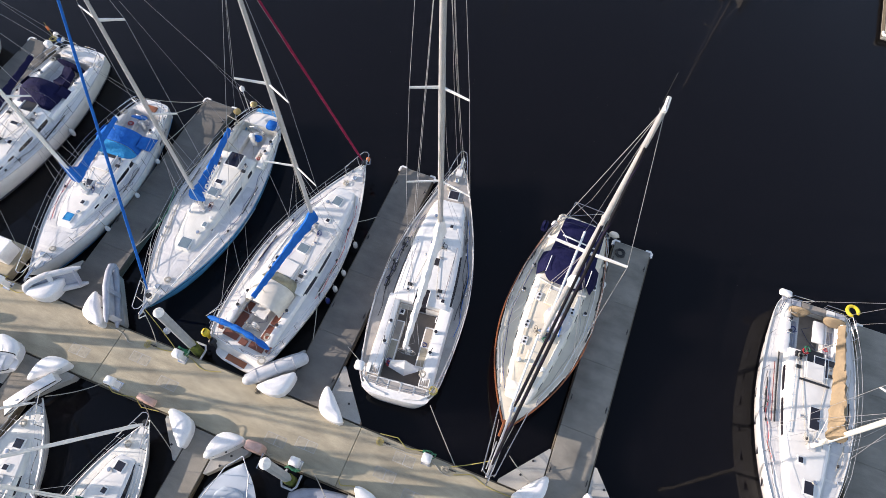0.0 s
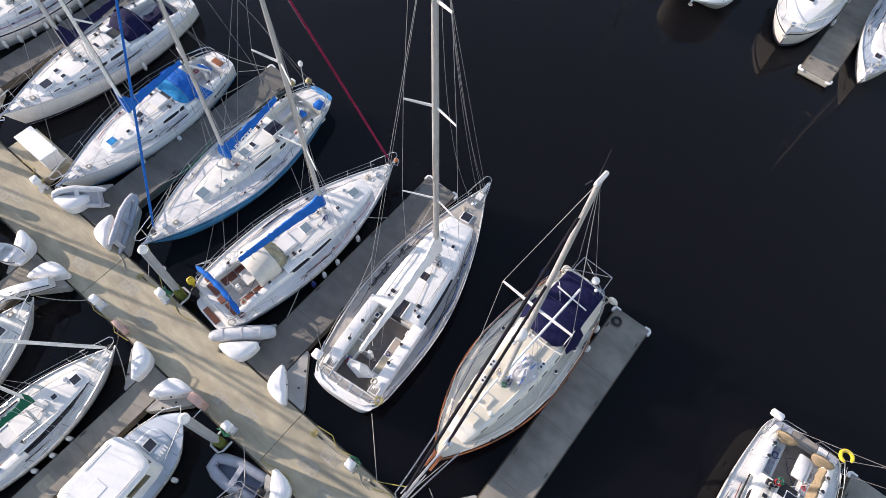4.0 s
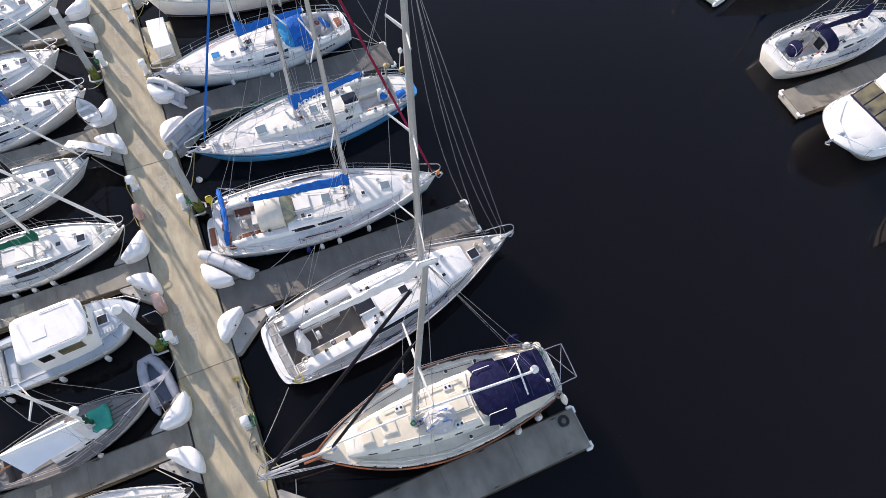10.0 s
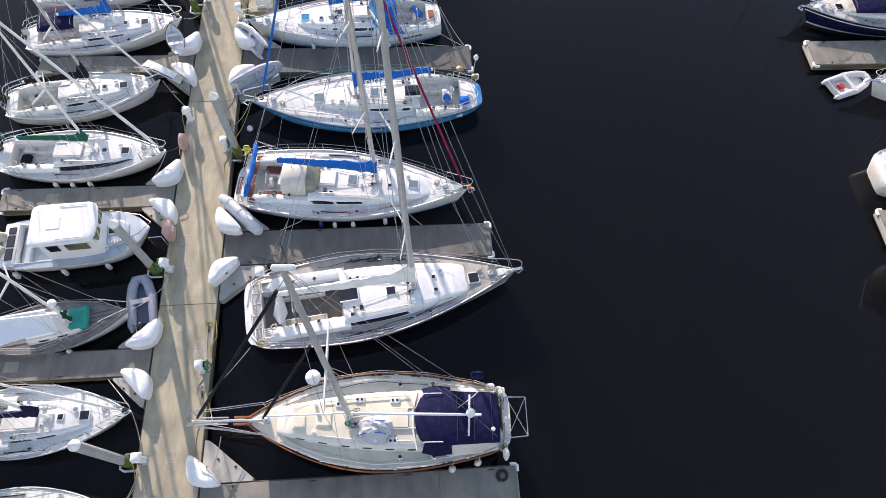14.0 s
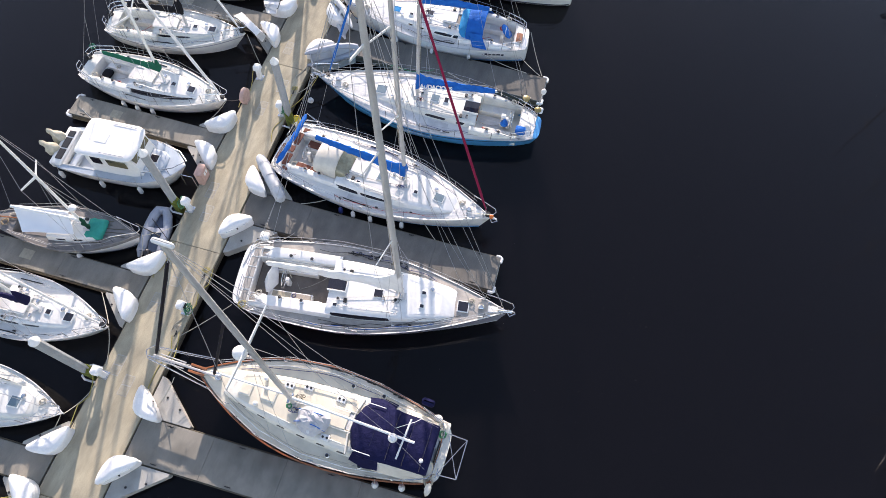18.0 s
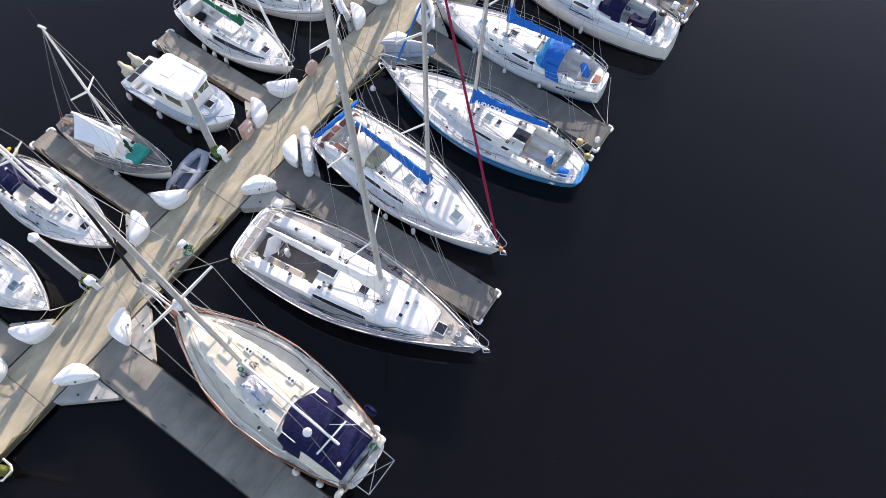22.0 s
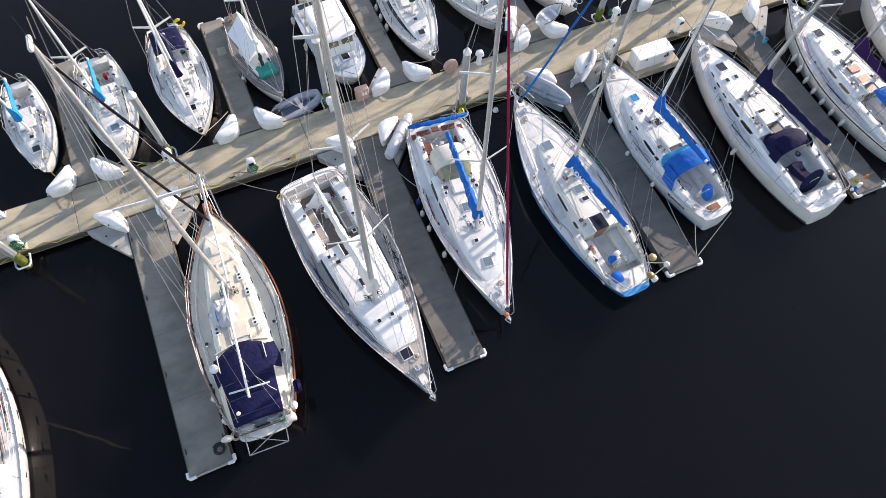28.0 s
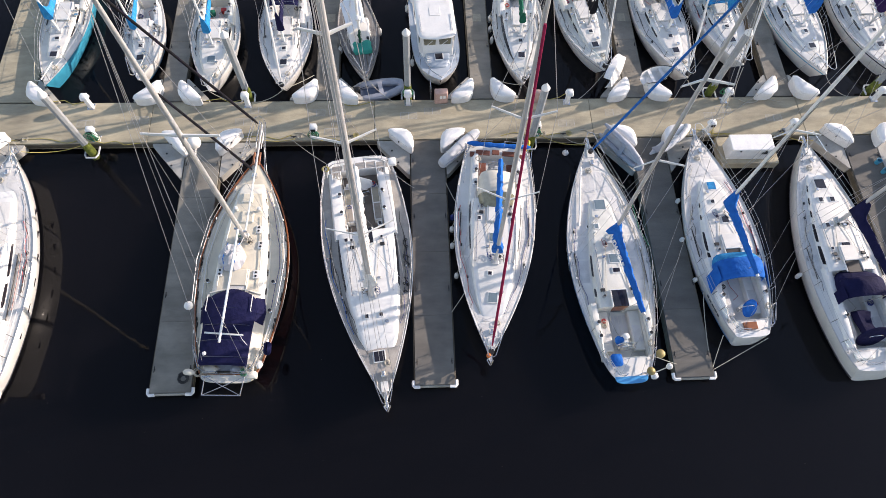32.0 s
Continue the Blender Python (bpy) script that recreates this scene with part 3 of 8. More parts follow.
    if stay:
        foot = Vector((fx, 0, f.sheer(f.L) + 0.05))
        part("forestay", bar([foot, top - Vector((0, 0, 0.2))], 0.009, 4), WIRE, root)
        if jib:
            a, b = foot.lerp(top, 0.035), foot.lerp(top, 0.93)
            n = 12
            pts = [a.lerp(b, i / n) for i in range(n + 1)]
            rr = [jib_r * (0.5 if i == 0 else 1.05 - 0.35 * i / n + 0.06 * math.sin(i * 2.3)) for i in range(n + 1)]
            fs = part("furled_headsail", bar(pts, rr, 8), jib, root)
            part("furling_drum", lathe([(0.03, 0.0), (0.13, 0.02), (0.13, 0.05), (0.05, 0.07), (0.05, 0.14), (0.13, 0.16), (0.12, 0.19)], 12, (fx - 0.02, 0, f.sheer(f.L) + 0.1)), BLACK, fs)
    if back and backstays:
        for sg in (1, -1):
            part("backstay", bar([(0.1, sg * (f.half(0.1) - 0.35), f.sheer(0)), (xm * 0.4, 0, f.sheer(0) + (H - f.sheer(0)) * 0.42), top], 0.008, 4), WIRE, root)
    if boom:
        zb = zm + boom_z
        d = Vector((-math.cos(swing), math.sin(swing), boom_dz))
        a = Vector(mp(zb)) + d * 0.12
        e = a + d * boom
        bo = part("boom", bar([a, e], boom_r, 8), boom_m or mast_m, root)
        part("boom_vang", bar([Vector(mp(zm + 0.15)), a + d * boom * 0.28], 0.022, 6), ALU, bo)
        part("mainsheet", bar([a + d * boom * 0.85, (a + d * boom * 0.85) * 1.0 - Vector((0, a.y + d.y * boom * 0.85, zb - f.sheer(0) - 0.15))], 0.015, 5), ROPE, bo)
        part("topping_lift", bar([e, top], 0.006, 4), WIRE, bo)
        if cover:
            bm = bmesh.new()
            side = Vector((-d.y, d.x, 0))
            rings = []
            n = 30
            lump = random.Random(int(f.L * 1000 + f.B * 170 + xm * 77))
            for i in range(n + 1):
                u = i / n
                c = a + d * (boom * (0.0 + 1.02 * u) - 0.2)
                hh = fat * 2.3 * (1 - 0.62 * u) * (1 + 0.05 * math.sin(7 * u + f.L)) + (collar * max(0, 1 - u * 7) if collar else 0)
                ww = fat * (1 - 0.5 * u) * (1 + 0.07 * math.sin(17 * u + f.L * 2)) * (1 + 0.35 * max(0, 1 - u * 7))
                ww *= lump.uniform(0.86, 1.14)
                hh *= lump.uniform(0.9, 1.08)
                prof = [(p * lump.uniform(0.8, 1.15), q * lump.uniform(0.85, 1.1)) for p, q in ((0, -0.13), (0.6, -0.10), (1.0, 0.0), (0.85, 0.35), (0.45, 0.8), (0.12, 1.0), (-0.12, 1.0), (-0.45, 0.8), (-0.85, 0.35), (-1.0, 0.0), (-0.6, -0.10))]
                rings.append([c + side * (p * ww) + Vector((0, 0, q * (hh if q > 0 else 1.0))) for p, q in prof])
            loft(bm, rings)
            sc = part("sail_cover", bm, cover, bo)
            if cover_text:
                cu = bpy.data.curves.new("lettering", "FONT")
                cu.body, cu.size, cu.extrude, cu.align_x = cover_text, 0.30, 0.004, "CENTER"
                cu.offset = 0.012
                tx = new("lettering", cu)
                dg = bpy.context.evaluated_depsgraph_get()
                me = bpy.data.meshes.new_from_object(tx.evaluated_get(dg))
                bpy.data.objects.remove(tx)
                lt = new("lettering", me)
                me.materials.append(GEL)
                lt.parent = sc
                # along the boom on the side that faces the finger
                ez = (side * -0.83 + Vector((0, 0, 0.5))).normalized()
                ex = d.normalized()
                ey = ez.cross(ex)
                q = a + d * 0.9 - side * (fat * 1.28) + Vector((0, 0, 0.05))
                lt.matrix_local = Matrix(((ex.x, ey.x, ez.x, q.x), (ex.y, ey.y, ez.y, q.y), (ex.z, ey.z, ez.z, q.z), (0, 0, 0, 1)))
    return mast


def dodger(root, x, z, w, m, l=1.25, h=0.75, pane=True):
    """A spray hood over the companionway: canvas arch with clear panes in front."""
    def arch(xx, ww, hh):
        pr = [(1.0, 0.0), (0.985, 0.35), (0.92, 0.62), (0.75, 0.84), (0.42, 0.99), (0, 1.04)]
        pts = [(xx, ww * p, z + hh * q) for p, q in pr]
        return pts + [(a, -b, c) for a, b, c in reversed(pts[:-1])]
    bm = bmesh.new()
    loft(bm, [arch(x - l, w * 0.93, h * 0.86), arch(x - l * 0.92, w * 0.97, h * 0.96), arch(x - l * 0.6, w, h * 1.05), arch(x - l * 0.48, w, h * 1.03), arch(x - l * 0.40, w * 0.985, h * 0.97)], closed=False, caps=False)
    bmesh.ops.recalc_face_normals(bm, faces=bm.faces[:])
    bmesh.ops.solidify(bm, geom=bm.faces[:], thickness=0.025)
    ob = part("spray_hood", bm, m, root)
    bm = bmesh.new()
    loft(bm, [arch(x - l * 0.39, w * 0.975, h * 0.95), arch(x - l * 0.2, w * 0.9, h * 0.62), arch(x - l * 0.06, w * 0.72, h * 0.2), arch(x, w * 0.55, 0.03)], closed=False, caps=False)
    bmesh.ops.recalc_face_normals(bm, faces=bm.faces[:])
    bmesh.ops.solidify(bm, geom=bm.faces[:], thickness=0.012)
    part("spray_hood_window", bm, CLEARVINYL if pane is True else pane or m, ob)
    return ob


def canopy(root, x0, x1, w, z, m, rise=0.18, name="bimini", skirt=0.08):
    """A flat canvas roof on hoops."""
    bm = bmesh.new()
    rings = []
    n = 8
    for i in range(n + 1):
        u = i / n
        x = x0 + (x1 - x0) * u
        e = math.sin(math.pi * (0.06 + 0.88 * u)) ** 0.35
        pr = [(1.0, -skirt), (0.99, 0.0), (0.9, 0.45), (0.6, 0.85), (0.3, 0.97), (0, 1.0)]
        ww = w * (0.93 + 0.07 * e)
        hh = rise * e - 0.025 * abs(math.sin(3 * math.pi * u))
        pts = [(x, ww * p, z + (hh * q if q > 0 else q)) for p, q in pr]
        rings.append(pts + [(a, -b, c) for a, b, c in reversed(pts[:-1])])
    loft(bm, rings, closed=False, caps=False)
    bmesh.ops.recalc_face_normals(bm, faces=bm.faces[:])
    bmesh.ops.solidify(bm, geom=bm.faces[:], thickness=0.03)
    ob = part(name, bm, m, root)
    for x in (x0 + 0.15, (x0 + x1) / 2, x1 - 0.15):
        part("hoop", bar([(x, w, z - 0.9), (x, w * 0.99, z - 0.02), (x, w * 0.6, z + rise * 0.72), (x, 0, z + rise * 0.84), (x, -w * 0.6, z + rise * 0.72), (x, -w * 0.99, z - 0.02), (x, -w, z - 0.9)], 0.014, 5), STEEL, ob)
    return ob


def companionway(root, x, z, m=None, slide=None, shut=False):
    """slide: None, or (material, length, half width) of a cover drawn shut."""
    part("companionway", boxed(x - 0.06, x + 0.75, -0.34, 0.34, z - 0.05, z + 0.02, bev=0.01), NONSKID if shut else BLACK, root)
    if isinstance(slide, tuple):
        g, l, w = slide
        sl = part("sliding_hatch", boxed(x - 0.06, x + l, -w, w, z - 0.02, z + 0.075, bev=0.02), g, root, "dark tinted sliding hatch")
        for y0, y1, a, b in ((w, w + 0.05, x - 0.06, x + l + 0.05), (-w - 0.05, -w, x - 0.06, x + l + 0.05), (-w, w, x + l, x + l + 0.05)):
            part("hatch_rail", boxed(a, b, y0, y1, z - 0.03, z + 0.09, bev=0.012), m or GEL, sl)
        return
    sl = part("sliding_hatch", boxed(x + 0.55, x + 1.35, -0.38, 0.38, z, z + 0.075, bev=0.02), slide or GELDECK, root)
    for sg in (1, -1):
        part("hatch_rail", boxed(x - 0.02, x + 1.35, sg * 0.41 - 0.025, sg * 0.41 + 0.025, z - 0.03, z + 0.055, bev=0.01), m or GEL, sl)


def anchor(root, f):
    an = part("anchor_roller", boxed(f.L - 0.45, f.L + 0.22, -0.07, 0.07, f.sheer(f.L) - 0.02, f.sheer(f.L) + 0.06), STEEL, root)
    bm = bmesh.new()
    z = f.sheer(f.L)
    tube(bm, [(f.L - 0.6, 0, z + 0.08), (f.L + 0.3, 0, z + 0.05), (f.L + 0.38, 0, z - 0.12)], 0.025, 5)
    tube(bm, [(f.L + 0.38, 0, z - 0.12), (f.L + 0.12, 0.14, z - 0.22), (f.L + 0.02, 0.0, z - 0.2)], 0.03, 5)
    tube(bm, [(f.L + 0.38, 0, z - 0.12), (f.L + 0.12, -0.14, z - 0.22), (f.L + 0.02, 0.0, z - 0.2)], 0.03, 5)
    part("anchor", bm, STEEL, an)


def cleats(root, f, xs):
    for x in xs:
        for sg in (1, -1):
            y = sg * (f.half(x) - 0.12)
            bm = bmesh.new()
            z = f.sheer(x) + 0.02
            tube(bm, [(x - 0.14, y, z + 0.06), (x, y, z + 0.045), (x + 0.14, y, z + 0.06)], 0.018, 5)
            tube(bm, [(x, y, z - 0.02), (x, y, z + 0.05)], 0.03, 5)
            part("cleat", bm, STEEL, root)


def grab_rails(root, c, x0, x1, y, m=None):
    for sg in (1, -1):
        bm = bmesh.new()
        n = 4
        tube(bm, [(x0 + (x1 - x0) * i / n, sg * y, c.top(x0 + (x1 - x0) * i / n, y) + (0.07 if i % 2 else 0.06)) for i in range(n + 1)], 0.018, 5)
        for i in range(n + 1):
            x = x0 + (x1 - x0) * i / n
            tube(bm, [(x, sg * y, c.top(x, y) - 0.03), (x, sg * y, c.top(x, y) + 0.06)], 0.018, 5)
        part("grab_rail", bm, m or TEAK, root)


def outboard(root, x, y, z, m=None):
    ob = part("outboard_cowl", boxed(x - 0.2, x + 0.16, y - 0.14, y + 0.14, z, z + 0.42, bev=0.08, taper=0.02), m or PALEHYP, root)
    part("outboard_leg", boxed(x - 0.1, x + 0.04, y - 0.05, y + 0.05, z - 0.75, z + 0.02), m or ALU, ob)


def rope_coil(root, x, y, z, r=0.16, m=None, name="rope_coil"):
    bm = bmesh.new()
    n = 40
    tube(bm, [(x + r * (0.55 + 0.45 * k / n) * math.cos(k * 0.5), y + r * (0.55 + 0.45 * k / n) * math.sin(k * 0.5), z + 0.02 + 0.035 * math.sin(k * 0.37) + 0.001 * k) for k in range(n + 1)], 0.016, 4)
    return part(name, bm, m or ROPE, root)


def life_ring(root, x, y, z, m, flat=False, turn=0.6):
    """A horseshoe float, lying on the rail or hung upright."""
    n = 16
    arc = [turn + math.pi * (0.18 + 1.64 * k / n) for k in range(n + 1)]
    if flat:
        pts = [(x + 0.25 * math.cos(a), y + 0.25 * math.sin(a), z) for a in arc]
    else:
        pts = [(x, y + 0.25 * math.cos(a), z + 0.25 * math.sin(a)) for a in arc]
    part("life_ring", bar(pts, [0.05] + [0.08] * (n - 1) + [0.05], 8), m, root)


def deck_patches(root, f, c, m):
    """Grey non-slip patches along the side decks and on the foredeck, with bare margins between them."""
    L = f.L
    cuts = [0.37, 0.47, 0.57, 0.67, 0.76, 0.86, 0.94]
    for sg in (1, -1):
        for a, b in zip(cuts, cuts[1:]):
            x0, x1 = a * L + 0.05, b * L - 0.05
            rows = []
            for i in range(5):
                x = x0 + (x1 - x0) * i / 4
                o = f.half(x) - 0.13
                w = c.size(x)[0] + 0.07 if c.x0 < x < c.x1 + 0.1 else 0.06
                if o - w < 0.08:
                    break
                h = 0.05
                rows.append([(x, sg * y, f.sheer(x) - 0.02 + h * (1 - (y / max(f.half(x) - 0.015, 0.01)) ** 2) + 0.006) for y in (w, (w + o) / 2, o)])
            if len(rows) > 1:
                bm = bmesh.new()
                loft(bm, rows, closed=False, caps=False)
                part("nonskid_patch", bm, m, root)


def cockpit_gear(root, f, x0, x1, w, L):
    """Winch handles, tails and small gear that lie in and round the cockpit."""
    rnd = random.Random(int(L * 100) + int(w * 1000))
    z = f.sheer((x0 + x1) / 2)
    for k in range(3):
        sg = rnd.choice((1, -1))
        x = rnd.uniform(x0 + 0.7, x1 - 0.3)
        rope_coil(root, x, sg * w * 0.72, z - 0.24, rnd.uniform(0.1, 0.17), rnd.choice([ROPE, BLUEVINYL, REDPL, BLACK, ROPE]))
    part("sheet_tail", bar([(x1 - 0.1, w * 0.5, z + 0.1), (x1 - 0.5, w * 0.35, z - 0.3), (x1 - 1.0, w * 0.1, z - 0.57), (x1 - 1.5, -w * 0.2, z - 0.57), (x1 - 1.7, w * 0.15, z - 0.57)], 0.013, 4), rnd.choice([ROPE, BLUEVINYL, REDPL]), root)
    part("washboard", boxed(x1 - 0.005, x1 + 0.05, -0.3, 0.3, z - 0.45, z + 0.2), GLASS, root)
    for sg in (1, -1):
        part("locker_lid", boxed(x0 + 0.75, x0 + 1.55, min(sg * w * 0.55, sg * w * 0.92), max(sg * w * 0.55, sg * w * 0.92), z - 0.255, z - 0.235), NONSKID, root)
        part("instrument", lathe([(0.06, 0), (0.06, 0.03), (0.01, 0.035)], 8, (x1 + 0.12, sg * 0.55, z + 0.24)), BLACK, root)
        part("winch_handle", bar([(x0 + (x1 - x0) * 0.42, sg * (w + 0.14), z + 0.48), (x0 + (x1 - x0) * 0.42 + 0.22, sg * (w + 0.2), z + 0.48)], 0.018, 5), BLACK, root)


def sloop(at, heading, L, B, label, hull_m=None, boot=None, cove=None, deck_m=None, roof_m=None, top_m=None, rail_m=None, form=None,
          roof=(0.34, 0.80, 0.31, 0.42, 0.45), well=(0.05, 0.33, 0.24), mast=0.56, H=None, floor=None, windows=(), hatches=(), hood=None, top=None,
          fenders=(), cushions=None, bow_gear=True, rigging=None, wheel_x=0.11, pit=True, coaming=0.4, hood_at=0.7, hood_l=1.3, hood_h=0.8, hood_w=None, pane=True, group="boats along the near fingers", glass=None, category="sailboat", seats=True, slide=None):
    """A cruising sloop with its fittings; lengths along the boat are fractions of L, widths of B."""
    f = Form(L, B, **(form or {}))
    root = thing("sailboat", pose(at[0], at[1], 0, 0, 0, heading), label, category, group)
    hull(f, root, hull_m or GEL, boot, cove)
    wx0, wx1, ww = well[0] * L, well[1] * L, well[2] * B
    deck(f, root, deck_m or GELDECK, (wx0, wx1, ww))
    cockpit(f, root, wx0, wx1, ww, roof_m or GEL, floor=floor, cushions=cushions, seats=seats)
    if coaming:
        coamings(f, root, wx0 + 0.05, roof[0] * L + 0.25, ww, roof_m or GEL, coaming)
    c = Roof(f, roof[0] * L, roof[1] * L, roof[2] * B, *roof[3:])
    co = c.build(root, roof_m or GEL, top_m or GELDECK)
    toe_rail(f, root, rail_m or ALU)
    for a, b, v0, v1 in windows:
        c.window(co, a * L, b * L, v0, v1, m=glass)
    for x, y, l, w, g in hatches:
        X, Y = x * L, y * B
        z = c.top(X, Y) if c.x0 < X < c.x1 and abs(Y) < c.size(X)[0] * 0.8 else f.sheer(X) + 0.05
        hatch(root, X, Y, z, l, w, g)
    companionway(root, wx1 + 0.02, c.top(c.x0 + 0.4) + 0.0, shut=L < 9.6, slide=slide)
    xm = mast * L
    zm = c.top(xm) if c.x0 < xm < c.x1 else f.sheer(xm) + 0.04
    rig(f, root, xm, zm, H or L * 1.28, **(rigging or {}))
    rails(f, root, 0.18 * L, 0.80 * L, pushpit=pit)
    cleats(root, f, (0.06 * L, 0.45 * L, 0.9 * L))
    zc = f.sheer((wx0 + wx1) / 2) + (0.27 if coaming else 0.05)
    for x, k in ((0.42, 0.0), (0.70, 0.0)):
        for sg in (1, -1):
            winch(root, wx0 + (wx1 - wx0) * x, sg * (ww + 0.14), zc)
    if wheel_x:
        wheel(root, wheel_x * L, f.sheer(wheel_x * L))
    if hood:
        dodger(root, wx1 + hood_at, c.base(c.x0) + 0.2, hood_w or min(c.w, ww + 0.35), hood, hood_l, hood_h, pane)
    if top:
        canopy(root, top[0] * L, top[1] * L, top[2] * B, f.free + top[3], top[4])
    for x, sg, m in fenders:
        fender(root, f, x * L, sg, m)
    if bow_gear:
        anchor(root, f)
        part("windlass", boxed(L * 0.9 - 0.15, L * 0.9 + 0.12, -0.1, 0.1, f.sheer(L * 0.9) + 0.02, f.sheer(L * 0.9) + 0.2, bev=0.04), STEEL, root)
    grab_rails(root, c, c.x0 + 0.5, c.x0 + (c.x1 - c.x0) * 0.55, c.w * 0.66, rail_m if rail_m is TEAK else STEEL)
    # deck fittings and lines led aft
    for sg in (1, -1):
        part("jib_track", boxed(L * 0.36, L * 0.5, sg * (f.half(L * 0.43) - 0.3) - 0.02, sg * (f.half(L * 0.43) - 0.3) + 0.02, f.sheer(L * 0.43) - 0.01, f.sheer(L * 0.43) + 0.055), BLACK, root)
        part("halyard", bar([(xm - 0.2, sg * 0.15, c.top(xm - 0.2) + 0.04), (c.x0 + 0.5, sg * 0.62, c.top(c.x0 + 0.5, 0.62) + 0.04)], 0.012, 4), ROPE, root)
    if deck_m is None:
        deck_patches(root, f, c, NONSKID if L > 9.6 else GELDECK)
    cockpit_gear(root, f, wx0, wx1, ww, L)
    rope_coil(root, wx0 + 0.5, -ww - 0.05, zc + 0.02)
    rope_coil(root, L * 0.86, 0.25, f.sheer(L * 0.86) + 0.05)
    return root, f, c


def scoop(root, f, m, l=0.55, z=0.32, tread=None):
    """A low boarding platform behind the transom."""
    w = f.skin(0.0, 0.35)[1]
    x = f.skin(0.0, 0.3)[0]
    plan = [(x + 0.1, w)] + [(x - l * math.sin(a) ** 0.7, w * math.cos(a) ** 0.6) for a in [math.pi / 2 * k / 6 for k in range(1, 7)]]
    plan += [(px, -py) for px, py in reversed(plan[:-1])]
    bm = bmesh.new()
    prism(bm, plan, z - 0.28, z, 0.03)
    ob = part("boarding_platform", bm, m, root)
    if tread:
        part("tread", boxed(x - l * 0.75, x + 0.02, -w * 0.45, w * 0.45, z - 0.01, z + 0.015), tread, ob)
    return ob


def rounded_stern(root, f, m, l, z1=0.0):
    """A bowed transom that carries the topsides round behind the cockpit."""
    rings = []
    for v, k in ((-0.2, 0.35), (0.1, 0.55), (0.4, 0.8), (0.75, 0.95), (1.0, 1.0), (1.04, 0.97)):
        x, b, z = f.skin(0.0, min(v, 1.0))
        z = f.sheer(0) * v + z1 * max(v, 0)
        rings.append([(x + 0.05, b - 0.005, z)] + [(x - l * k * math.sin(a) ** 0.8, (b - 0.005) * math.cos(a) ** 0.55, z) for a in [math.pi * j / 24 for j in range(1, 12)]] + [(x - l * k, 0, z)]
                     + [(x - l * k * math.sin(a) ** 0.8, -(b - 0.005) * math.cos(a) ** 0.55, z) for a in [math.pi * j / 24 for j in range(11, 0, -1)]] + [(x + 0.05, -b + 0.005, z)])
    bm = bmesh.new()
    loft(bm, rings)
    return part("transom", bm, m, root)


def wheel_cover(root, x, y, z, m, r=0.45, lean=0.12, fat=0.16):
    """Canvas bag pulled over a steering wheel: a slack disc, fuller at its foot."""
    bm = bmesh.new()
    n = 18
    def disc(k, rr):
        out = []
        for j in range(n):
            a = 2 * math.pi * j / n
            q = rr * math.sin(a)
            out.append((x + k * fat * (1.0 - 0.55 * math.sin(a)) + lean * q, y + rr * math.cos(a) * (1 + 0.03 * math.sin(5 * a)), z + q))
        return out
    loft(bm, [disc(-0.9, r * 0.35), disc(-0.8, r * 0.75), disc(-0.3, r), disc(0.3, r), disc(0.8, r * 0.75), disc(0.9, r * 0.35)])
    part("wheel_cover", bm, m, root)


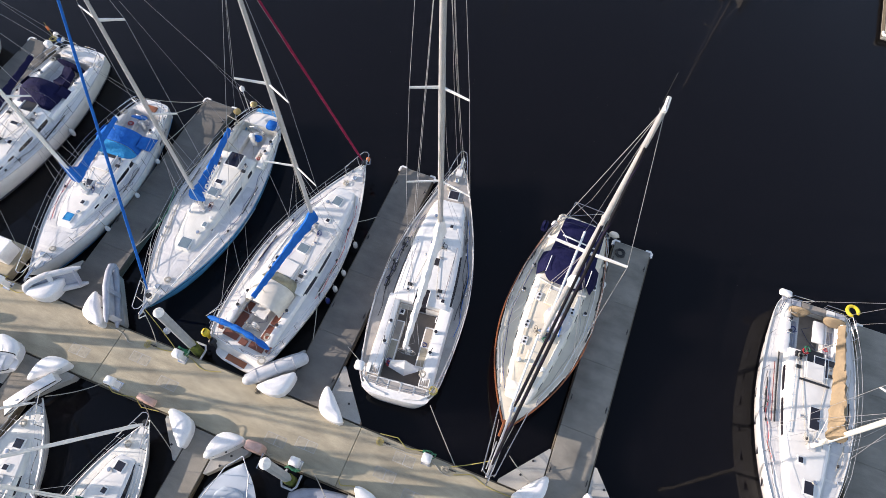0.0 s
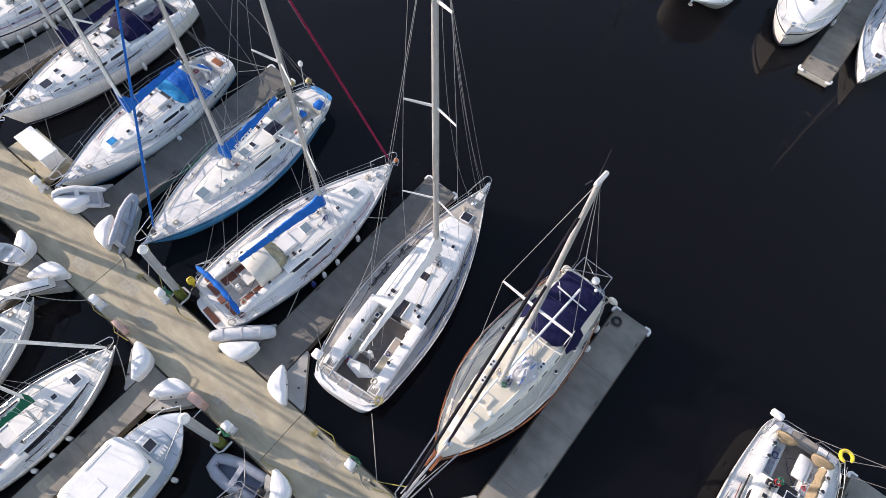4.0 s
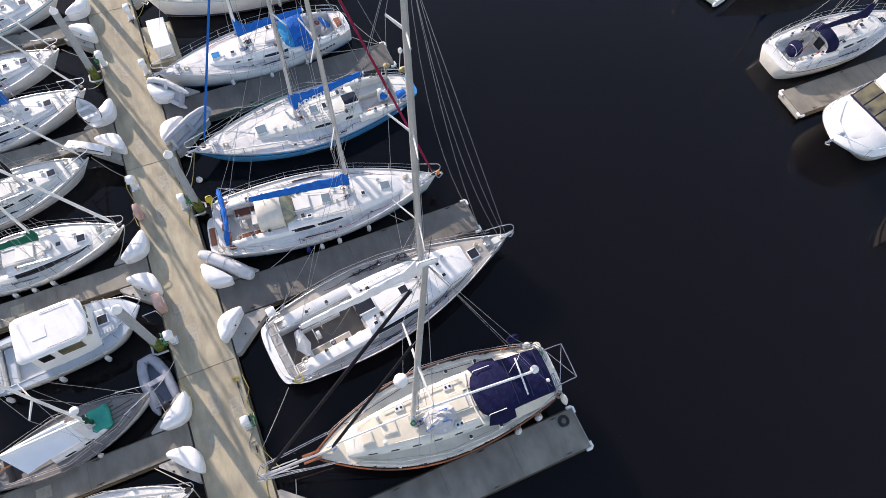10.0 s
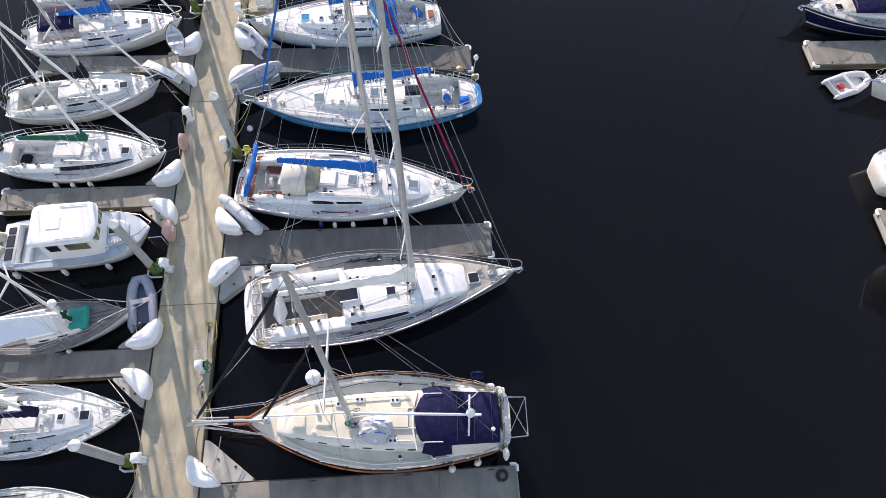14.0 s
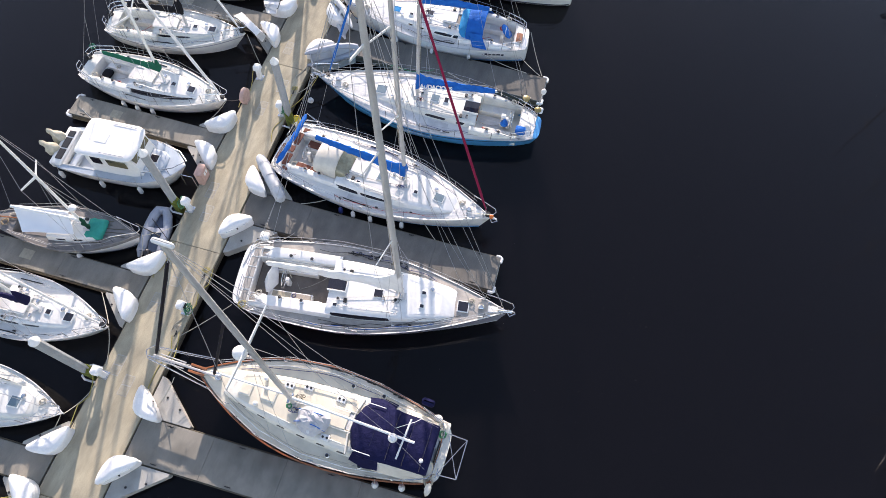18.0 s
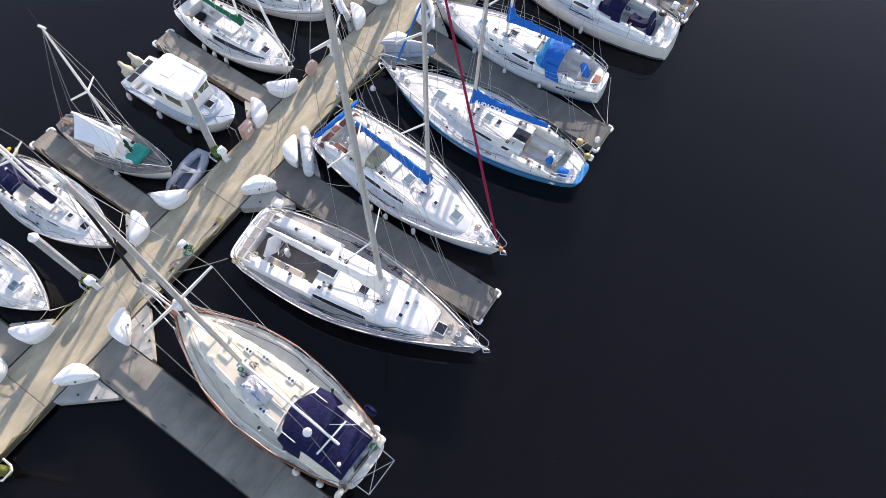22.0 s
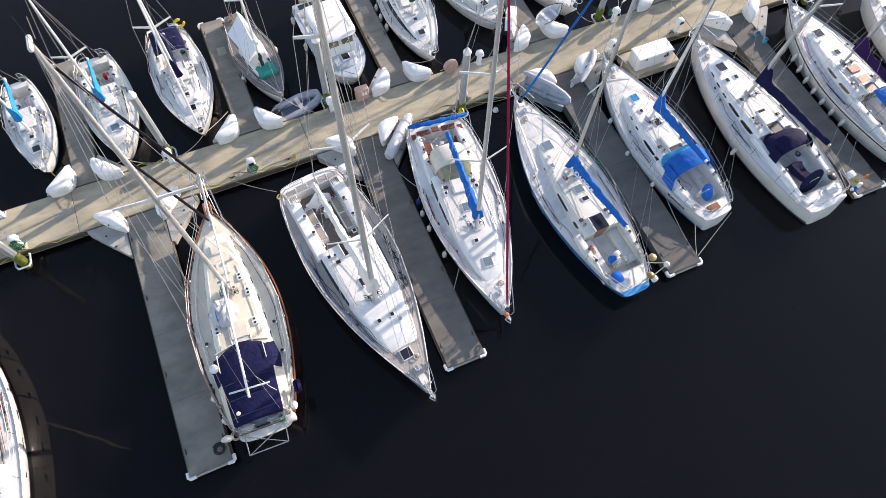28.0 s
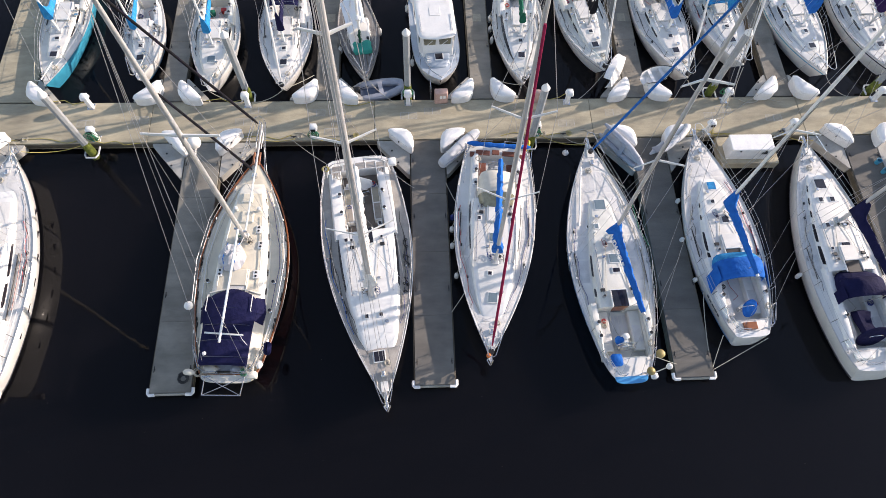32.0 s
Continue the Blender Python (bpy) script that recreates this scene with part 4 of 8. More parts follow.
def stray_lines(root, f, c, seed, lines=4, mats=None):
    """Loose sheets and halyards that lie about the deck, and small fittings."""
    rnd = random.Random(seed)
    mats = mats or [ROPE, ROPE, BLACK, BLUEVINYL, REDPL]
    L = f.L
    for k in range(lines):
        sg = 1 if k % 2 else -1
        x0, x1 = L * rnd.uniform(0.2, 0.4), L * rnd.uniform(0.6, 0.85)
        pts = []
        n = 9
        for i in range(n + 1):
            x = x0 + (x1 - x0) * i / n
            y = sg * max(0.05, f.half(x) - 0.26 + 0.07 * math.sin(i * 1.7 + k) - 0.04 * k)
            w, h = c.size(x) if c.x0 < x < c.x1 else (0, 0)
            z = f.sheer(x) + 0.045 if abs(y) > w else c.top(x, y) + 0.03
            pts.append((x, y, z))
        part("sheet", bar(pts, 0.013, 4), rnd.choice(mats), root)
    for k in range(5 if L > 9.6 else 1):
        sg = 1 if k % 2 else -1
        x = L * rnd.uniform(0.3, 0.7)
        y = sg * (f.half(x) - rnd.uniform(0.2, 0.4))
        part("deck_block", boxed(x - 0.07, x + 0.07, y - 0.035, y + 0.035, f.sheer(x) + 0.01, f.sheer(x) + 0.11), rnd.choice([BLACK, STEEL]), root)
    for sg in (1, -1):
        x = c.x0 + 0.75
        part("clutch_bank", boxed(x, x + 0.16, sg * 0.72 - 0.11, sg * 0.72 + 0.11, c.top(x, 0.72) - 0.01, c.top(x, 0.72) + 0.08), BLACK if L > 9.6 else STEEL, root)
        winch(root, x - 0.25, sg * 0.72, c.top(x - 0.25, 0.72) + 0.02, 0.07)
        part("deck_organiser", boxed(c.x0 + (c.x1 - c.x0) * 0.42, c.x0 + (c.x1 - c.x0) * 0.42 + 0.12, sg * 0.35 - 0.1, sg * 0.35 + 0.1, c.top(c.x0 + (c.x1 - c.x0) * 0.42) - 0.02, c.top(c.x0 + (c.x1 - c.x0) * 0.42) + 0.05), STEEL, root)
    x = c.x0 + (c.x1 - c.x0) * 0.8
    part("mushroom_vent", lathe([(0.05, -0.02), (0.05, 0.04), (0.11, 0.05), (0.09, 0.09), (0.02, 0.1)], 10, (x, 0.45 * c.size(x)[0], c.top(x, 0.2))), STEEL, root)
    part("chain_locker_lid", boxed(L * 0.925, L * 0.962, -0.16, 0.16, f.sheer(L * 0.94) + 0.02, f.sheer(L * 0.94) + 0.055), GELDECK, root)
    for sg in (1, -1):
        part("bow_cleat", boxed(L * 0.93 - 0.1, L * 0.93 + 0.1, sg * (f.half(L * 0.93) - 0.09) - 0.025, sg * (f.half(L * 0.93) - 0.09) + 0.025, f.sheer(L * 0.93), f.sheer(L * 0.93) + 0.08), STEEL, root)


def seat_frames(root, x0, x1, y, z, m, slat):
    """A framed bench with slats."""
    w = 0.42
    ob = part("bench_frame", bar([(x0, y - w / 2, z), (x1, y - w / 2, z), (x1, y + w / 2, z), (x0, y + w / 2, z), (x0, y - w / 2, z)], 0.03, 5), m, root)
    n = 5
    for k in range(n):
        q = y - w / 2 + w * (k + 0.5) / n
        part("slat", boxed(x0 + 0.03, x1 - 0.03, q - 0.034, q + 0.034, z - 0.02, z + 0.015), slat, ob)
    part("bench_divider", boxed((x0 + x1) / 2 - 0.02, (x0 + x1) / 2 + 0.02, y - w / 2, y + w / 2, z - 0.01, z + 0.035), m, ob)


def hull_name(root, f, s, v, size, text, m):
    """Raised letters on the port topsides."""
    cu = bpy.data.curves.new("lettering", "FONT")
    cu.body, cu.size, cu.extrude, cu.align_x, cu.align_y = text, size, 0.004, "CENTER", "CENTER"
    tx = new("lettering", cu)
    dg = bpy.context.evaluated_depsgraph_get()
    me = bpy.data.meshes.new_from_object(tx.evaluated_get(dg))
    bpy.data.objects.remove(tx)
    lt = new("lettering", me)
    me.materials.append(m)
    lt.parent = root
    ex = (Vector(f.skin(s - 0.05, v)) - Vector(f.skin(s + 0.05, v))).normalized()
    ez = ex.cross(Vector(f.skin(s, v + 0.08)) - Vector(f.skin(s, v - 0.08))).normalized()
    ey = ez.cross(ex)
    q = Vector(f.skin(s, v)) + ez * 0.012
    lt.matrix_local = Matrix(((ex.x, ey.x, ez.x, q.x), (ex.y, ey.y, ez.y, q.y), (ex.z, ey.z, ez.z, q.z), (0, 0, 0, 1)))


# ---- water and docks ----
bm = bmesh.new()
loft(bm, [[(x, y, 0.0) for y in (-1500, -120, -40, 0, 40, 120, 1500)] for x in (-1500, -120, -40, 0, 40, 120, 1500)], closed=False, caps=False)
water = part("water", bm, WATER, None, smooth=False)
tagged(water, "calm dark harbour water between the docks", "water", kind="structure")

TOP = 0.5
NEAR_Y, FAR_Y = 13.25, 15.85


def slab(x0, x1, y0, y1, m, parent, name="float_panel", z0=-0.25, z1=TOP):
    return part(name, boxed(x0 + 0.008, x1 - 0.008, y0, y1, z0, z1, bev=0.02), m, parent)


def quay(name, label, panels, walers, m):
    root = tagged(new(name), label, "dock", kind="structure")
    for a in panels:
        slab(*a, m, root)
    for a in walers:
        part("edge_timber", boxed(*a, bev=0.015), WALER, root)
    return root


main_dock = quay("pavement", "weathered tan concrete floating main walkway", [(x, x + 12.0, NEAR_Y, FAR_Y) for x in (-62, -50, -38, -26, -14, -2, 10, 22, 34, 46, 58)],
                 [(-62, 70, NEAR_Y - 0.07, NEAR_Y - 0.004, 0.14, 0.42), (-62, 70, FAR_Y + 0.004, FAR_Y + 0.07, 0.14, 0.42)], CONC)


def finger(xc, w, y0, y1, gussets=(1, -1), m=None, big=True):
    """A finger float from the walkway out to its free end, with corner rollers and gusset plates."""
    out = 1 if y1 > y0 else -1
    root = tagged(new("finger_dock"), "grey concrete finger float with white corner rollers", "dock", group="finger docks", kind="structure")
    h = w / 2
    a, b = sorted((y0, y1))
    n = 4 if big else 2
    step = (b - a) / n
    for i in range(n):
        part("float_panel", boxed(xc - h, xc + h, a + step * i + 0.003, a + step * (i + 1) - 0.003, -0.25, TOP, bev=0.008), m or CONCF, root)
    for sg in (1, -1):
        e = sorted((xc + sg * (h + 0.004), xc + sg * (h + 0.06)))
        part("edge_timber", boxed(e[0], e[1], a, b, 0.14, 0.44, bev=0.015), WALER, root)
        bm = bmesh.new()
        cx = xc + sg * h
        tube(bm, [(cx - sg * 0.22, y1 + out * 0.06, 0.40), (cx + sg * 0.02, y1 + out * 0.07, 0.40), (cx + sg * 0.08, y1, 0.40), (cx + sg * 0.08, y1 - out * 0.22, 0.40)], 0.085, 7)
        part("corner_roller", bm, PLASTIC, root)
        for q in ((0.08, 0.35, 0.65, 0.9) if big else (0.1, 0.55)):
            y = y1 + (y0 - y1) * q
            bm = bmesh.new()
            x = xc + sg * (h - 0.1)
            tube(bm, [(x, y - 0.14, TOP + 0.07), (x, y, TOP + 0.055), (x, y + 0.14, TOP + 0.07)], 0.02, 5)
            tube(bm, [(x, y, TOP - 0.02), (x, y, TOP + 0.06)], 0.035, 5)
            part("dock_cleat", bm, BLACK, root)
    part("end_timber", boxed(xc - h, xc + h, min(y1, y1 + out * 0.06), max(y1, y1 + out * 0.06) , 0.1, 0.44), PALECONC, root)
    for sg in gussets:
        g, d = (1.75, 2.1) if big else (1.35, 1.5)
        x = xc + sg * (h + 0.065)
        bm = bmesh.new()
        plan = [(x, y0), (x + sg * g, y0), (x + sg * (g - 0.02), y0 + out * 0.16), (x + sg * 0.1, y0 + out * d), (x, y0 + out * d)]
        loft(bm, [[(*p, z) for p in plan] for z in (0.02, TOP - 0.025, TOP - 0.012)])
        gp = part("gusset", bm, PALECONC, root)
        for k in (0.25, 0.6):
            part("bolt", lathe([(0.05, 0), (0.05, 0.03), (0.02, 0.05)], 8, (x + sg * (g * (0.62 - 0.55 * k) + 0.1), y0 + out * d * (k + 0.05), TOP - 0.015)), BLACK, gp)
    return root


# from x = 0 on, the float colour includes shade of the hulls alongside
for xc, g in ((-23.0, (1, -1)), (-10.95, (1, -1)), (0.86, (1, -1)), (12.9, (1, -1)), (24.8, (1, -1)), (36.8, ()), (48.8, ())):
    finger(xc, 1.80, NEAR_Y - 0.08, 0.0, g, m=CONCG if xc in (12.9, 24.8) else CONCN if xc > 0 else CONCF)
for xc in (-13.1, -4.65, 4.02, 12.8, 21.3, 30.0, 38.7, -30.3):
    finger(xc, 1.22, FAR_Y + 0.08, 24.35, (1, -1), big=False)
finger(-21.7, 2.3, FAR_Y + 0.08, 26.5, (1,), m=CONC, big=False)
for xc in (-35.3, -23.2, -11.4, 0.77, 12.85, 24.8, 36.8):
    finger(xc, 1.86, -34.2, -21.12, ())
quay("pavement", "weathered concrete floating walkway across the fairway", [(x, x + 12.0, -37, -34.28) for x in (-62, -50, -38, -26, -14, -2, 10, 22, 34, 46)],
     [(-62, 58, -34.27, -34.21, 0.14, 0.42)], CONC)


# ---- near boats ----
# grey-hulled sloop, stern to the walkway
g_root, g_f, g_c = sloop((-2.80, 11.40), -83.0, 12.40, 4.35, "grey-hulled sloop with teak side decks and white coachroof", hull_m=GREYHULL, boot=PALEHYP, deck_m=PALETEAK, roof_m=GEL, top_m=GEL, rail_m=ALU,
    form=dict(stern=0.80, wide=0.36, full=1.75, free=1.15, bow=1.45, aft=1.1, rake=0.35, trans=-0.15), roof=(0.33, 0.805, 0.335, 0.36, 0.52, 0.6), slide=(GLASS, 0.78, 0.30), well=(0.036, 0.325, 0.21), mast=0.5997, H=20.0,
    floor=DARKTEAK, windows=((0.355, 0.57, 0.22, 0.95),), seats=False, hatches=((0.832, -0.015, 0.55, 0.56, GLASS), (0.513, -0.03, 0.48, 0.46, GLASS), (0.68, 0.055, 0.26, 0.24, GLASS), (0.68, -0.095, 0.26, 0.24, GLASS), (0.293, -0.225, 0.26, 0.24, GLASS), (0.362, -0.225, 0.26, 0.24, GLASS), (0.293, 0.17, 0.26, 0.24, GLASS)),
    rigging=dict(off=-0.08, lean=0.0083, rake=0.0511, boom=5.9, boom_z=1.2, boom_dz=0.04, cover=WHITECANVAS, spreaders=(0.313, 0.622, 0.85), span=1.3, taper=0.25, r=0.125, fat=0.24, jib=None, collar=1.0), wheel_x=0.15, coaming=0.62)
# white sloop with blue boom cover and red headsail
w_root, w_f, w_c = sloop((4.52, 12.35), -95.8, 11.4, 4.05, "white sloop with blue boom cover and maroon furled headsail", hull_m=GEL, boot=BLUEHULL, form=dict(stern=0.80, wide=0.38, full=1.9, free=1.1, bow=1.35, aft=1.05, rake=0.5, trans=-0.3),
    roof=(0.30, 0.84, 0.33, 0.45, 0.4), well=(0.05, 0.295, 0.23), mast=0.5953, H=17.6, floor=GELDECK, windows=((0.318, 0.415, 0.25, 0.8), (0.43, 0.54, 0.3, 0.75)),
    hatches=((0.757, 0.0, 0.55, 0.5, PALEGLASS), (0.652, -0.045, 0.26, 0.26, GLASS), (0.488, 0.0, 0.52, 0.58, PALEGLASS), (0.40, -0.2, 0.26, 0.24, GLASS), (0.40, 0.2, 0.26, 0.24, GLASS)), hood=CREAMCANVAS, hood_at=0.79, hood_l=2.05, hood_h=0.9, hood_w=0.95,
    rigging=dict(rake=0.0369, lean=-0.0252, off=0.05, boom=4.7, cover=BLUECANVAS, jib=REDSAIL, spreaders=(0.35, 0.663), span=1.25, r=0.10, fat=0.24, collar=0.25, boom_z=1.1, boom_dz=0.06), fenders=((0.42, -1, None), (0.5, -1, None), (0.64, -1, None), (0.36, -1, BLUEVINYL), (0.3, 1, None)) , rail_m=ALU)
# blue-hulled sloop, bow to the walkway
a_root, a_f, a_c = sloop((9.73, -0.05), 92.0, 12.4, 3.95, "blue-hulled sloop with royal blue boom cover", hull_m=BLUEHULL, cove=DARKHULL, roof_m=OFFWHITE, top_m=OFFWHITE, form=dict(stern=0.48, wide=0.47, full=1.85, free=1.05, bow=1.35, aft=1.0, rake=1.2, trans=0.15, vee=0.4, tuck=0.2),
    roof=(0.262, 0.74, 0.27, 0.40, 0.45), slide=(GLASS, 0.75, 0.36), well=(0.075, 0.262, 0.26), mast=0.54, H=17.6, windows=((0.312, 0.345, 0.35, 0.85), (0.397, 0.485, 0.35, 0.85)),
    hatches=((0.70, 0.0, 0.62, 0.6, PALEGLASS), (0.408, -0.03, 0.3, 0.42, GLASS), (0.458, -0.03, 0.52, 0.52, PALEGLASS), (0.603, 0.1, 0.32, 0.26, PALEGLASS), (0.61, 0.2, 0.22, 0.14, GLASS)),
    rigging=dict(off=-0.093, lean=0.0294, rake=0.0011, boom=4.15, cover=BLUECANVAS, jib=BLUECANVAS, jib_x=11.75, spreaders=(0.447, 0.737), span=1.0, swing=-0.13, fat=0.24, collar=0.45, boom_z=0.95, cover_text="AUDACIOUS"), group="boats along the near fingers")
# white sloop with blue hood
b_root, b_f, b_c = sloop((15.76, 1.85), 93.2, 11.0, 3.6, "white sloop with royal blue hood and boom cover", hull_m=GEL, boot=BLUEHULL, form=dict(stern=0.54, wide=0.42, full=1.95, free=1.1, bow=1.35, aft=1.05, rake=0.7, trans=-0.2),
    roof=(0.325, 0.754, 0.32, 0.45, 0.4), well=(0.057, 0.32, 0.25), mast=0.5614, H=15.5, windows=((0.343, 0.377, 0.3, 0.8), (0.386, 0.478, 0.3, 0.75), (0.54, 0.563, 0.4, 0.7), (0.601, 0.625, 0.4, 0.7)),
    hatches=((0.702, 0.0, 0.52, 0.5, CYANCANVAS), (0.618, 0.06, 0.28, 0.26, GLASS), (0.52, -0.03, 0.42, 0.42, GLASS)), hood=BLUECANVAS, hood_at=0.55, hood_l=1.65, hood_h=0.9, hood_w=1.16, pane=CYANCANVAS,
    rigging=dict(lean=0.024, rake=-0.0036, off=0.03, boom=3.85, cover=BLUECANVAS, spreaders=(0.5,), span=1.0, mast_m=WHITESPAR, fat=0.2, collar=0.9, swing=-0.06))
# long white sloop with navy hood
n_root, n_f, n_c = sloop((21.40, 0.1), 92.2, 12.1, 3.98, "long white sloop with navy hood and boom cover", hull_m=GEL, boot=DARKHULL, form=dict(stern=0.70, wide=0.38, full=2.0, free=1.2, bow=1.5, aft=1.15, rake=0.7, trans=-0.3),
    roof=(0.38, 0.84, 0.31, 0.45, 0.4), well=(0.07, 0.37, 0.24), mast=0.60, H=17.0, windows=((0.42, 0.5, 0.3, 0.8), (0.52, 0.6, 0.3, 0.75), (0.63, 0.66, 0.4, 0.7), (0.69, 0.72, 0.4, 0.7), (0.75, 0.78, 0.4, 0.7)),
    hatches=((0.776, 0.02, 0.62, 0.6, GLASS), (0.70, 0.09, 0.33, 0.3, GLASS), (0.70, -0.06, 0.33, 0.3, GLASS), (0.48, 0.0, 0.5, 0.5, GLASS), (0.58, 0.13, 0.3, 0.28, GLASS), (0.475, 0.18, 0.24, 0.22, GLASS)), hood=NAVYCANVAS, hood_at=0.12, hood_l=1.5, hood_w=1.1, pane=False,
    rigging=dict(boom=4.9, off=-0.26, cover=NAVYCANVAS, spreaders=(0.4, 0.7), span=1.2, r=0.1, fat=0.2, collar=0.9, swing=-0.12), fenders=((0.4, 1, None),))
# next sloops along
s7_root, s7_f, s7_c = sloop((28.1, 0.7), 91, 11.6, 3.9, "white sloop with navy sheer stripe and purple boom cover", hull_m=GEL, cove=NAVYHULL, form=dict(stern=0.62, wide=0.43, full=2.0, free=1.15, bow=1.5, aft=1.1, rake=0.9, trans=0.3),
    roof=(0.36, 0.8, 0.31, 0.45, 0.4), well=(0.07, 0.35, 0.24), mast=0.56, H=16.0, hatches=((0.76, 0.0, 0.6, 0.6, GLASS), (0.5, 0.0, 0.5, 0.6, TEAK), (0.62, 0.0, 0.4, 0.4, GLASS)), windows=((0.4, 0.47, 0.4, 0.8), (0.5, 0.57, 0.4, 0.8)), top=(0.14, 0.32, 0.33, 1.55, BLUECANVAS),
    rigging=dict(boom=4.5, cover=PURPLECANVAS, spreaders=(0.5,), span=1.1), fenders=tuple((0.3 + 0.07 * k, 1, None) for k in range(7)))
sloop((33.6, 0.9), 90, 11.0, 3.7, "white sloop with blue boom cover", windows=((0.42, 0.5, 0.3, 0.8), (0.52, 0.6, 0.3, 0.75)), hatches=((0.8, 0, 0.5, 0.5, GLASS), (0.6, 0, 0.4, 0.4, GLASS)), hood=BLUECANVAS, rigging=dict(boom=4.2, cover=BLUECANVAS, mast_m=WHITESPAR))
sloop((40.0, 0.6), 90, 11.5, 3.8, "white sloop with green boom cover", windows=((0.42, 0.5, 0.3, 0.8), (0.52, 0.6, 0.3, 0.75)), hatches=((0.8, 0, 0.5, 0.5, GLASS), (0.6, 0, 0.4, 0.4, GLASS)), rigging=dict(boom=4.2, cover=GREENCANVAS))
# white sloop with tan cover
l_root, l_f, l_c = sloop((-19.62, 0.3), 92.0, 11.8, 4.15, "white sloop with tan boom cover and yellow life ring", hull_m=GEL, boot=DARKHULL, form=dict(stern=0.80, wide=0.38, full=2.0, free=1.25, bow=1.5, aft=1.2, rake=0.6, trans=-0.2),
    roof=(0.225, 0.82, 0.30, 0.42, 0.45), well=(0.02, 0.215, 0.25), mast=0.576, H=17.0, windows=((0.30, 0.40, 0.35, 0.8), (0.43, 0.57, 0.35, 0.8)), hatches=((0.475, 0.04, 1.05, 0.48, GLASS), (0.638, -0.06, 0.32, 0.27, GLASS), (0.725, 0.04, 0.6, 0.46, GLASS), (0.27, 0.06, 0.95, 0.66, GLASS)),
    rigging=dict(boom=4.9, cover=TANCANVAS, spreaders=(0.4, 0.7), span=1.2, off=0.15, boom_z=1.6, fat=0.31, collar=0.2, mast_m=CREAMTOP, r=0.11), floor=TEAKGREY, wheel_x=None)

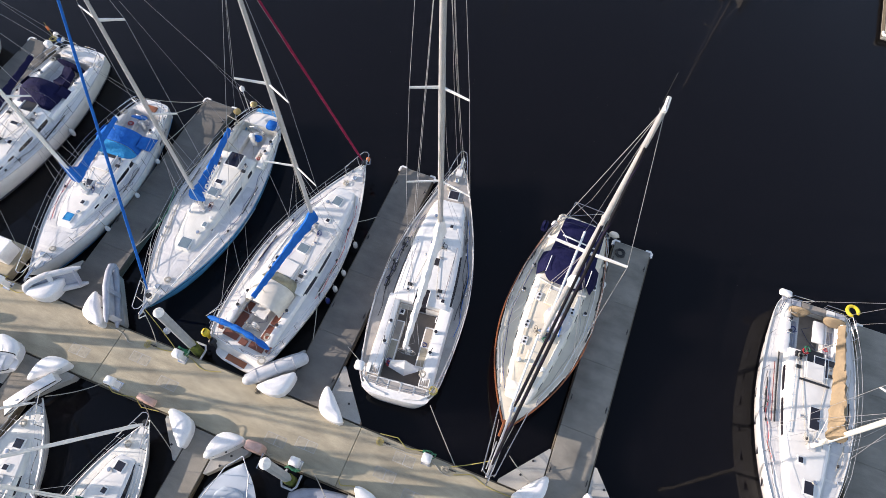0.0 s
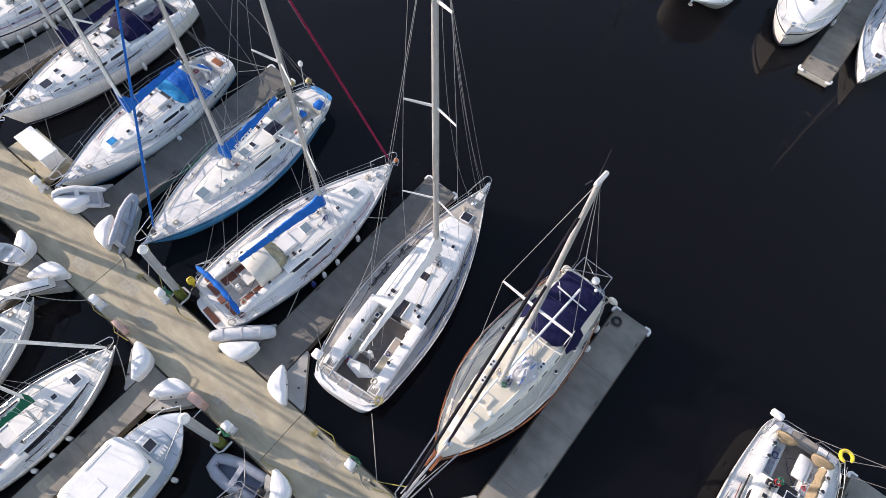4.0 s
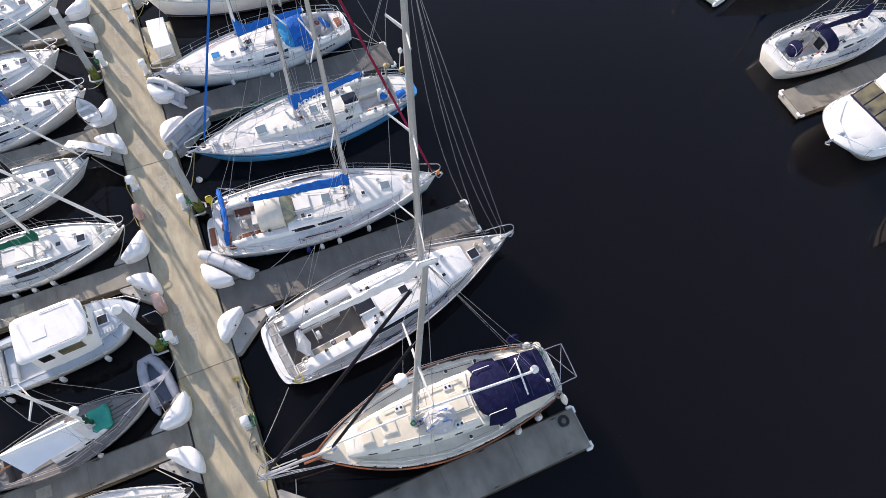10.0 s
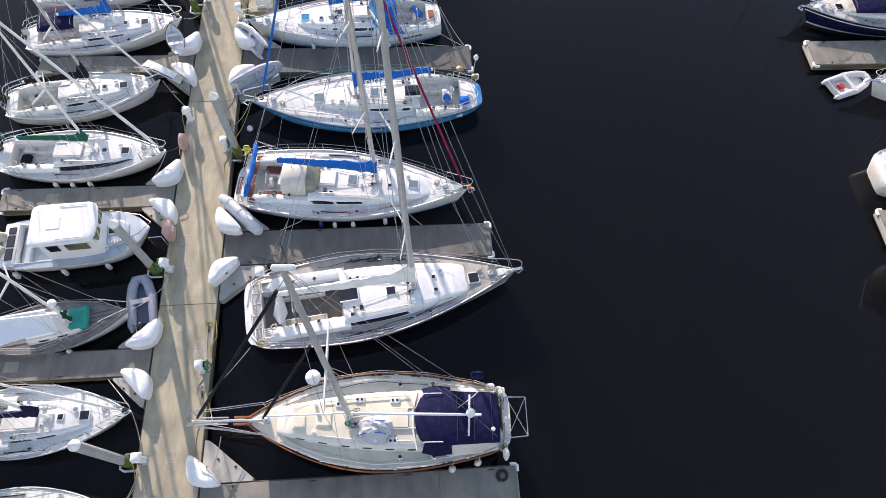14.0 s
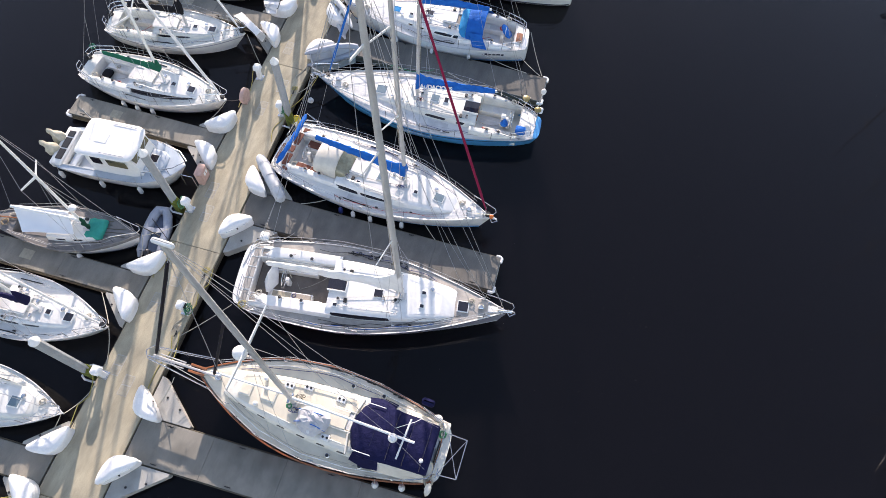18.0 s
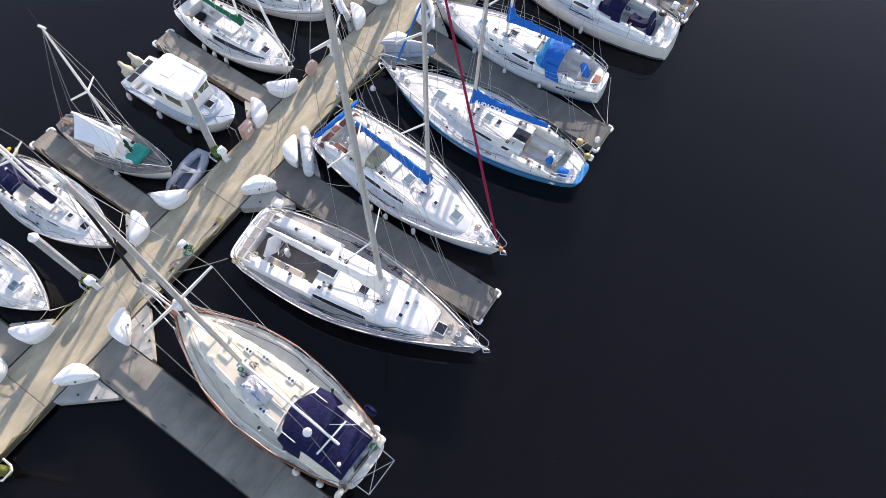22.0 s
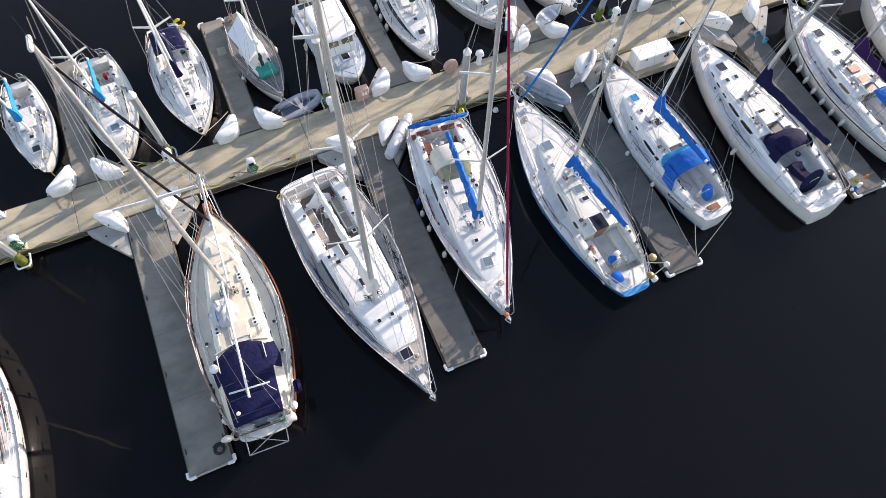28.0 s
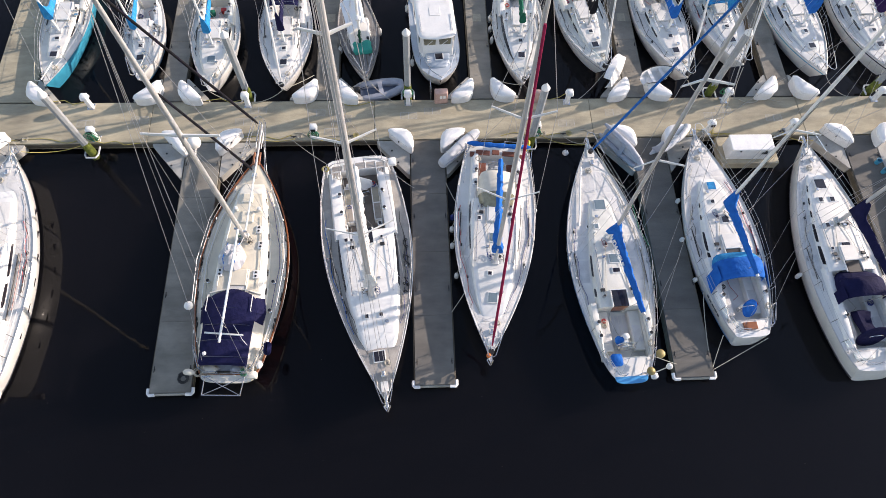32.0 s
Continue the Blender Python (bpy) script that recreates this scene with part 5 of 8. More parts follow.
# far boats: bow point, stern point, beam, hull, cover
far = [
    ((-19.6, 16.5), (-19.7, 25.6), 2.62, "turquoise-hulled small sloop with sky blue boom cover", dict(hull_m=CYANHULL, deck_m=OFFWHITE, roof_m=OFFWHITE, rigging=dict(boom=3.0, cover=CYANCANVAS, spreaders=(0.5,), span=0.8, mast_m=WHITESPAR, r=0.07, fat=0.16))),
    ((-14.75, 16.85), (-15.4, 23.4), 2.25, "small white sloop with blue boot and sky blue boom cover", dict(hull_m=GEL, boot=BLUEHULL, rigging=dict(boom=2.7, cover=CYANCANVAS, spreaders=(0.5,), span=0.7, mast_m=WHITESPAR, r=0.06, fat=0.14))),
    ((-10.88, 16.1), (-11.25, 23.6), 2.75, "small white sloop with sky blue boom cover over the cabin", dict(hull_m=GEL, deck_m=OFFWHITE, roof_m=OFFWHITE, roof=(0.33, 0.86, 0.33, 0.4, 0.55), hatches=((0.72, 0.0, 0.5, 0.5, PALEGLASS),), rigging=dict(boom=2.8, cover=CYANCANVAS, spreaders=(0.5,), span=0.8, mast_m=WHITESPAR, r=0.065, fat=0.16))),
    ((-6.98, 16.15), (-7.2, 24.0), 3.05, "white sloop with navy boom cover and navy hood", dict(hull_m=GEL, top=(0.1, 0.32, 0.27, 1.0, NAVYCANVAS), rigging=dict(boom=2.9, cover=NAVYCANVAS, jib=WHITECANVAS, spreaders=(0.5,), span=0.9, mast_m=WHITESPAR, r=0.07, fat=0.15))),
    ((6.3, 16.4), (6.5, 24.8), 3.05, "white sloop with dark window band and green boom cover", dict(hull_m=GEL, deck_m=OFFWHITE, boot=DARKHULL, roof=(0.36, 0.82, 0.33, 0.4, 0.4), windows=((0.37, 0.80, 0.02, 0.98),), rigging=dict(boom=3.2, cover=GREENCANVAS, jib=WHITECANVAS, jib_r=0.08, collar=0.35, spreaders=(0.5,), span=0.9, mast_m=WHITESPAR, r=0.07, fat=0.15), fenders=((0.35, -1, None), (0.45, -1, None), (0.55, -1, None)))),
    ((11.0, 17.3), (9.8, 25.2), 2.95, "white sloop with black boom cover and grey side band", dict(hull_m=GEL, deck_m=OFFWHITE, roof_m=OFFWHITE, cove=GREYHULL, rigging=dict(boom=3.0, cover=BLACKCANVAS, jib=WHITECANVAS, spreaders=(0.5,), span=0.9, r=0.07, fat=0.15))),
    ((15.65, 16.7), (14.5, 25.2), 3.0, "white sloop with navy hood and blue boom cover", dict(hull_m=GEL, rigging=dict(boom=2.6, cover=BLUECANVAS, jib=WHITECANVAS, spreaders=(0.5,), span=0.9, mast_m=WHITESPAR, r=0.07, fat=0.18), top=(0.14, 0.36, 0.3, 1.2, NAVYCANVAS))),
    ((19.1, 17.6), (18.2, 25.6), 2.9, "white sloop under a sky blue boom tent", dict(hull_m=GEL, rigging=dict(boom=3.2, cover=CYANCANVAS, jib=WHITECANVAS, spreaders=(0.5,), span=0.9, mast_m=ALU, r=0.07, fat=0.2), top=(0.2, 0.5, 0.36, 1.0, CYANCANVAS))),
    ((23.8, 16.9), (22.9, 25.8), 3.1, "white sloop with light blue side band", dict(hull_m=GEL, cove=CYANHULL, rigging=dict(boom=3.2, cover=BLUECANVAS, spreaders=(0.5,), span=0.9, mast_m=WHITESPAR, r=0.07))),
    ((27.9, 17.0), (27.3, 25.8), 3.0, "white sloop with purple boom cover", dict(hull_m=GEL, cove=NAVYHULL, rigging=dict(boom=3.2, cover=PURPLECANVAS, spreaders=(0.5,), span=0.9, r=0.07))),
    ((33.0, 17.0), (32.4, 25.8), 3.0, "white sloop with blue boom cover", dict(hull_m=GEL, rigging=dict(boom=3.2, cover=BLUECANVAS, spreaders=(0.5,), span=0.9, r=0.07))),
    ((37.0, 17.0), (36.6, 25.8), 3.0, "white sloop with blue boom cover", dict(hull_m=GEL, rigging=dict(boom=3.2, cover=BLUECANVAS, spreaders=(0.5,), span=0.9, r=0.07))),
]
far_made = []
for (bx, by), (sx, sy), B, label, kw in far:
    L = math.hypot(bx - sx, by - sy)
    hd = math.degrees(math.atan2(by - sy, bx - sx))
    kw = dict(form=dict(stern=0.62, wide=0.44, full=1.9, free=0.85, bow=1.15, aft=0.85, rake=0.8, trans=0.1), roof=(0.36, 0.80, 0.29, 0.36, 0.45), well=(0.07, 0.35, 0.23), mast=0.58, H=L * 1.25,
              windows=((0.40, 0.50, 0.35, 0.8), (0.53, 0.62, 0.35, 0.75)), hatches=((0.76, 0.0, 0.45, 0.45, GLASS), (0.64, 0.0, 0.3, 0.3, GLASS)), wheel_x=None, bow_gear=False, group="boats along the far fingers") | kw
    far_made.append(sloop((sx, sy), hd, L, B, label, **kw))


# ---- wooden-railed cutter beside the first finger ----
def cutter(at, heading):
    L, B = 10.9, 4.15
    f = Form(L, B, stern=0.62, wide=0.46, full=2.1, free=1.3, bow=1.75, aft=1.4, rake=0.9, trans=0.2)
    root = thing("cutter", pose(at[0], at[1], 0, 0, 0, heading), "cream-decked cutter with varnished cap rail and navy canopy", "sailboat", "boats along the near fingers")
    h = hull(f, root, REDPAINT, boot=DARKHULL, label="dark red painted hull")
    part("bulwark", band(f, 0.86, 0.965, 0.02), CREAMTOP, h)
    # sunk deck inside the bulwark
    g = Form(L - 0.1, B - 0.16, stern=0.62, wide=0.46, full=2.1, free=1.29, bow=1.74, aft=1.39)
    deck(g, root, CREAM, (0.5, 3.5, 0.75))
    cockpit(g, root, 0.5, 3.5, 0.75, CREAMTOP, floor=TEAKGREY)
    for sg in (1, -1):
        bm = bmesh.new()
        rings = []
        for s in ease(30):
            x = f.L * s
            b, z = f.half(x), f.sheer(x)
            rings.append([(x, sg * (b + 0.025), z), (x, sg * (b + 0.025), z + 0.04), (x, sg * max(b - 0.04, 0.0), z + 0.045), (x, sg * max(b - 0.04, 0.0), z - 0.02)])
        loft(bm, rings)
        part("cap_rail", bm, TEAK, root, "varnished orange-brown cap rail")
    part("taffrail", boxed(-0.06, 0.1, -f.half(0) - 0.05, f.half(0) + 0.05, f.sheer(0), f.sheer(0) + 0.05), TEAK, root)
    c = Roof(g, 3.3, 9.5, 1.3, 0.5, nose=0.42, front=0.75)
    co = c.build(root, CREAMTOP, CREAM)
    for k in range(6):
        c.window(co, 3.75 + 0.92 * k, 4.1 + 0.92 * k, 0.45, 0.72)
    # hatches, vents, skylight
    hatch(root, 7.55, 0.0, c.top(7.55), 0.62, 0.6, CREAM, CREAMTOP)
    hatch(root, 8.55, 0.1, c.top(8.55), 0.5, 0.5, CREAM, CREAMTOP)
    for x, y in ((7.9, 0.55), (7.9, -0.55), (5.4, 0.9)):
        bm = lathe([(0.07, 0), (0.07, 0.16), (0.1, 0.2), (0.09, 0.27), (0.03, 0.3)], 10, (x, y, c.top(x, y)))
        part("dorade_vent", bm, GEL, root)
    companionway(root, 3.5, c.top(3.7), CREAMTOP, CREAM, shut=True)
    # foot of the mast: lashed-down sail bag in pale plastic sheet
    bm = bmesh.new()
    random.seed(4)
    rings = []
    for i, (q, r) in enumerate(((0.0, 0.72), (0.12, 0.78), (0.3, 0.66), (0.5, 0.46), (0.62, 0.18))):
        rings.append([(5.42 + 0.95 * r * math.cos(a) * random.uniform(0.86, 1.1), 0.42 + 0.8 * r * math.sin(a) * random.uniform(0.86, 1.1), c.top(5.15) + q + random.uniform(-0.05, 0.05)) for a in [2 * math.pi * k / 16 for k in range(16)]])
    loft(bm, rings)
    bag = part("sail_bag", bm, GREYCANVAS, root, "pale blue-grey crumpled plastic sheet bundle", smooth=False)
    for y in (-0.25, 0.3):
        part("lashing", bar([(4.8, y + 0.4, c.top(4.8) + 0.1), (5.15, y * 0.9 + 0.4, c.top(5) + 0.58), (5.75, y * 0.8 + 0.4, c.top(5) + 0.5), (6.15, y + 0.4, c.top(6.1) + 0.08)], 0.02, 5), BLUECANVAS, bag)
    for x, y, m in ((6.25, -0.12, ROPE), (6.55, 0.2, GREENHOSE), (6.35, -0.25, ROPE)):
        rope_coil(root, x, y, c.top(6.0) + 0.12, 0.12, m)
    # spars
    zm = c.top(6.48)
    H = 17.37
    rig(f, root, 6.48, zm, H, mast_m=ALU, spreaders=(0.54,), span=1.36, sp_r=0.1, sweep=0.0, boom=5.25, boom_z=1.15, boom_dz=-0.03, swing=0.02, r=0.105, jib=None, stay=False, collar=0, rake=0.0045, lean=0.0092, off=-0.02, boom_m=WHITESPAR, boom_r=0.055, backstays=False)
    part("mast_crane", boxed(6.15, 6.6, 0.07, 0.17, H - 0.05, H + 0.1, bev=0.03), WHITESPAR, root)
    dome = part("radar_dome", lathe([(0.05, -0.18), (0.21, -0.16), (0.24, -0.04), (0.23, 0.06), (0.16, 0.15), (0.03, 0.19)], 18, (6.99, 0.08, 9.05)), PLASTIC, root)
    part("radar_bracket", bar([(6.46, 0.05, 8.75), (6.99, 0.08, 8.85)], 0.04, 6), ALU, dome)
    # bowsprit with its platform and rail
    zs = f.sheer(L)
    sp = part("bowsprit", boxed(L - 1.0, L + 2.05, -0.05, 0.05, zs - 0.02, zs + 0.09, bev=0.02), WIRE, root, "silver metal bowsprit")
    for sg in (1, -1):
        part("platform_plank", boxed(L - 0.4, L + 0.34, min(sg * 0.09, sg * 0.19), max(sg * 0.09, sg * 0.19), zs + 0.04, zs + 0.09), TEAK, sp)
        part("platform_grate", boxed(L + 0.56, L + 1.75, min(sg * 0.11, sg * 0.16), max(sg * 0.11, sg * 0.16), zs + 0.05, zs + 0.085), WIRE, sp)
        bm = bmesh.new()
        tube(bm, [(L - 0.9, sg * 0.62, zs + 0.62), (L + 0.6, sg * 0.42, zs + 0.68), (L + 1.9, sg * 0.27, zs + 0.72), (L + 2.1, 0, zs + 0.72)], 0.02, 6)
        tube(bm, [(L - 0.9, sg * 0.62, zs + 0.3), (L + 0.6, sg * 0.42, zs + 0.36), (L + 1.95, sg * 0.27, zs + 0.4)], 0.016, 6)
        for x, y in ((L - 0.9, 0.6), (L + 0.6, 0.42), (L + 1.9, 0.27)):
            tube(bm, [(x, sg * y * 0.9, zs), (x, sg * y, zs + 0.7)], 0.017, 5)
        part("bow_rail", bm, STEEL, sp)
        part("bobstay", bar([(L + 1.95, 0, zs), (L - 0.6, sg * 0.35, 0.6)], 0.014, 4), WIRE, sp)
    part("sprit_anchor", bar([(L + 0.9, 0.1, zs + 0.2), (L + 2.15, 0.1, zs + 0.18), (L + 2.3, 0.1, zs - 0.1), (L + 2.0, 0.1, zs - 0.3)], 0.035, 6), STEEL, sp)
    part("windlass", boxed(L - 1.1, L - 0.85, -0.12, 0.12, zs - 0.15, zs + 0.12, bev=0.05), STEEL, root)
    top = Vector((6.48 - 0.0045 * (H - zm), -0.02 + 0.0092 * (H - zm), H))
    for name, foot, head, m in (("furled_jib", Vector((L + 1.85, 0, zs + 0.2)), top - Vector((0, 0, 0.4)), BLACKCANVAS), ("furled_staysail", Vector((L - 0.8, 0, zs + 0.1)), Vector((6.44, 0.08, 12.8)), BLACKCANVAS)):
        n = 16
        a, b = foot.lerp(head, 0.04), foot.lerp(head, 0.95)
        fs = part(name, bar([a.lerp(b, i / n) for i in range(n + 1)], [0.066 * (1.05 - 0.4 * i / n) * (0.6 if i == 0 else 1) for i in range(n + 1)], 8), m, root, "black-wrapped furled sail with a pale spiral edge")
        bm = bmesh.new()
        n = 90
        d = (b - a).normalized()
        u = d.cross(Vector((0, 1, 0))).normalized()
        v = d.cross(u)
        tube(bm, [a.lerp(b, i / n) + (u * math.cos(i * 0.55) + v * math.sin(i * 0.55)) * 0.066 * (1.0 - 0.38 * i / n) for i in range(n + 1)], 0.006, 4)
        part("spiral_edge", bm, PURPLECANVAS, fs)
        part("stay_wire", bar([foot, head], 0.01, 4), WIRE, fs)
    # canopy over the cockpit: rounded front, a flap low on each side, cream curtains aft of it
    bm = bmesh.new()
    rings = []
    y0 = 0.06
    for x, w, z in ((0.28, 0.96, 2.1), (0.36, 1.02, 2.2), (1.3, 1.06, 2.24), (1.95, 1.08, 2.2), (2.1, 1.1, 2.21), (2.8, 1.16, 2.24), (3.2, 1.13, 2.22), (3.46, 1.02, 2.14), (3.66, 0.84, 2.02), (3.8, 0.55, 1.9)):
        rings.append([(x - 0.1 * (x > 3.3) * q * q, y0 + w * q, z + 0.2 * (1 - abs(q) ** 2.6) - (0.16 if abs(q) == 1 else 0)) for q in (-1, -0.985, -0.85, -0.6, -0.3, 0, 0.3, 0.6, 0.85, 0.985, 1)])
    loft(bm, rings, closed=False, caps=False)
    bmesh.ops.recalc_face_normals(bm, faces=bm.faces[:])
    bmesh.ops.solidify(bm, geom=bm.faces[:], thickness=0.03)
    cv = part("canopy", bm, NAVYCANVAS, root, "navy canvas cockpit canopy with rounded front")
    for x in (0.62, 1.35, 2.05, 2.8):
        part("seam", bar([(x, y0 + 1.08 * q, 2.19 + 0.045 + 0.2 * (1 - abs(q) ** 2.6)) for q in (-0.9, -0.6, -0.3, 0, 0.3, 0.6, 0.9)], 0.014, 4), NAVYHULL, cv)
    for sg in (1, -1):
        part("canopy_frame", bar([(0.6, y0 + sg * 1.02, 1.35), (0.62, y0 + sg * 1.0, 2.0)], 0.018, 5), STEEL, cv)
        part("canopy_frame", bar([(2.05, y0 + sg * 1.16, 1.35), (2.05, y0 + sg * 1.06, 2.1)], 0.018, 5), STEEL, cv)
        bm = bmesh.new()
        loft(bm, [[(2.3, y0 + sg * 1.12, 2.12), (2.3, y0 + sg * 1.08, 2.12), (2.25, y0 + sg * 1.36, 1.66), (2.25, y0 + sg * 1.39, 1.66)], [(2.9, y0 + sg * 1.17, 2.12), (2.9, y0 + sg * 1.13, 2.12), (2.85, y0 + sg * 1.43, 1.62), (2.85, y0 + sg * 1.46, 1.62)], [(3.4, y0 + sg * 1.06, 2.05), (3.4, y0 + sg * 1.02, 2.05), (3.5, y0 + sg * 1.3, 1.64), (3.5, y0 + sg * 1.33, 1.64)]])
        part("side_flap", bm, NAVYCANVAS, cv)
        bm = bmesh.new()
        loft(bm, [[(0.42, y0 + sg * 1.0, 2.08), (0.42, y0 + sg * 0.97, 2.08), (0.3, y0 + sg * 1.2, 1.5), (0.3, y0 + sg * 1.23, 1.5)], [(1.3, y0 + sg * 1.07, 2.1), (1.3, y0 + sg * 1.04, 2.1), (1.3, y0 + sg * 1.34, 1.46), (1.3, y0 + sg * 1.37, 1.46)], [(2.32, y0 + sg * 1.11, 2.1), (2.32, y0 + sg * 1.08, 2.1), (2.5, y0 + sg * 1.4, 1.46), (2.5, y0 + sg * 1.43, 1.46)]])
        part("side_curtain", bm, CREAMCANVAS, cv, "cream canvas side curtain")
        y = 1.06 if sg > 0 else -0.9
        part("handrail", bar([(2.66, y, 2.3), (2.68, y, 2.40), (3.4, y, 2.38), (3.44, y, 2.2)], 0.02, 5), PLASTIC, cv)
    part("windscreen", bar([(3.7, 1.25, 1.75), (3.85, 0.5, 1.85), (3.85, -0.4, 1.85), (3.68, -1.1, 1.75)], 0.045, 6), CREAMTOP, cv)
    part("gallows", bar([(1.52, -0.78, 2.56), (1.62, 0.88, 2.56)], 0.04, 6), WHITESPAR, cv)
    for y in (-0.6, 0.7):
        part("gallows_post", bar([(1.57, y, 2.3), (1.57, y, 2.56)], 0.025, 5), STEEL, cv)
    # radar reflector on the split backstay, short antenna on the canopy
    bs = [Vector((0.05, 0.95, f.sheer(0))), Vector((1.80, 0.56, 5.58)), Vector((6.4, 0.12, H))]
    part("backstay", bar(bs, 0.008, 4), WIRE, root)
    part("backstay", bar([(0.05, -0.95, f.sheer(0)), (2.6, -0.3, 7.6), bs[2]], 0.008, 4), WIRE, root)
    part("radar_reflector", lathe([(0.03, -0.17), (0.11, -0.13), (0.165, -0.04), (0.17, 0.03), (0.12, 0.12), (0.03, 0.17)], 16, bs[1]), PLASTIC, root, "white round radar reflector on the backstay")
    part("antenna_stem", bar([(0.64, 0.66, 2.3), (0.64, 0.66, 2.7)], 0.018, 5), STEEL, cv)
    part("antenna_puck", lathe([(0.02, -0.06), (0.07, -0.02), (0.09, 0.06), (0.04, 0.13)], 10, (0.64, 0.66, 2.76)), PLASTIC, cv)
    part("canopy_cord", bar([(2.0, -0.28, 2.47), (1.7, -0.5, 2.46), (1.35, -0.75, 2.42), (1.15, -0.95, 2.34)], 0.012, 5), PLASTIC, cv)
    rounded_stern(root, f, CREAMTOP, 0.3)
    part("aft_deck", boxed(0.1, 0.62, -1.05, 1.1, f.sheer(0) - 0.1, f.sheer(0) + 0.04, bev=0.03), CREAMTOP, root)
    part("aft_locker_lid", boxed(0.2, 0.5, -0.55, 0.6, f.sheer(0) + 0.02, f.sheer(0) + 0.09, bev=0.02), GREYCANVAS, root)
    part("name_board", boxed(0.12, 0.17, -0.5, 0.5, f.sheer(0) + 0.05, f.sheer(0) + 0.22), BLACK, root)
    # inside of the bulwark, jackstays and small gear along the side decks
    for sg in (1, -1):
        part("jackstay", bar([(x, sg * (g.half(x) - 0.22), g.sheer(x) + 0.05) for x in (1.5, 3.5, 5.5, 7.5, 9.0)], 0.02, 4), PLASTIC, root)
        part("roof_handrail", bar([(x, sg * (c.size(x)[0] * 0.72), c.top(x, c.size(x)[0] * 0.72) + 0.06) for x in (4.0, 5.2, 6.4, 7.6)], 0.022, 5), CREAMTOP, root)
        for k in range(5):
            x = 2.2 + 1.5 * k
            part("scupper", boxed(x, x + 0.25, sg * (g.half(x) - 0.02) - 0.02, sg * (g.half(x) - 0.02) + 0.02, g.sheer(x) - 0.02, g.sheer(x) + 0.05), BLACK, root)
    for x, y in ((6.9, -0.62), (6.1, -0.8), (4.7, 0.9), (4.62, -0.76)):
        vb = part("vent_box", boxed(x - 0.2, x + 0.2, y - 0.13, y + 0.13, c.top(x, y) - 0.04, c.top(x, y) + 0.07, bev=0.02), GEL, root)
        for q in (-0.09, 0.09):
            part("vent_port", lathe([(0.055, 0.06), (0.055, 0.09), (0.01, 0.092)], 8, (x + q, y, c.top(x, y))), BLACK, vb)
    # stern gear
    zr = f.sheer(0) + 0.35
    for sg in (1, -1):
        part("davit_arm", bar([(0.1, sg * 0.85, f.sheer(0)), (-0.1, sg * 0.85, zr), (-0.92, sg * 0.8, zr + 0.15)], 0.024, 6), STEEL, root)
        part("davit_brace", bar([(-0.1, sg * 0.85, zr), (-0.92, -sg * 0.8, zr + 0.15)], 0.018, 6), STEEL, root)
    part("davit_bar", bar([(-0.92, -0.8, zr + 0.15), (-0.92, 0.8, zr + 0.15)], 0.024, 6), STEEL, root)
    part("stern_box", boxed(-0.1, 0.2, -1.3, -0.85, f.sheer(0) - 0.1, f.sheer(0) + 0.25, bev=0.05), CREAMTOP, root)
    rope_coil(root, 0.2, -1.05, f.sheer(0) + 0.5, 0.22, CREAMCANVAS)
    part("swim_ladder", bar([(-0.05, 0.6, 0.5), (-0.1, 0.6, f.sheer(0) + 0.4), (-0.1, 0.95, f.sheer(0) + 0.4), (-0.05, 0.95, 0.5)], 0.02, 5), STEEL, root)
    # bags and coils lashed about the stern rail
    random.seed(15)
    for x, y, z, a, b, h, m, lab in ((0.28, 0.72, 0.05, 0.2, 0.34, 0.3, CREAMCANVAS, "cream canvas bag on the stern deck"), (0.3, -0.35, 0.03, 0.18, 0.26, 0.2, GREYCANVAS, "pale grey bundle on the stern deck"), (0.05, 1.5, 0.35, 0.14, 0.26, 0.32, CREAMCANVAS, "cream bag hung on the stern rail"), (0.5, -1.35, 0.05, 0.2, 0.16, 0.24, PLASTIC, "white plastic can on the side deck")):
        bm = bmesh.new()
        rings = []
        for q, k in ((0.0, 0.8), (0.25, 1.0), (0.6, 0.95), (0.85, 0.7), (1.0, 0.3)):
            rings.append([(x + a * k * math.cos(t) * random.uniform(0.85, 1.12), y + b * k * math.sin(t) * random.uniform(0.85, 1.12), f.sheer(0) + z + h * q) for t in [2 * math.pi * j / 9 for j in range(9)]])
        loft(bm, rings)
        part("stern_bag", bm, m, root, lab)
    for x, y, r, m in ((0.1, 1.2, 0.2, ROPE), (0.12, -0.75, 0.17, GREENHOSE), (0.62, 0.2, 0.16, ROPE)):
        rope_coil(root, x, y, f.sheer(0) + 0.2, r, m)
    part("rail_bag", boxed(0.82, 1.38, -1.9, -1.6, 1.85, 2.2, bev=0.1), NAVYCANVAS, root, "navy canvas bag hung on the stern rail")
    rails(f, root, 1.2, 9.4, h=0.62, pulpit=False, pushpit=True)
    for x, sg, m in ((1.1, 1, None), (2.2, 1, None)):
        fender(root, f, x, sg, m, 0.15, 0.55)
    for x in (4.4, 3.0):
        for sg in (1, -1):
            winch(root, x, sg * 1.5, g.sheer(x) + 0.1)
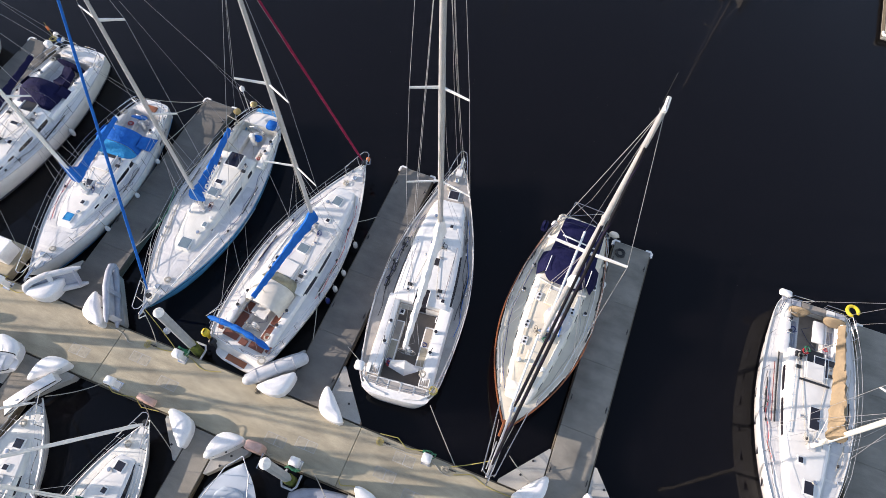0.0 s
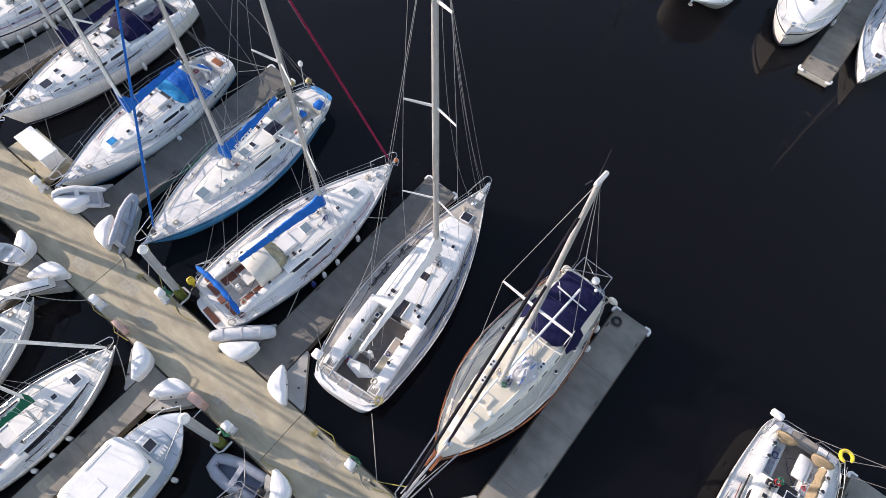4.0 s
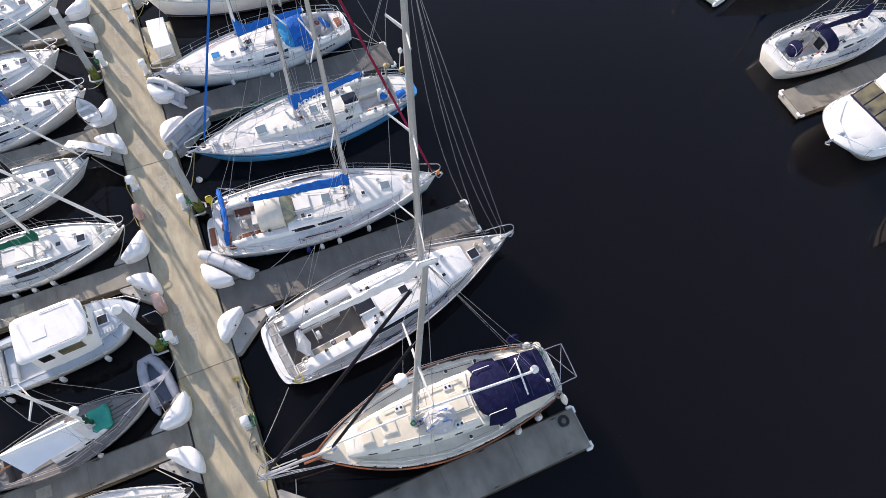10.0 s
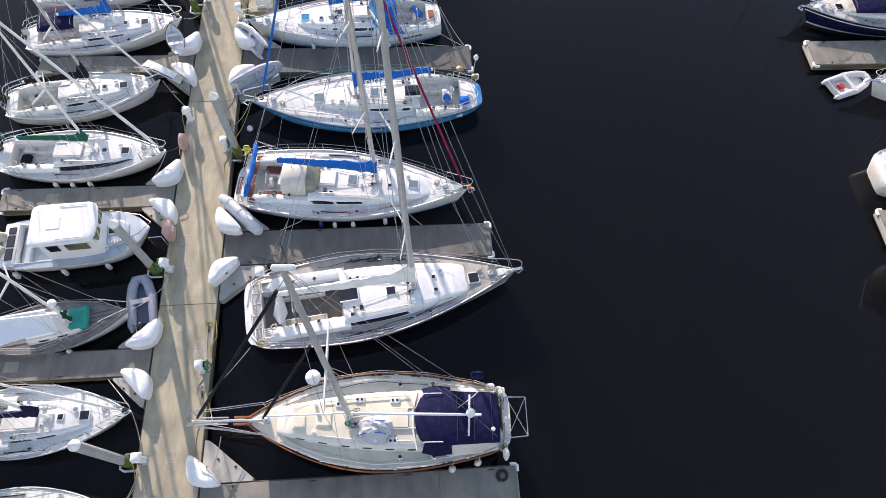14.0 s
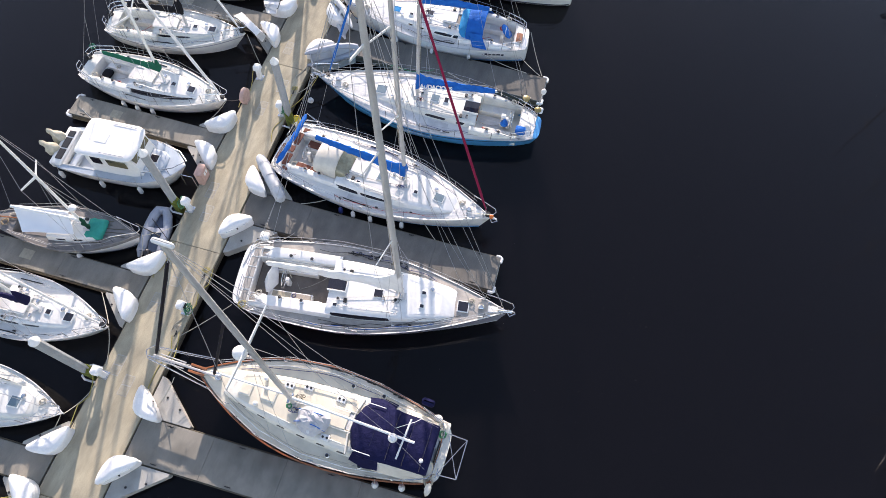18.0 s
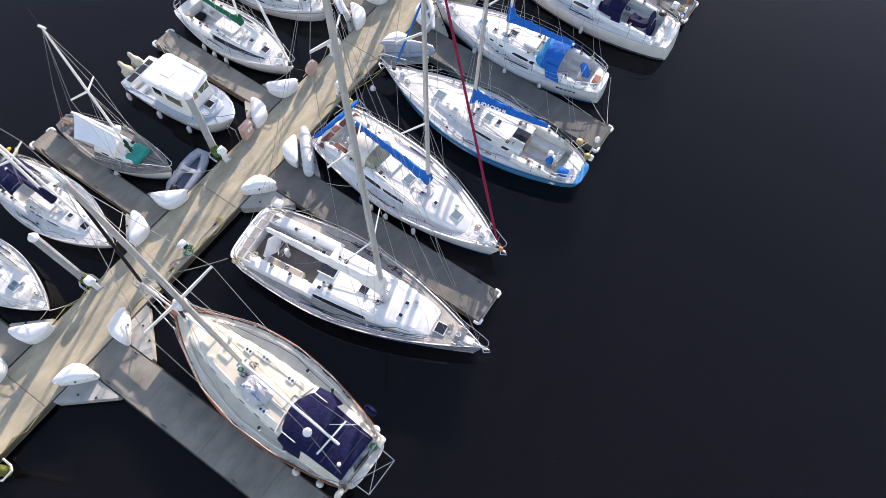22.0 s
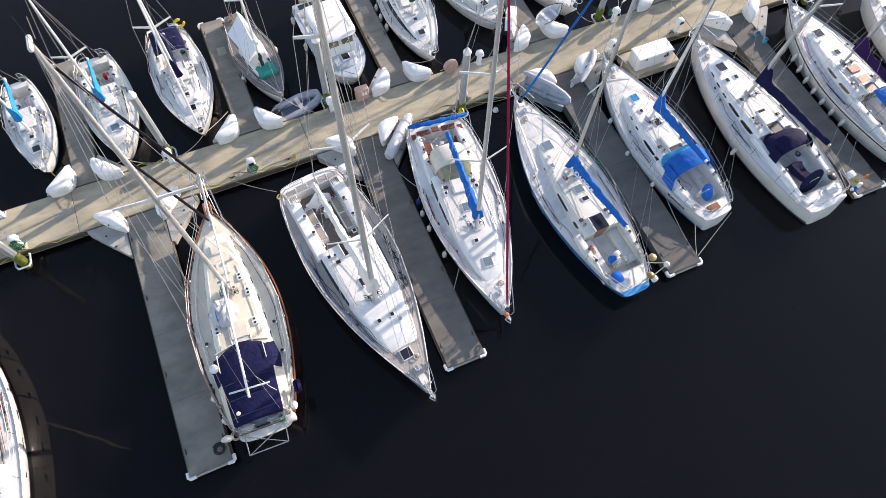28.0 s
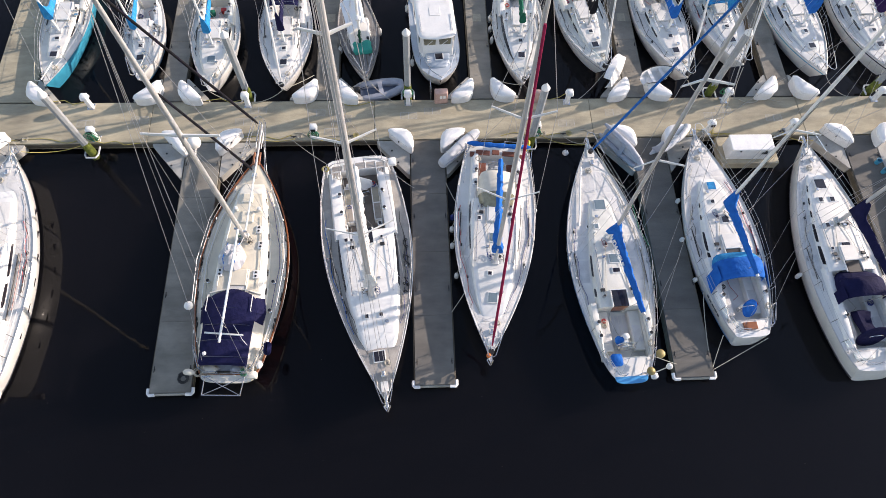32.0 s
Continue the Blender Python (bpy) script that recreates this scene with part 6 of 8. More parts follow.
    for sg in (1, -1):
        for k in range(8):
            x = 1.6 + 1.0 * k
            part("rail_block", boxed(x - 0.08, x + 0.08, sg * (f.half(x) - 0.1) - 0.03, sg * (f.half(x) - 0.1) + 0.03, f.sheer(x) + 0.0, f.sheer(x) + 0.1), BLACK if k % 3 else STEEL, root)
        part("genoa_sheet", bar([(x, sg * (g.half(x) - 0.35 - 0.05 * math.sin(2 * x)), g.sheer(x) + 0.06) for x in (3.2, 4.2, 5.2, 6.2, 7.2, 8.2, 9.2)], 0.014, 4), ROPE if sg > 0 else BLUEVINYL, root)
    cleats(root, g, (1.0, 5.0, 9.2))
    part("spinnaker_pole", bar([(6.6, -0.15, c.top(6.6) + 0.5), (10.2, -0.1, g.sheer(10.2) + 0.45)], 0.045, 8), WHITESPAR, root)
    return root, f


cutter((-8.22, 0.45), 87.6)


# ---- small grey ketch, pilothouse boat and motor yachts ----
def gaffer(at, heading, L, B):
    f = Form(L, B, stern=0.35, wide=0.48, full=1.9, free=0.8, bow=1.25, aft=0.95, rake=0.5, trans=0.0)
    root = thing("sailboat", pose(at[0], at[1], 0, 0, 0, heading), "grey wooden double-ended sailboat under a white tarpaulin", "sailboat", "boats along the far fingers")
    h = hull(f, root, GEL, boot=DARKHULL)
    part("bulwark", band(f, 0.82, 0.99, 0.02), OLDPLANK, h)
    deck(f, root, OLDPLANK, (0.9, 2.7, 0.55))
    cockpit(f, root, 0.9, 2.7, 0.55, OLDPLANK, floor=OLDPLANK)
    toe_rail(f, root, OLDPLANK, 0.035)
    # deck planks
    for k in range(-4, 5):
        part("deck_plank", bar([(x, k * 0.2, f.sheer(x) + 0.035) for x in (L * 0.66, L * 0.78, L * 0.9) if f.half(x) > abs(k) * 0.2 + 0.1] or [(L * 0.66, k * 0.2, f.sheer(L * 0.66) + 0.03), (L * 0.68, k * 0.2, f.sheer(L * 0.68) + 0.03)], 0.018, 4), WALER, root)
    c = Roof(f, 2.7, 5.0, 0.72, 0.36, nose=0.7, front=0.8)
    co = c.build(root, GEL, GELDECK)
    c.window(co, 3.2, 3.6, 0.4, 0.75)
    c.window(co, 4.0, 4.4, 0.4, 0.75)
    rig(f, root, 4.55, c.top(4.55), 9.5, mast_m=WHITESPAR, spreaders=(0.55,), span=0.75, boom=3.2, boom_z=0.8, swing=0.06, r=0.065)
    part("mast_dome", lathe([(0.04, 0), (0.17, 0.04), (0.18, 0.14), (0.08, 0.22)], 12, (4.75, 0.0, 3.1)), PLASTIC, root)
    # tarpaulin hung over the boom, one side stretched down to the rail
    zt = c.top(4.5)
    ridge = [Vector((1.3 + 2.6 * u, 0.22 + 0.04 * u, zt + 0.86 + 0.05 * math.sin(3 * u))) for u in (0, 0.2, 0.4, 0.6, 0.8, 1)]
    low = [Vector((1.95 + 2.3 * u, -0.84 + 0.26 * u, zt + 0.42 + 0.06 * math.sin(5 * u))) for u in (0, 0.2, 0.4, 0.6, 0.8, 1)]
    bm = bmesh.new()
    rings = []
    for a, b in zip(ridge, low):
        n = 6
        rings.append([a + Vector((0, 0.16, -0.2)), a + Vector((0, 0.07, -0.02))] + [a.lerp(b, k / n) - Vector((0, 0, 0.07 * math.sin(math.pi * k / n))) for k in range(n + 1)])
    loft(bm, rings, closed=False, caps=False)
    bmesh.ops.recalc_face_normals(bm, faces=bm.faces[:])
    bmesh.ops.solidify(bm, geom=bm.faces[:], thickness=0.02)
    part("tarpaulin", bm, SHEET, root, "white tarpaulin tent over the boom")
    for a, b in ((low[0], (1.7, -f.half(1.7) + 0.05, f.sheer(1.7) + 0.1)), (low[-1], (4.6, -f.half(4.6) + 0.05, f.sheer(4.6) + 0.1)), (ridge[0], (0.3, 0.1, f.sheer(0.3) + 0.3))):
        part("tarpaulin_cord", bar([a, b], 0.012, 4), ROPE, root)
    bm = bmesh.new()
    random.seed(77)
    rings = []
    for q, k in ((0.0, 0.94), (0.12, 1.0), (0.22, 0.96), (0.3, 0.8), (0.33, 0.4)):
        rings.append([(4.86 + 0.44 * k * cx * random.uniform(0.93, 1.06), 0.06 + 0.54 * k * cy * random.uniform(0.93, 1.06), f.sheer(5.0) + 0.02 + q + random.uniform(-0.025, 0.025)) for cx, cy in ((1, 0), (1, 0.5), (0.9, 0.95), (0.4, 1), (-0.1, 0.92), (-0.6, 1.02), (-1, 0.9), (-1, 0.3), (-0.92, -0.2), (-1, -0.8), (-0.6, -1), (0, -0.93), (0.5, -1), (0.95, -0.9), (1, -0.5))])
    loft(bm, rings)
    part("canvas_cover", bm, TEALCANVAS, root, "teal canvas bundle lashed on the foredeck")
    random.seed(78)
    part("sail_wrap", bar([(4.6 + random.uniform(-0.03, 0.03), random.uniform(-0.03, 0.03), zt + 0.04 + 0.16 * k) for k in range(7)], [0.07, 0.11, 0.08, 0.12, 0.09, 0.08, 0.04], 8), DKGREEN, root, "dark green canvas bundle at the mast")
    part("winch_base", boxed(4.25, 4.4, 0.38, 0.52, zt - 0.1, zt + 0.06), BLACK, root)
    rope_coil(root, 0.7, 0.25, f.sheer(0.7) + 0.06, 0.22, ROPE)
    rope_coil(root, 0.45, -0.15, f.sheer(0.5) + 0.06, 0.2, TANCANVAS)
    rails(f, root, 1.0, L - 1.6, pushpit=False, h=0.5)
    part("tiller", bar([(0.15, 0, f.sheer(0.1) + 0.25), (1.6, 0.05, f.sheer(1) + 0.35)], [0.04, 0.025], 6), TEAK, root)
    fender(root, f, L * 0.45, 1)
    fender(root, f, L * 0.6, -1)
    return root


gaffer((-3.43, 23.9), math.degrees(math.atan2(16.75 - 23.7, -2.4 + 3.4)), 7.05, 2.35)
PALEBLUE = mat("pale_blue_paint", (0.42, 0.48, 0.54), 0.4, var=0.12, scale=1.5)


KHAKI = mat("khaki_canvas", (0.58, 0.53, 0.41), 0.85, var=0.2, scale=4, bump=0.4, bump_scale=12, gloss=0.12)


def pilot(at, heading):
    L, B = 6.75, 2.75
    f = Form(L, B, stern=0.92, wide=0.4, full=4.2, free=0.95, bow=1.4, aft=0.9, rake=0.8, trans=0.0)
    root = thing("motorboat", pose(at[0], at[1], 0, 0, 0, heading), "white pilothouse motorboat with two covered outboards", "motorboat", "boats along the far fingers")
    hull(f, root, GEL, boot=DARKHULL)
    deck(f, root, PALEBLUE, (0.55, 2.2, 1.02))
    cockpit(f, root, 0.55, 2.2, 1.02, GEL, depth=0.6, seats=False, floor=PALEBLUE)
    bm = bmesh.new()
    rings = []
    z0, zt = f.sheer(3) - 0.02, f.sheer(3) + 1.45
    for x, w, z in ((2.2, 1.0, zt), (3.2, 1.02, zt), (4.3, 1.0, zt), (4.52, 0.96, zt - 0.06), (4.76, 0.9, z0 + 0.55), (4.8, 0.86, z0)):
        rings.append([(x, w, z0), (x, w * 0.97, z0 + (z - z0) * 0.5), (x, w * 0.9, z), (x, 0, z + 0.03), (x, -w * 0.9, z), (x, -w * 0.97, z0 + (z - z0) * 0.5), (x, -w, z0)])
    loft(bm, rings)
    cab = part("wheelhouse", bm, GEL, root)
    bm = bmesh.new()
    prism(bm, [(1.82, -0.85), (1.9, -1.02), (2.1, -1.1), (4.3, -1.08), (4.6, -0.98), (4.74, -0.75), (4.82, 0), (4.74, 0.75), (4.6, 0.98), (4.3, 1.08), (2.1, 1.1), (1.9, 1.02), (1.82, 0.85)], zt + 0.0, zt + 0.08, 0.03, dome=0.07)
    rf = part("hardtop", bm, GEL, cab)
    for sg in (1, -1):
        for a, b in ((2.5, 3.0), (3.3, 4.3)):
            y0, y1 = sorted((sg * 0.955, sg * 1.0))
            part("side_window", boxed(a, b, y0, y1, z0 + 0.75, z0 + 1.25, bev=0.02), SALOON if a > 3 else GLASS, cab)
        bm = bmesh.new()
        tube(bm, [(4.75, sg * 1.05, f.sheer(4.75)), (4.9, sg * 1.0, f.sheer(5) + 0.5), (6.4, sg * 0.5, f.sheer(6.4) + 0.5), (6.95, 0, f.sheer(7) + 0.5)], 0.02, 6)
        for x in (5.4, 6.1):
            tube(bm, [(x, sg * (f.half(x) - 0.1), f.sheer(x)), (x, sg * (f.half(x) - 0.12), f.sheer(x) + 0.5)], 0.016, 5)
        part("bow_rail", bm, STEEL, root)
    # two narrow screen panes under the roof's front edge, each with its wiper
    for y, w in ((-0.42, 0.34), (0.42, 0.34)):
        bm = bmesh.new()
        xa, xb, za, zb = 4.575, 4.69, zt - 0.14, zt - 0.46
        loft(bm, [[(xa, y - w, za), (xa, y + w, za), (xa + 0.03, y + w, za), (xa + 0.03, y - w, za)], [(xb, y - w * 0.9, zb), (xb, y + w * 0.9, zb), (xb + 0.03, y + w * 0.9, zb), (xb + 0.03, y - w * 0.9, zb)]])
        pn = part("windscreen_pane", bm, SALOON, cab)
        part("wiper", bar([(xb + 0.05, y - 0.2, zb - 0.02), (xa + 0.07, y + 0.16, za - 0.1)], 0.014, 4), PLASTIC, pn)
    bm = bmesh.new()
    prism(bm, [(4.7, -0.7), (5.45, -0.62), (5.7, -0.4), (5.76, 0), (5.7, 0.4), (5.45, 0.62), (4.7, 0.7)], z0, f.sheer(5.2) + 0.2, 0.05, dome=0.04)
    trunk = part("fore_cabin", bm, PALEBLUE, root)
    hatch(root, 5.08, 0.06, f.sheer(5.2) + 0.25, 0.5, 0.5, GLASS)
    for k in range(5):
        part("step_tread", boxed(4.86 + 0.13 * k, 4.92 + 0.13 * k, -0.62, -0.3, f.sheer(5.2) + 0.21, f.sheer(5.2) + 0.235, bev=0.005), GEL, trunk)
    part("roof_hatch", boxed(2.6, 3.2, -0.3, 0.3, zt + 0.13, zt + 0.17, bev=0.015), GEL, rf)
    for sg in (1, -1):
        part("roof_rail", bar([(3.1, sg * 0.86, zt + 0.1), (3.12, sg * 0.86, zt + 0.18), (4.3, sg * 0.86, zt + 0.18), (4.32, sg * 0.86, zt + 0.1)], 0.014, 5), STEEL, rf)
    part("rear_bench", boxed(-0.12, 0.5, -1.15, 1.15, f.sheer(0) - 0.3, f.sheer(0) + 0.14, bev=0.05), GEL, root)
    for y, w in ((-0.86, 0.62), (-0.16, 0.62), (0.54, 0.36)):
        part("bench_cushion", boxed(0.08, 0.42, y, y + w, f.sheer(0) + 0.12, f.sheer(0) + 0.18, bev=0.03), BLACK, root)
    part("cockpit_step", boxed(0.62, 1.0, -0.95, 0.95, f.sheer(0) - 0.5, f.sheer(0) - 0.25, bev=0.03), PALEBLUE, root)
    random.seed(41)
    for y in (-0.32, 0.42):
        bm = bmesh.new()
        rings = []
        for k, w, l, sh in ((0.0, 0.2, 0.24, 0.05), (0.08, 0.26, 0.32, 0.03), (0.25, 0.27, 0.33, -0.02), (0.4, 0.25, 0.29, -0.08), (0.5, 0.17, 0.19, -0.16), (0.56, 0.1, 0.12, -0.3), (0.66, 0.1, 0.12, -0.42), (0.72, 0.05, 0.06, -0.5)):
            rings.append([(-0.28 + sh + l * cx * random.uniform(0.88, 1.08), y + w * cy * random.uniform(0.86, 1.1), 0.72 + k + 0.12 * cx) for cx, cy in ((1, 0.5), (0.6, 1), (0, 0.94), (-0.6, 1), (-1, 0.5), (-1, -0.5), (-0.6, -1), (0, -0.94), (0.6, -1), (1, -0.5))])
        loft(bm, rings)
        ob = part("outboard_cowl", bm, KHAKI, root, "beige canvas-covered outboard engine")
        part("outboard_leg", boxed(-0.55, -0.35, y - 0.07, y + 0.07, -0.2, 0.75), BLACK, ob)
    part("antenna", bar([(2.2, 0.75, zt + 0.1), (2.0, 0.78, zt + 1.1)], 0.01, 4), PLASTIC, rf)
    fender(root, f, 2.6, -1)
    fender(root, f, 4.6, -1)
    fender(root, f, 0.4, -1)
    return root


pilot((1.22, 23.2), -86.0)


def motor_yacht(at, heading, L, B, label, solar=True, full=3.4, blunt=False):
    f = Form(L, B, stern=0.92, wide=0.45, full=full, free=1.35, bow=1.6 if blunt else 1.9, aft=1.1, rake=2.2 if blunt else 1.2, trans=0.0)
    root = thing("motor_yacht", pose(at[0], at[1], 0, 0, 0, heading), label, "motorboat", "boats across the fairway")
    hull(f, root, GEL, boot=None if blunt else DARKHULL, cove=None if blunt else NAVYHULL)
    deck(f, root, GELDECK, (0.5, L * 0.28, B * 0.38))
    cockpit(f, root, 0.5, L * 0.28, B * 0.38, GEL, floor=TEAKGREY, seats=False)
    z0 = f.sheer(L * 0.5) - 0.05
    k_ = 0.06 if blunt else -0.09
    zt = z0 + 1.55
    xs = [(L * 0.26, 0.40, zt), (L * 0.4, 0.41, zt), (L * (0.60 + k_), 0.41, zt), (L * (0.70 + k_), 0.45 if blunt else 0.36, z0 + 0.75), (L * (0.90 + k_ * 0.3), 0.18, z0 + 0.55), (L * (0.93 + k_ * 0.3), 0.12, z0 + 0.2)]
    bm = bmesh.new()
    rings = []
    for x, w, z in xs:
        w *= B
        rings.append([(x, w, z0), (x, w * 0.96, z0 + (z - z0) * 0.55), (x, w * 0.86, z - 0.05), (x, w * 0.4, z + 0.05), (x, -w * 0.4, z + 0.05), (x, -w * 0.86, z - 0.05), (x, -w * 0.96, z0 + (z - z0) * 0.55), (x, -w, z0)])
    loft(bm, rings)
    cab = part("superstructure", bm, GEL, root)
    bm = bmesh.new()
    w = 0.42 * B
    prism(bm, [(L * 0.22, -w), (L * (0.55 + k_), -w), (L * (0.62 + k_), -w * 0.9), (L * (0.64 + k_), 0), (L * (0.62 + k_), w * 0.9), (L * (0.55 + k_), w), (L * 0.22, w)], zt + 0.03, zt + 0.16, 0.05, dome=0.05)
    roof = part("hardtop", bm, GEL, cab)
    n = 4
    for k in range(n):
        hw = 0.40 if blunt else 0.33
        y0, y1 = -hw * B + 2 * hw * B * k / n + 0.04, -hw * B + 2 * hw * B * (k + 1) / n - 0.04
        bm = bmesh.new()
        a, b = (L * (0.615 + k_), zt - 0.08), (L * (0.70 + k_), z0 + 0.82)
        loft(bm, [[(a[0], y0, a[1]), (a[0], y1, a[1]), (a[0] + 0.05, y1, a[1] + 0.03), (a[0] + 0.05, y0, a[1] + 0.03)], [(b[0] + 0.02, y0, b[1]), (b[0] + 0.02, y1, b[1]), (b[0] + 0.07, y1, b[1] + 0.03), (b[0] + 0.07, y0, b[1] + 0.03)]])
        part("windscreen_pane", bm, SALOON if solar else GLASS, cab)
    for sg in (1, -1):
        y0, y1 = sorted((sg * 0.385 * B, sg * (0.40 * B + 0.02)))
        for a, b in ((0.3, 0.38), (0.4, 0.48), (0.5, 0.58)):
            part("side_window", boxed(L * a, L * b, y0, y1, z0 + 0.75, zt - 0.2, bev=0.02), GLASS, cab)
        bm = bmesh.new()
        tube(bm, [(L * 0.55, sg * (f.half(L * 0.55) - 0.08), f.sheer(L * 0.55) + 0.6), (L * 0.75, sg * (f.half(L * 0.75) - 0.08), f.sheer(L * 0.75) + 0.62), (L * 0.92, sg * (f.half(L * 0.92) - 0.06), f.sheer(L * 0.92) + 0.65), (L + 0.15, 0, f.sheer(L) + 0.68)], 0.02, 6)
        for q in (0.55, 0.68, 0.8, 0.92):
            tube(bm, [(L * q, sg * (f.half(L * q) - 0.08), f.sheer(L * q)), (L * q, sg * (f.half(L * q) - 0.08), f.sheer(L * q) + 0.62)], 0.016, 5)
        part("bow_rail", bm, STEEL, root)
        fender(root, f, L * 0.35, sg)
        fender(root, f, L * 0.6, sg)
    if solar:
        for y in (-1.38, -0.45, 0.48):
            part("solar_panel", boxed(L * 0.52, L * 0.605, y, y + 0.89, zt + 0.2, zt + 0.24), SOLAR, roof)
        for y in (-0.9, 0.3):
            part("deck_light", lathe([(0.09, 0.0), (0.09, 0.06), (0.03, 0.1)], 10, (L * 0.54, y, zt + 0.24)), PLASTIC, roof)
        bm = bmesh.new()
        rings = []
        for q in (0.79, 0.81, 0.84, 0.88, 0.92, 0.95, 0.97, 0.985, 0.995):
            x = L * q
            w = f.half(x) - 0.05
            e = f.sheer(x) + 0.07
            z = e + (z0 + 0.80 - e) * max(0.0, (0.995 - q) / 0.205) ** 0.8
            rings.append([(x, w * p, e + (z - e) * k) for p, k in ((1, 0), (0.94, 0.4), (0.75, 0.8), (0.4, 0.97), (0, 1.02), (-0.4, 0.97), (-0.75, 0.8), (-0.94, 0.4), (-1, 0))])
        loft(bm, rings, closed=False, caps=False)
        bmesh.ops.recalc_face_normals(bm, faces=bm.faces[:])
        bmesh.ops.solidify(bm, geom=bm.faces[:], thickness=0.03)
        part("foredeck_moulding", bm, GEL, root)
        part("screen_surround", boxed(L * (0.70 + k_), L * (0.712 + k_), -0.42 * B, 0.42 * B, z0 + 0.78, z0 + 0.86), NAVYHULL, cab)
        for k in range(5):
            y = -0.40 * B + 0.80 * B * k / 4
            part("screen_post", bar([(L * (0.613 + k_), y, zt - 0.05), (L * (0.703 + k_), y, z0 + 0.82)], 0.05, 5), NAVYHULL, cab)
    else:
        hatch(root, L * 0.70, 0.0, z0 + 0.77, 0.42, 0.46, GLASS)
    anchor(root, f)
    part("windlass", boxed(L - 0.9, L - 0.55, -0.14, 0.14, f.sheer(L) - 0.02, f.sheer(L) + 0.22, bev=0.05), STEEL, root)
    part("radar_arch", bar([(L * 0.3, 0.36 * B, zt + 0.1), (L * 0.29, 0.3 * B, zt + 0.8), (L * 0.29, -0.3 * B, zt + 0.8), (L * 0.3, -0.36 * B, zt + 0.1)], 0.06, 6), GEL, root)
    cleats(root, f, (L * 0.1, L * 0.9))
    return root


motor_yacht((-1.95, -32.35), 94, 12.0, 4.3, "white motor yacht with broad smooth foredeck and solar panels", full=10.0, blunt=True)
motor_yacht((-8.5, -32.7), 90.5, 11.3, 3.7, "cream-decked white motor cruiser with foredeck hatch", solar=False)

OPP = "boats across the fairway"
opp = []
opp.append(sloop((3.78, -21.85), -90, 10.5, 3.5, "white sloop with navy hood and covered steering wheel", form=dict(stern=0.78, wide=0.4, full=2.0, free=1.1, bow=1.35, aft=1.05, rake=0.6, trans=0.1), hood=NAVYCANVAS, cove=DARKHULL,
      windows=((0.42, 0.5, 0.3, 0.8), (0.53, 0.61, 0.3, 0.75)), hatches=((0.8, 0, 0.5, 0.5, GLASS), (0.62, 0, 0.35, 0.35, GLASS)), rigging=dict(boom=4.0, cover=NAVYCANVAS), fenders=((0.3, 1, None), (0.45, 1, None)), group=OPP))
opp.append(sloop((9.85, -33.8), 90, 10.5, 3.4, "white sloop with a dinghy tied at its bow", windows=((0.42, 0.5, 0.3, 0.8), (0.53, 0.61, 0.3, 0.75)), hatches=((0.8, 0, 0.5, 0.5, GLASS), (0.62, 0, 0.35, 0.35, GLASS)), rigging=dict(boom=4.0, cover=BLUECANVAS), group=OPP, fenders=((0.3, 1, None),)))
opp.append(sloop((16.05, -32.8), 91, 11.6, 3.7, "navy-hulled sloop under a navy winter cover", hull_m=NAVYHULL, boot=GEL, cove=GEL, hatches=((0.8, 0, 0.5, 0.5, GLASS),), rigging=dict(boom=4.4, cover=NAVYCANVAS, fat=0.35), top=(0.3, 0.8, 0.4, 1.1, NAVYCANVAS), group=OPP))
opp.append(sloop((-13.75, -33.2), 90, 11.3, 3.6, "white sloop with pale blue decks and yellow ring", deck_m=PALEBLUE, hatches=((0.8, 0, 0.5, 0.5, GLASS), (0.66, 0, 0.4, 0.4, GLASS)), windows=((0.42, 0.5, 0.3, 0.8), (0.53, 0.61, 0.3, 0.75)), rigging=dict(boom=4.2, cover=TANCANVAS), group=OPP))
opp.append(sloop((21.8, -33.4), 90, 11.6, 3.8, "white sloop with tan boom cover across the fairway", hatches=((0.8, 0, 0.5, 0.5, GLASS),), windows=((0.42, 0.5, 0.3, 0.8),), rigging=dict(boom=4.2, cover=TANCANVAS), group=OPP))
opp.append(sloop((28.0, -33.4), 90, 12.0, 3.8, "white sloop with blue boom cover across the fairway", hatches=((0.8, 0, 0.5, 0.5, GLASS),), windows=((0.42, 0.5, 0.3, 0.8),), rigging=dict(boom=4.2, cover=BLUECANVAS), group=OPP))
for k, (r_, f_, c_) in enumerate(opp):
    rounded_stern(r_, f_, NAVYHULL if k == 2 else GEL, 0.3)
    stray_lines(r_, f_, c_, 60 + k, 3)
wheel_cover(opp[0][0], 1.3, 0.0, opp[0][1].sheer(1) + 0.25, NAVYCANVAS, 0.5, 0.2, 0.2)


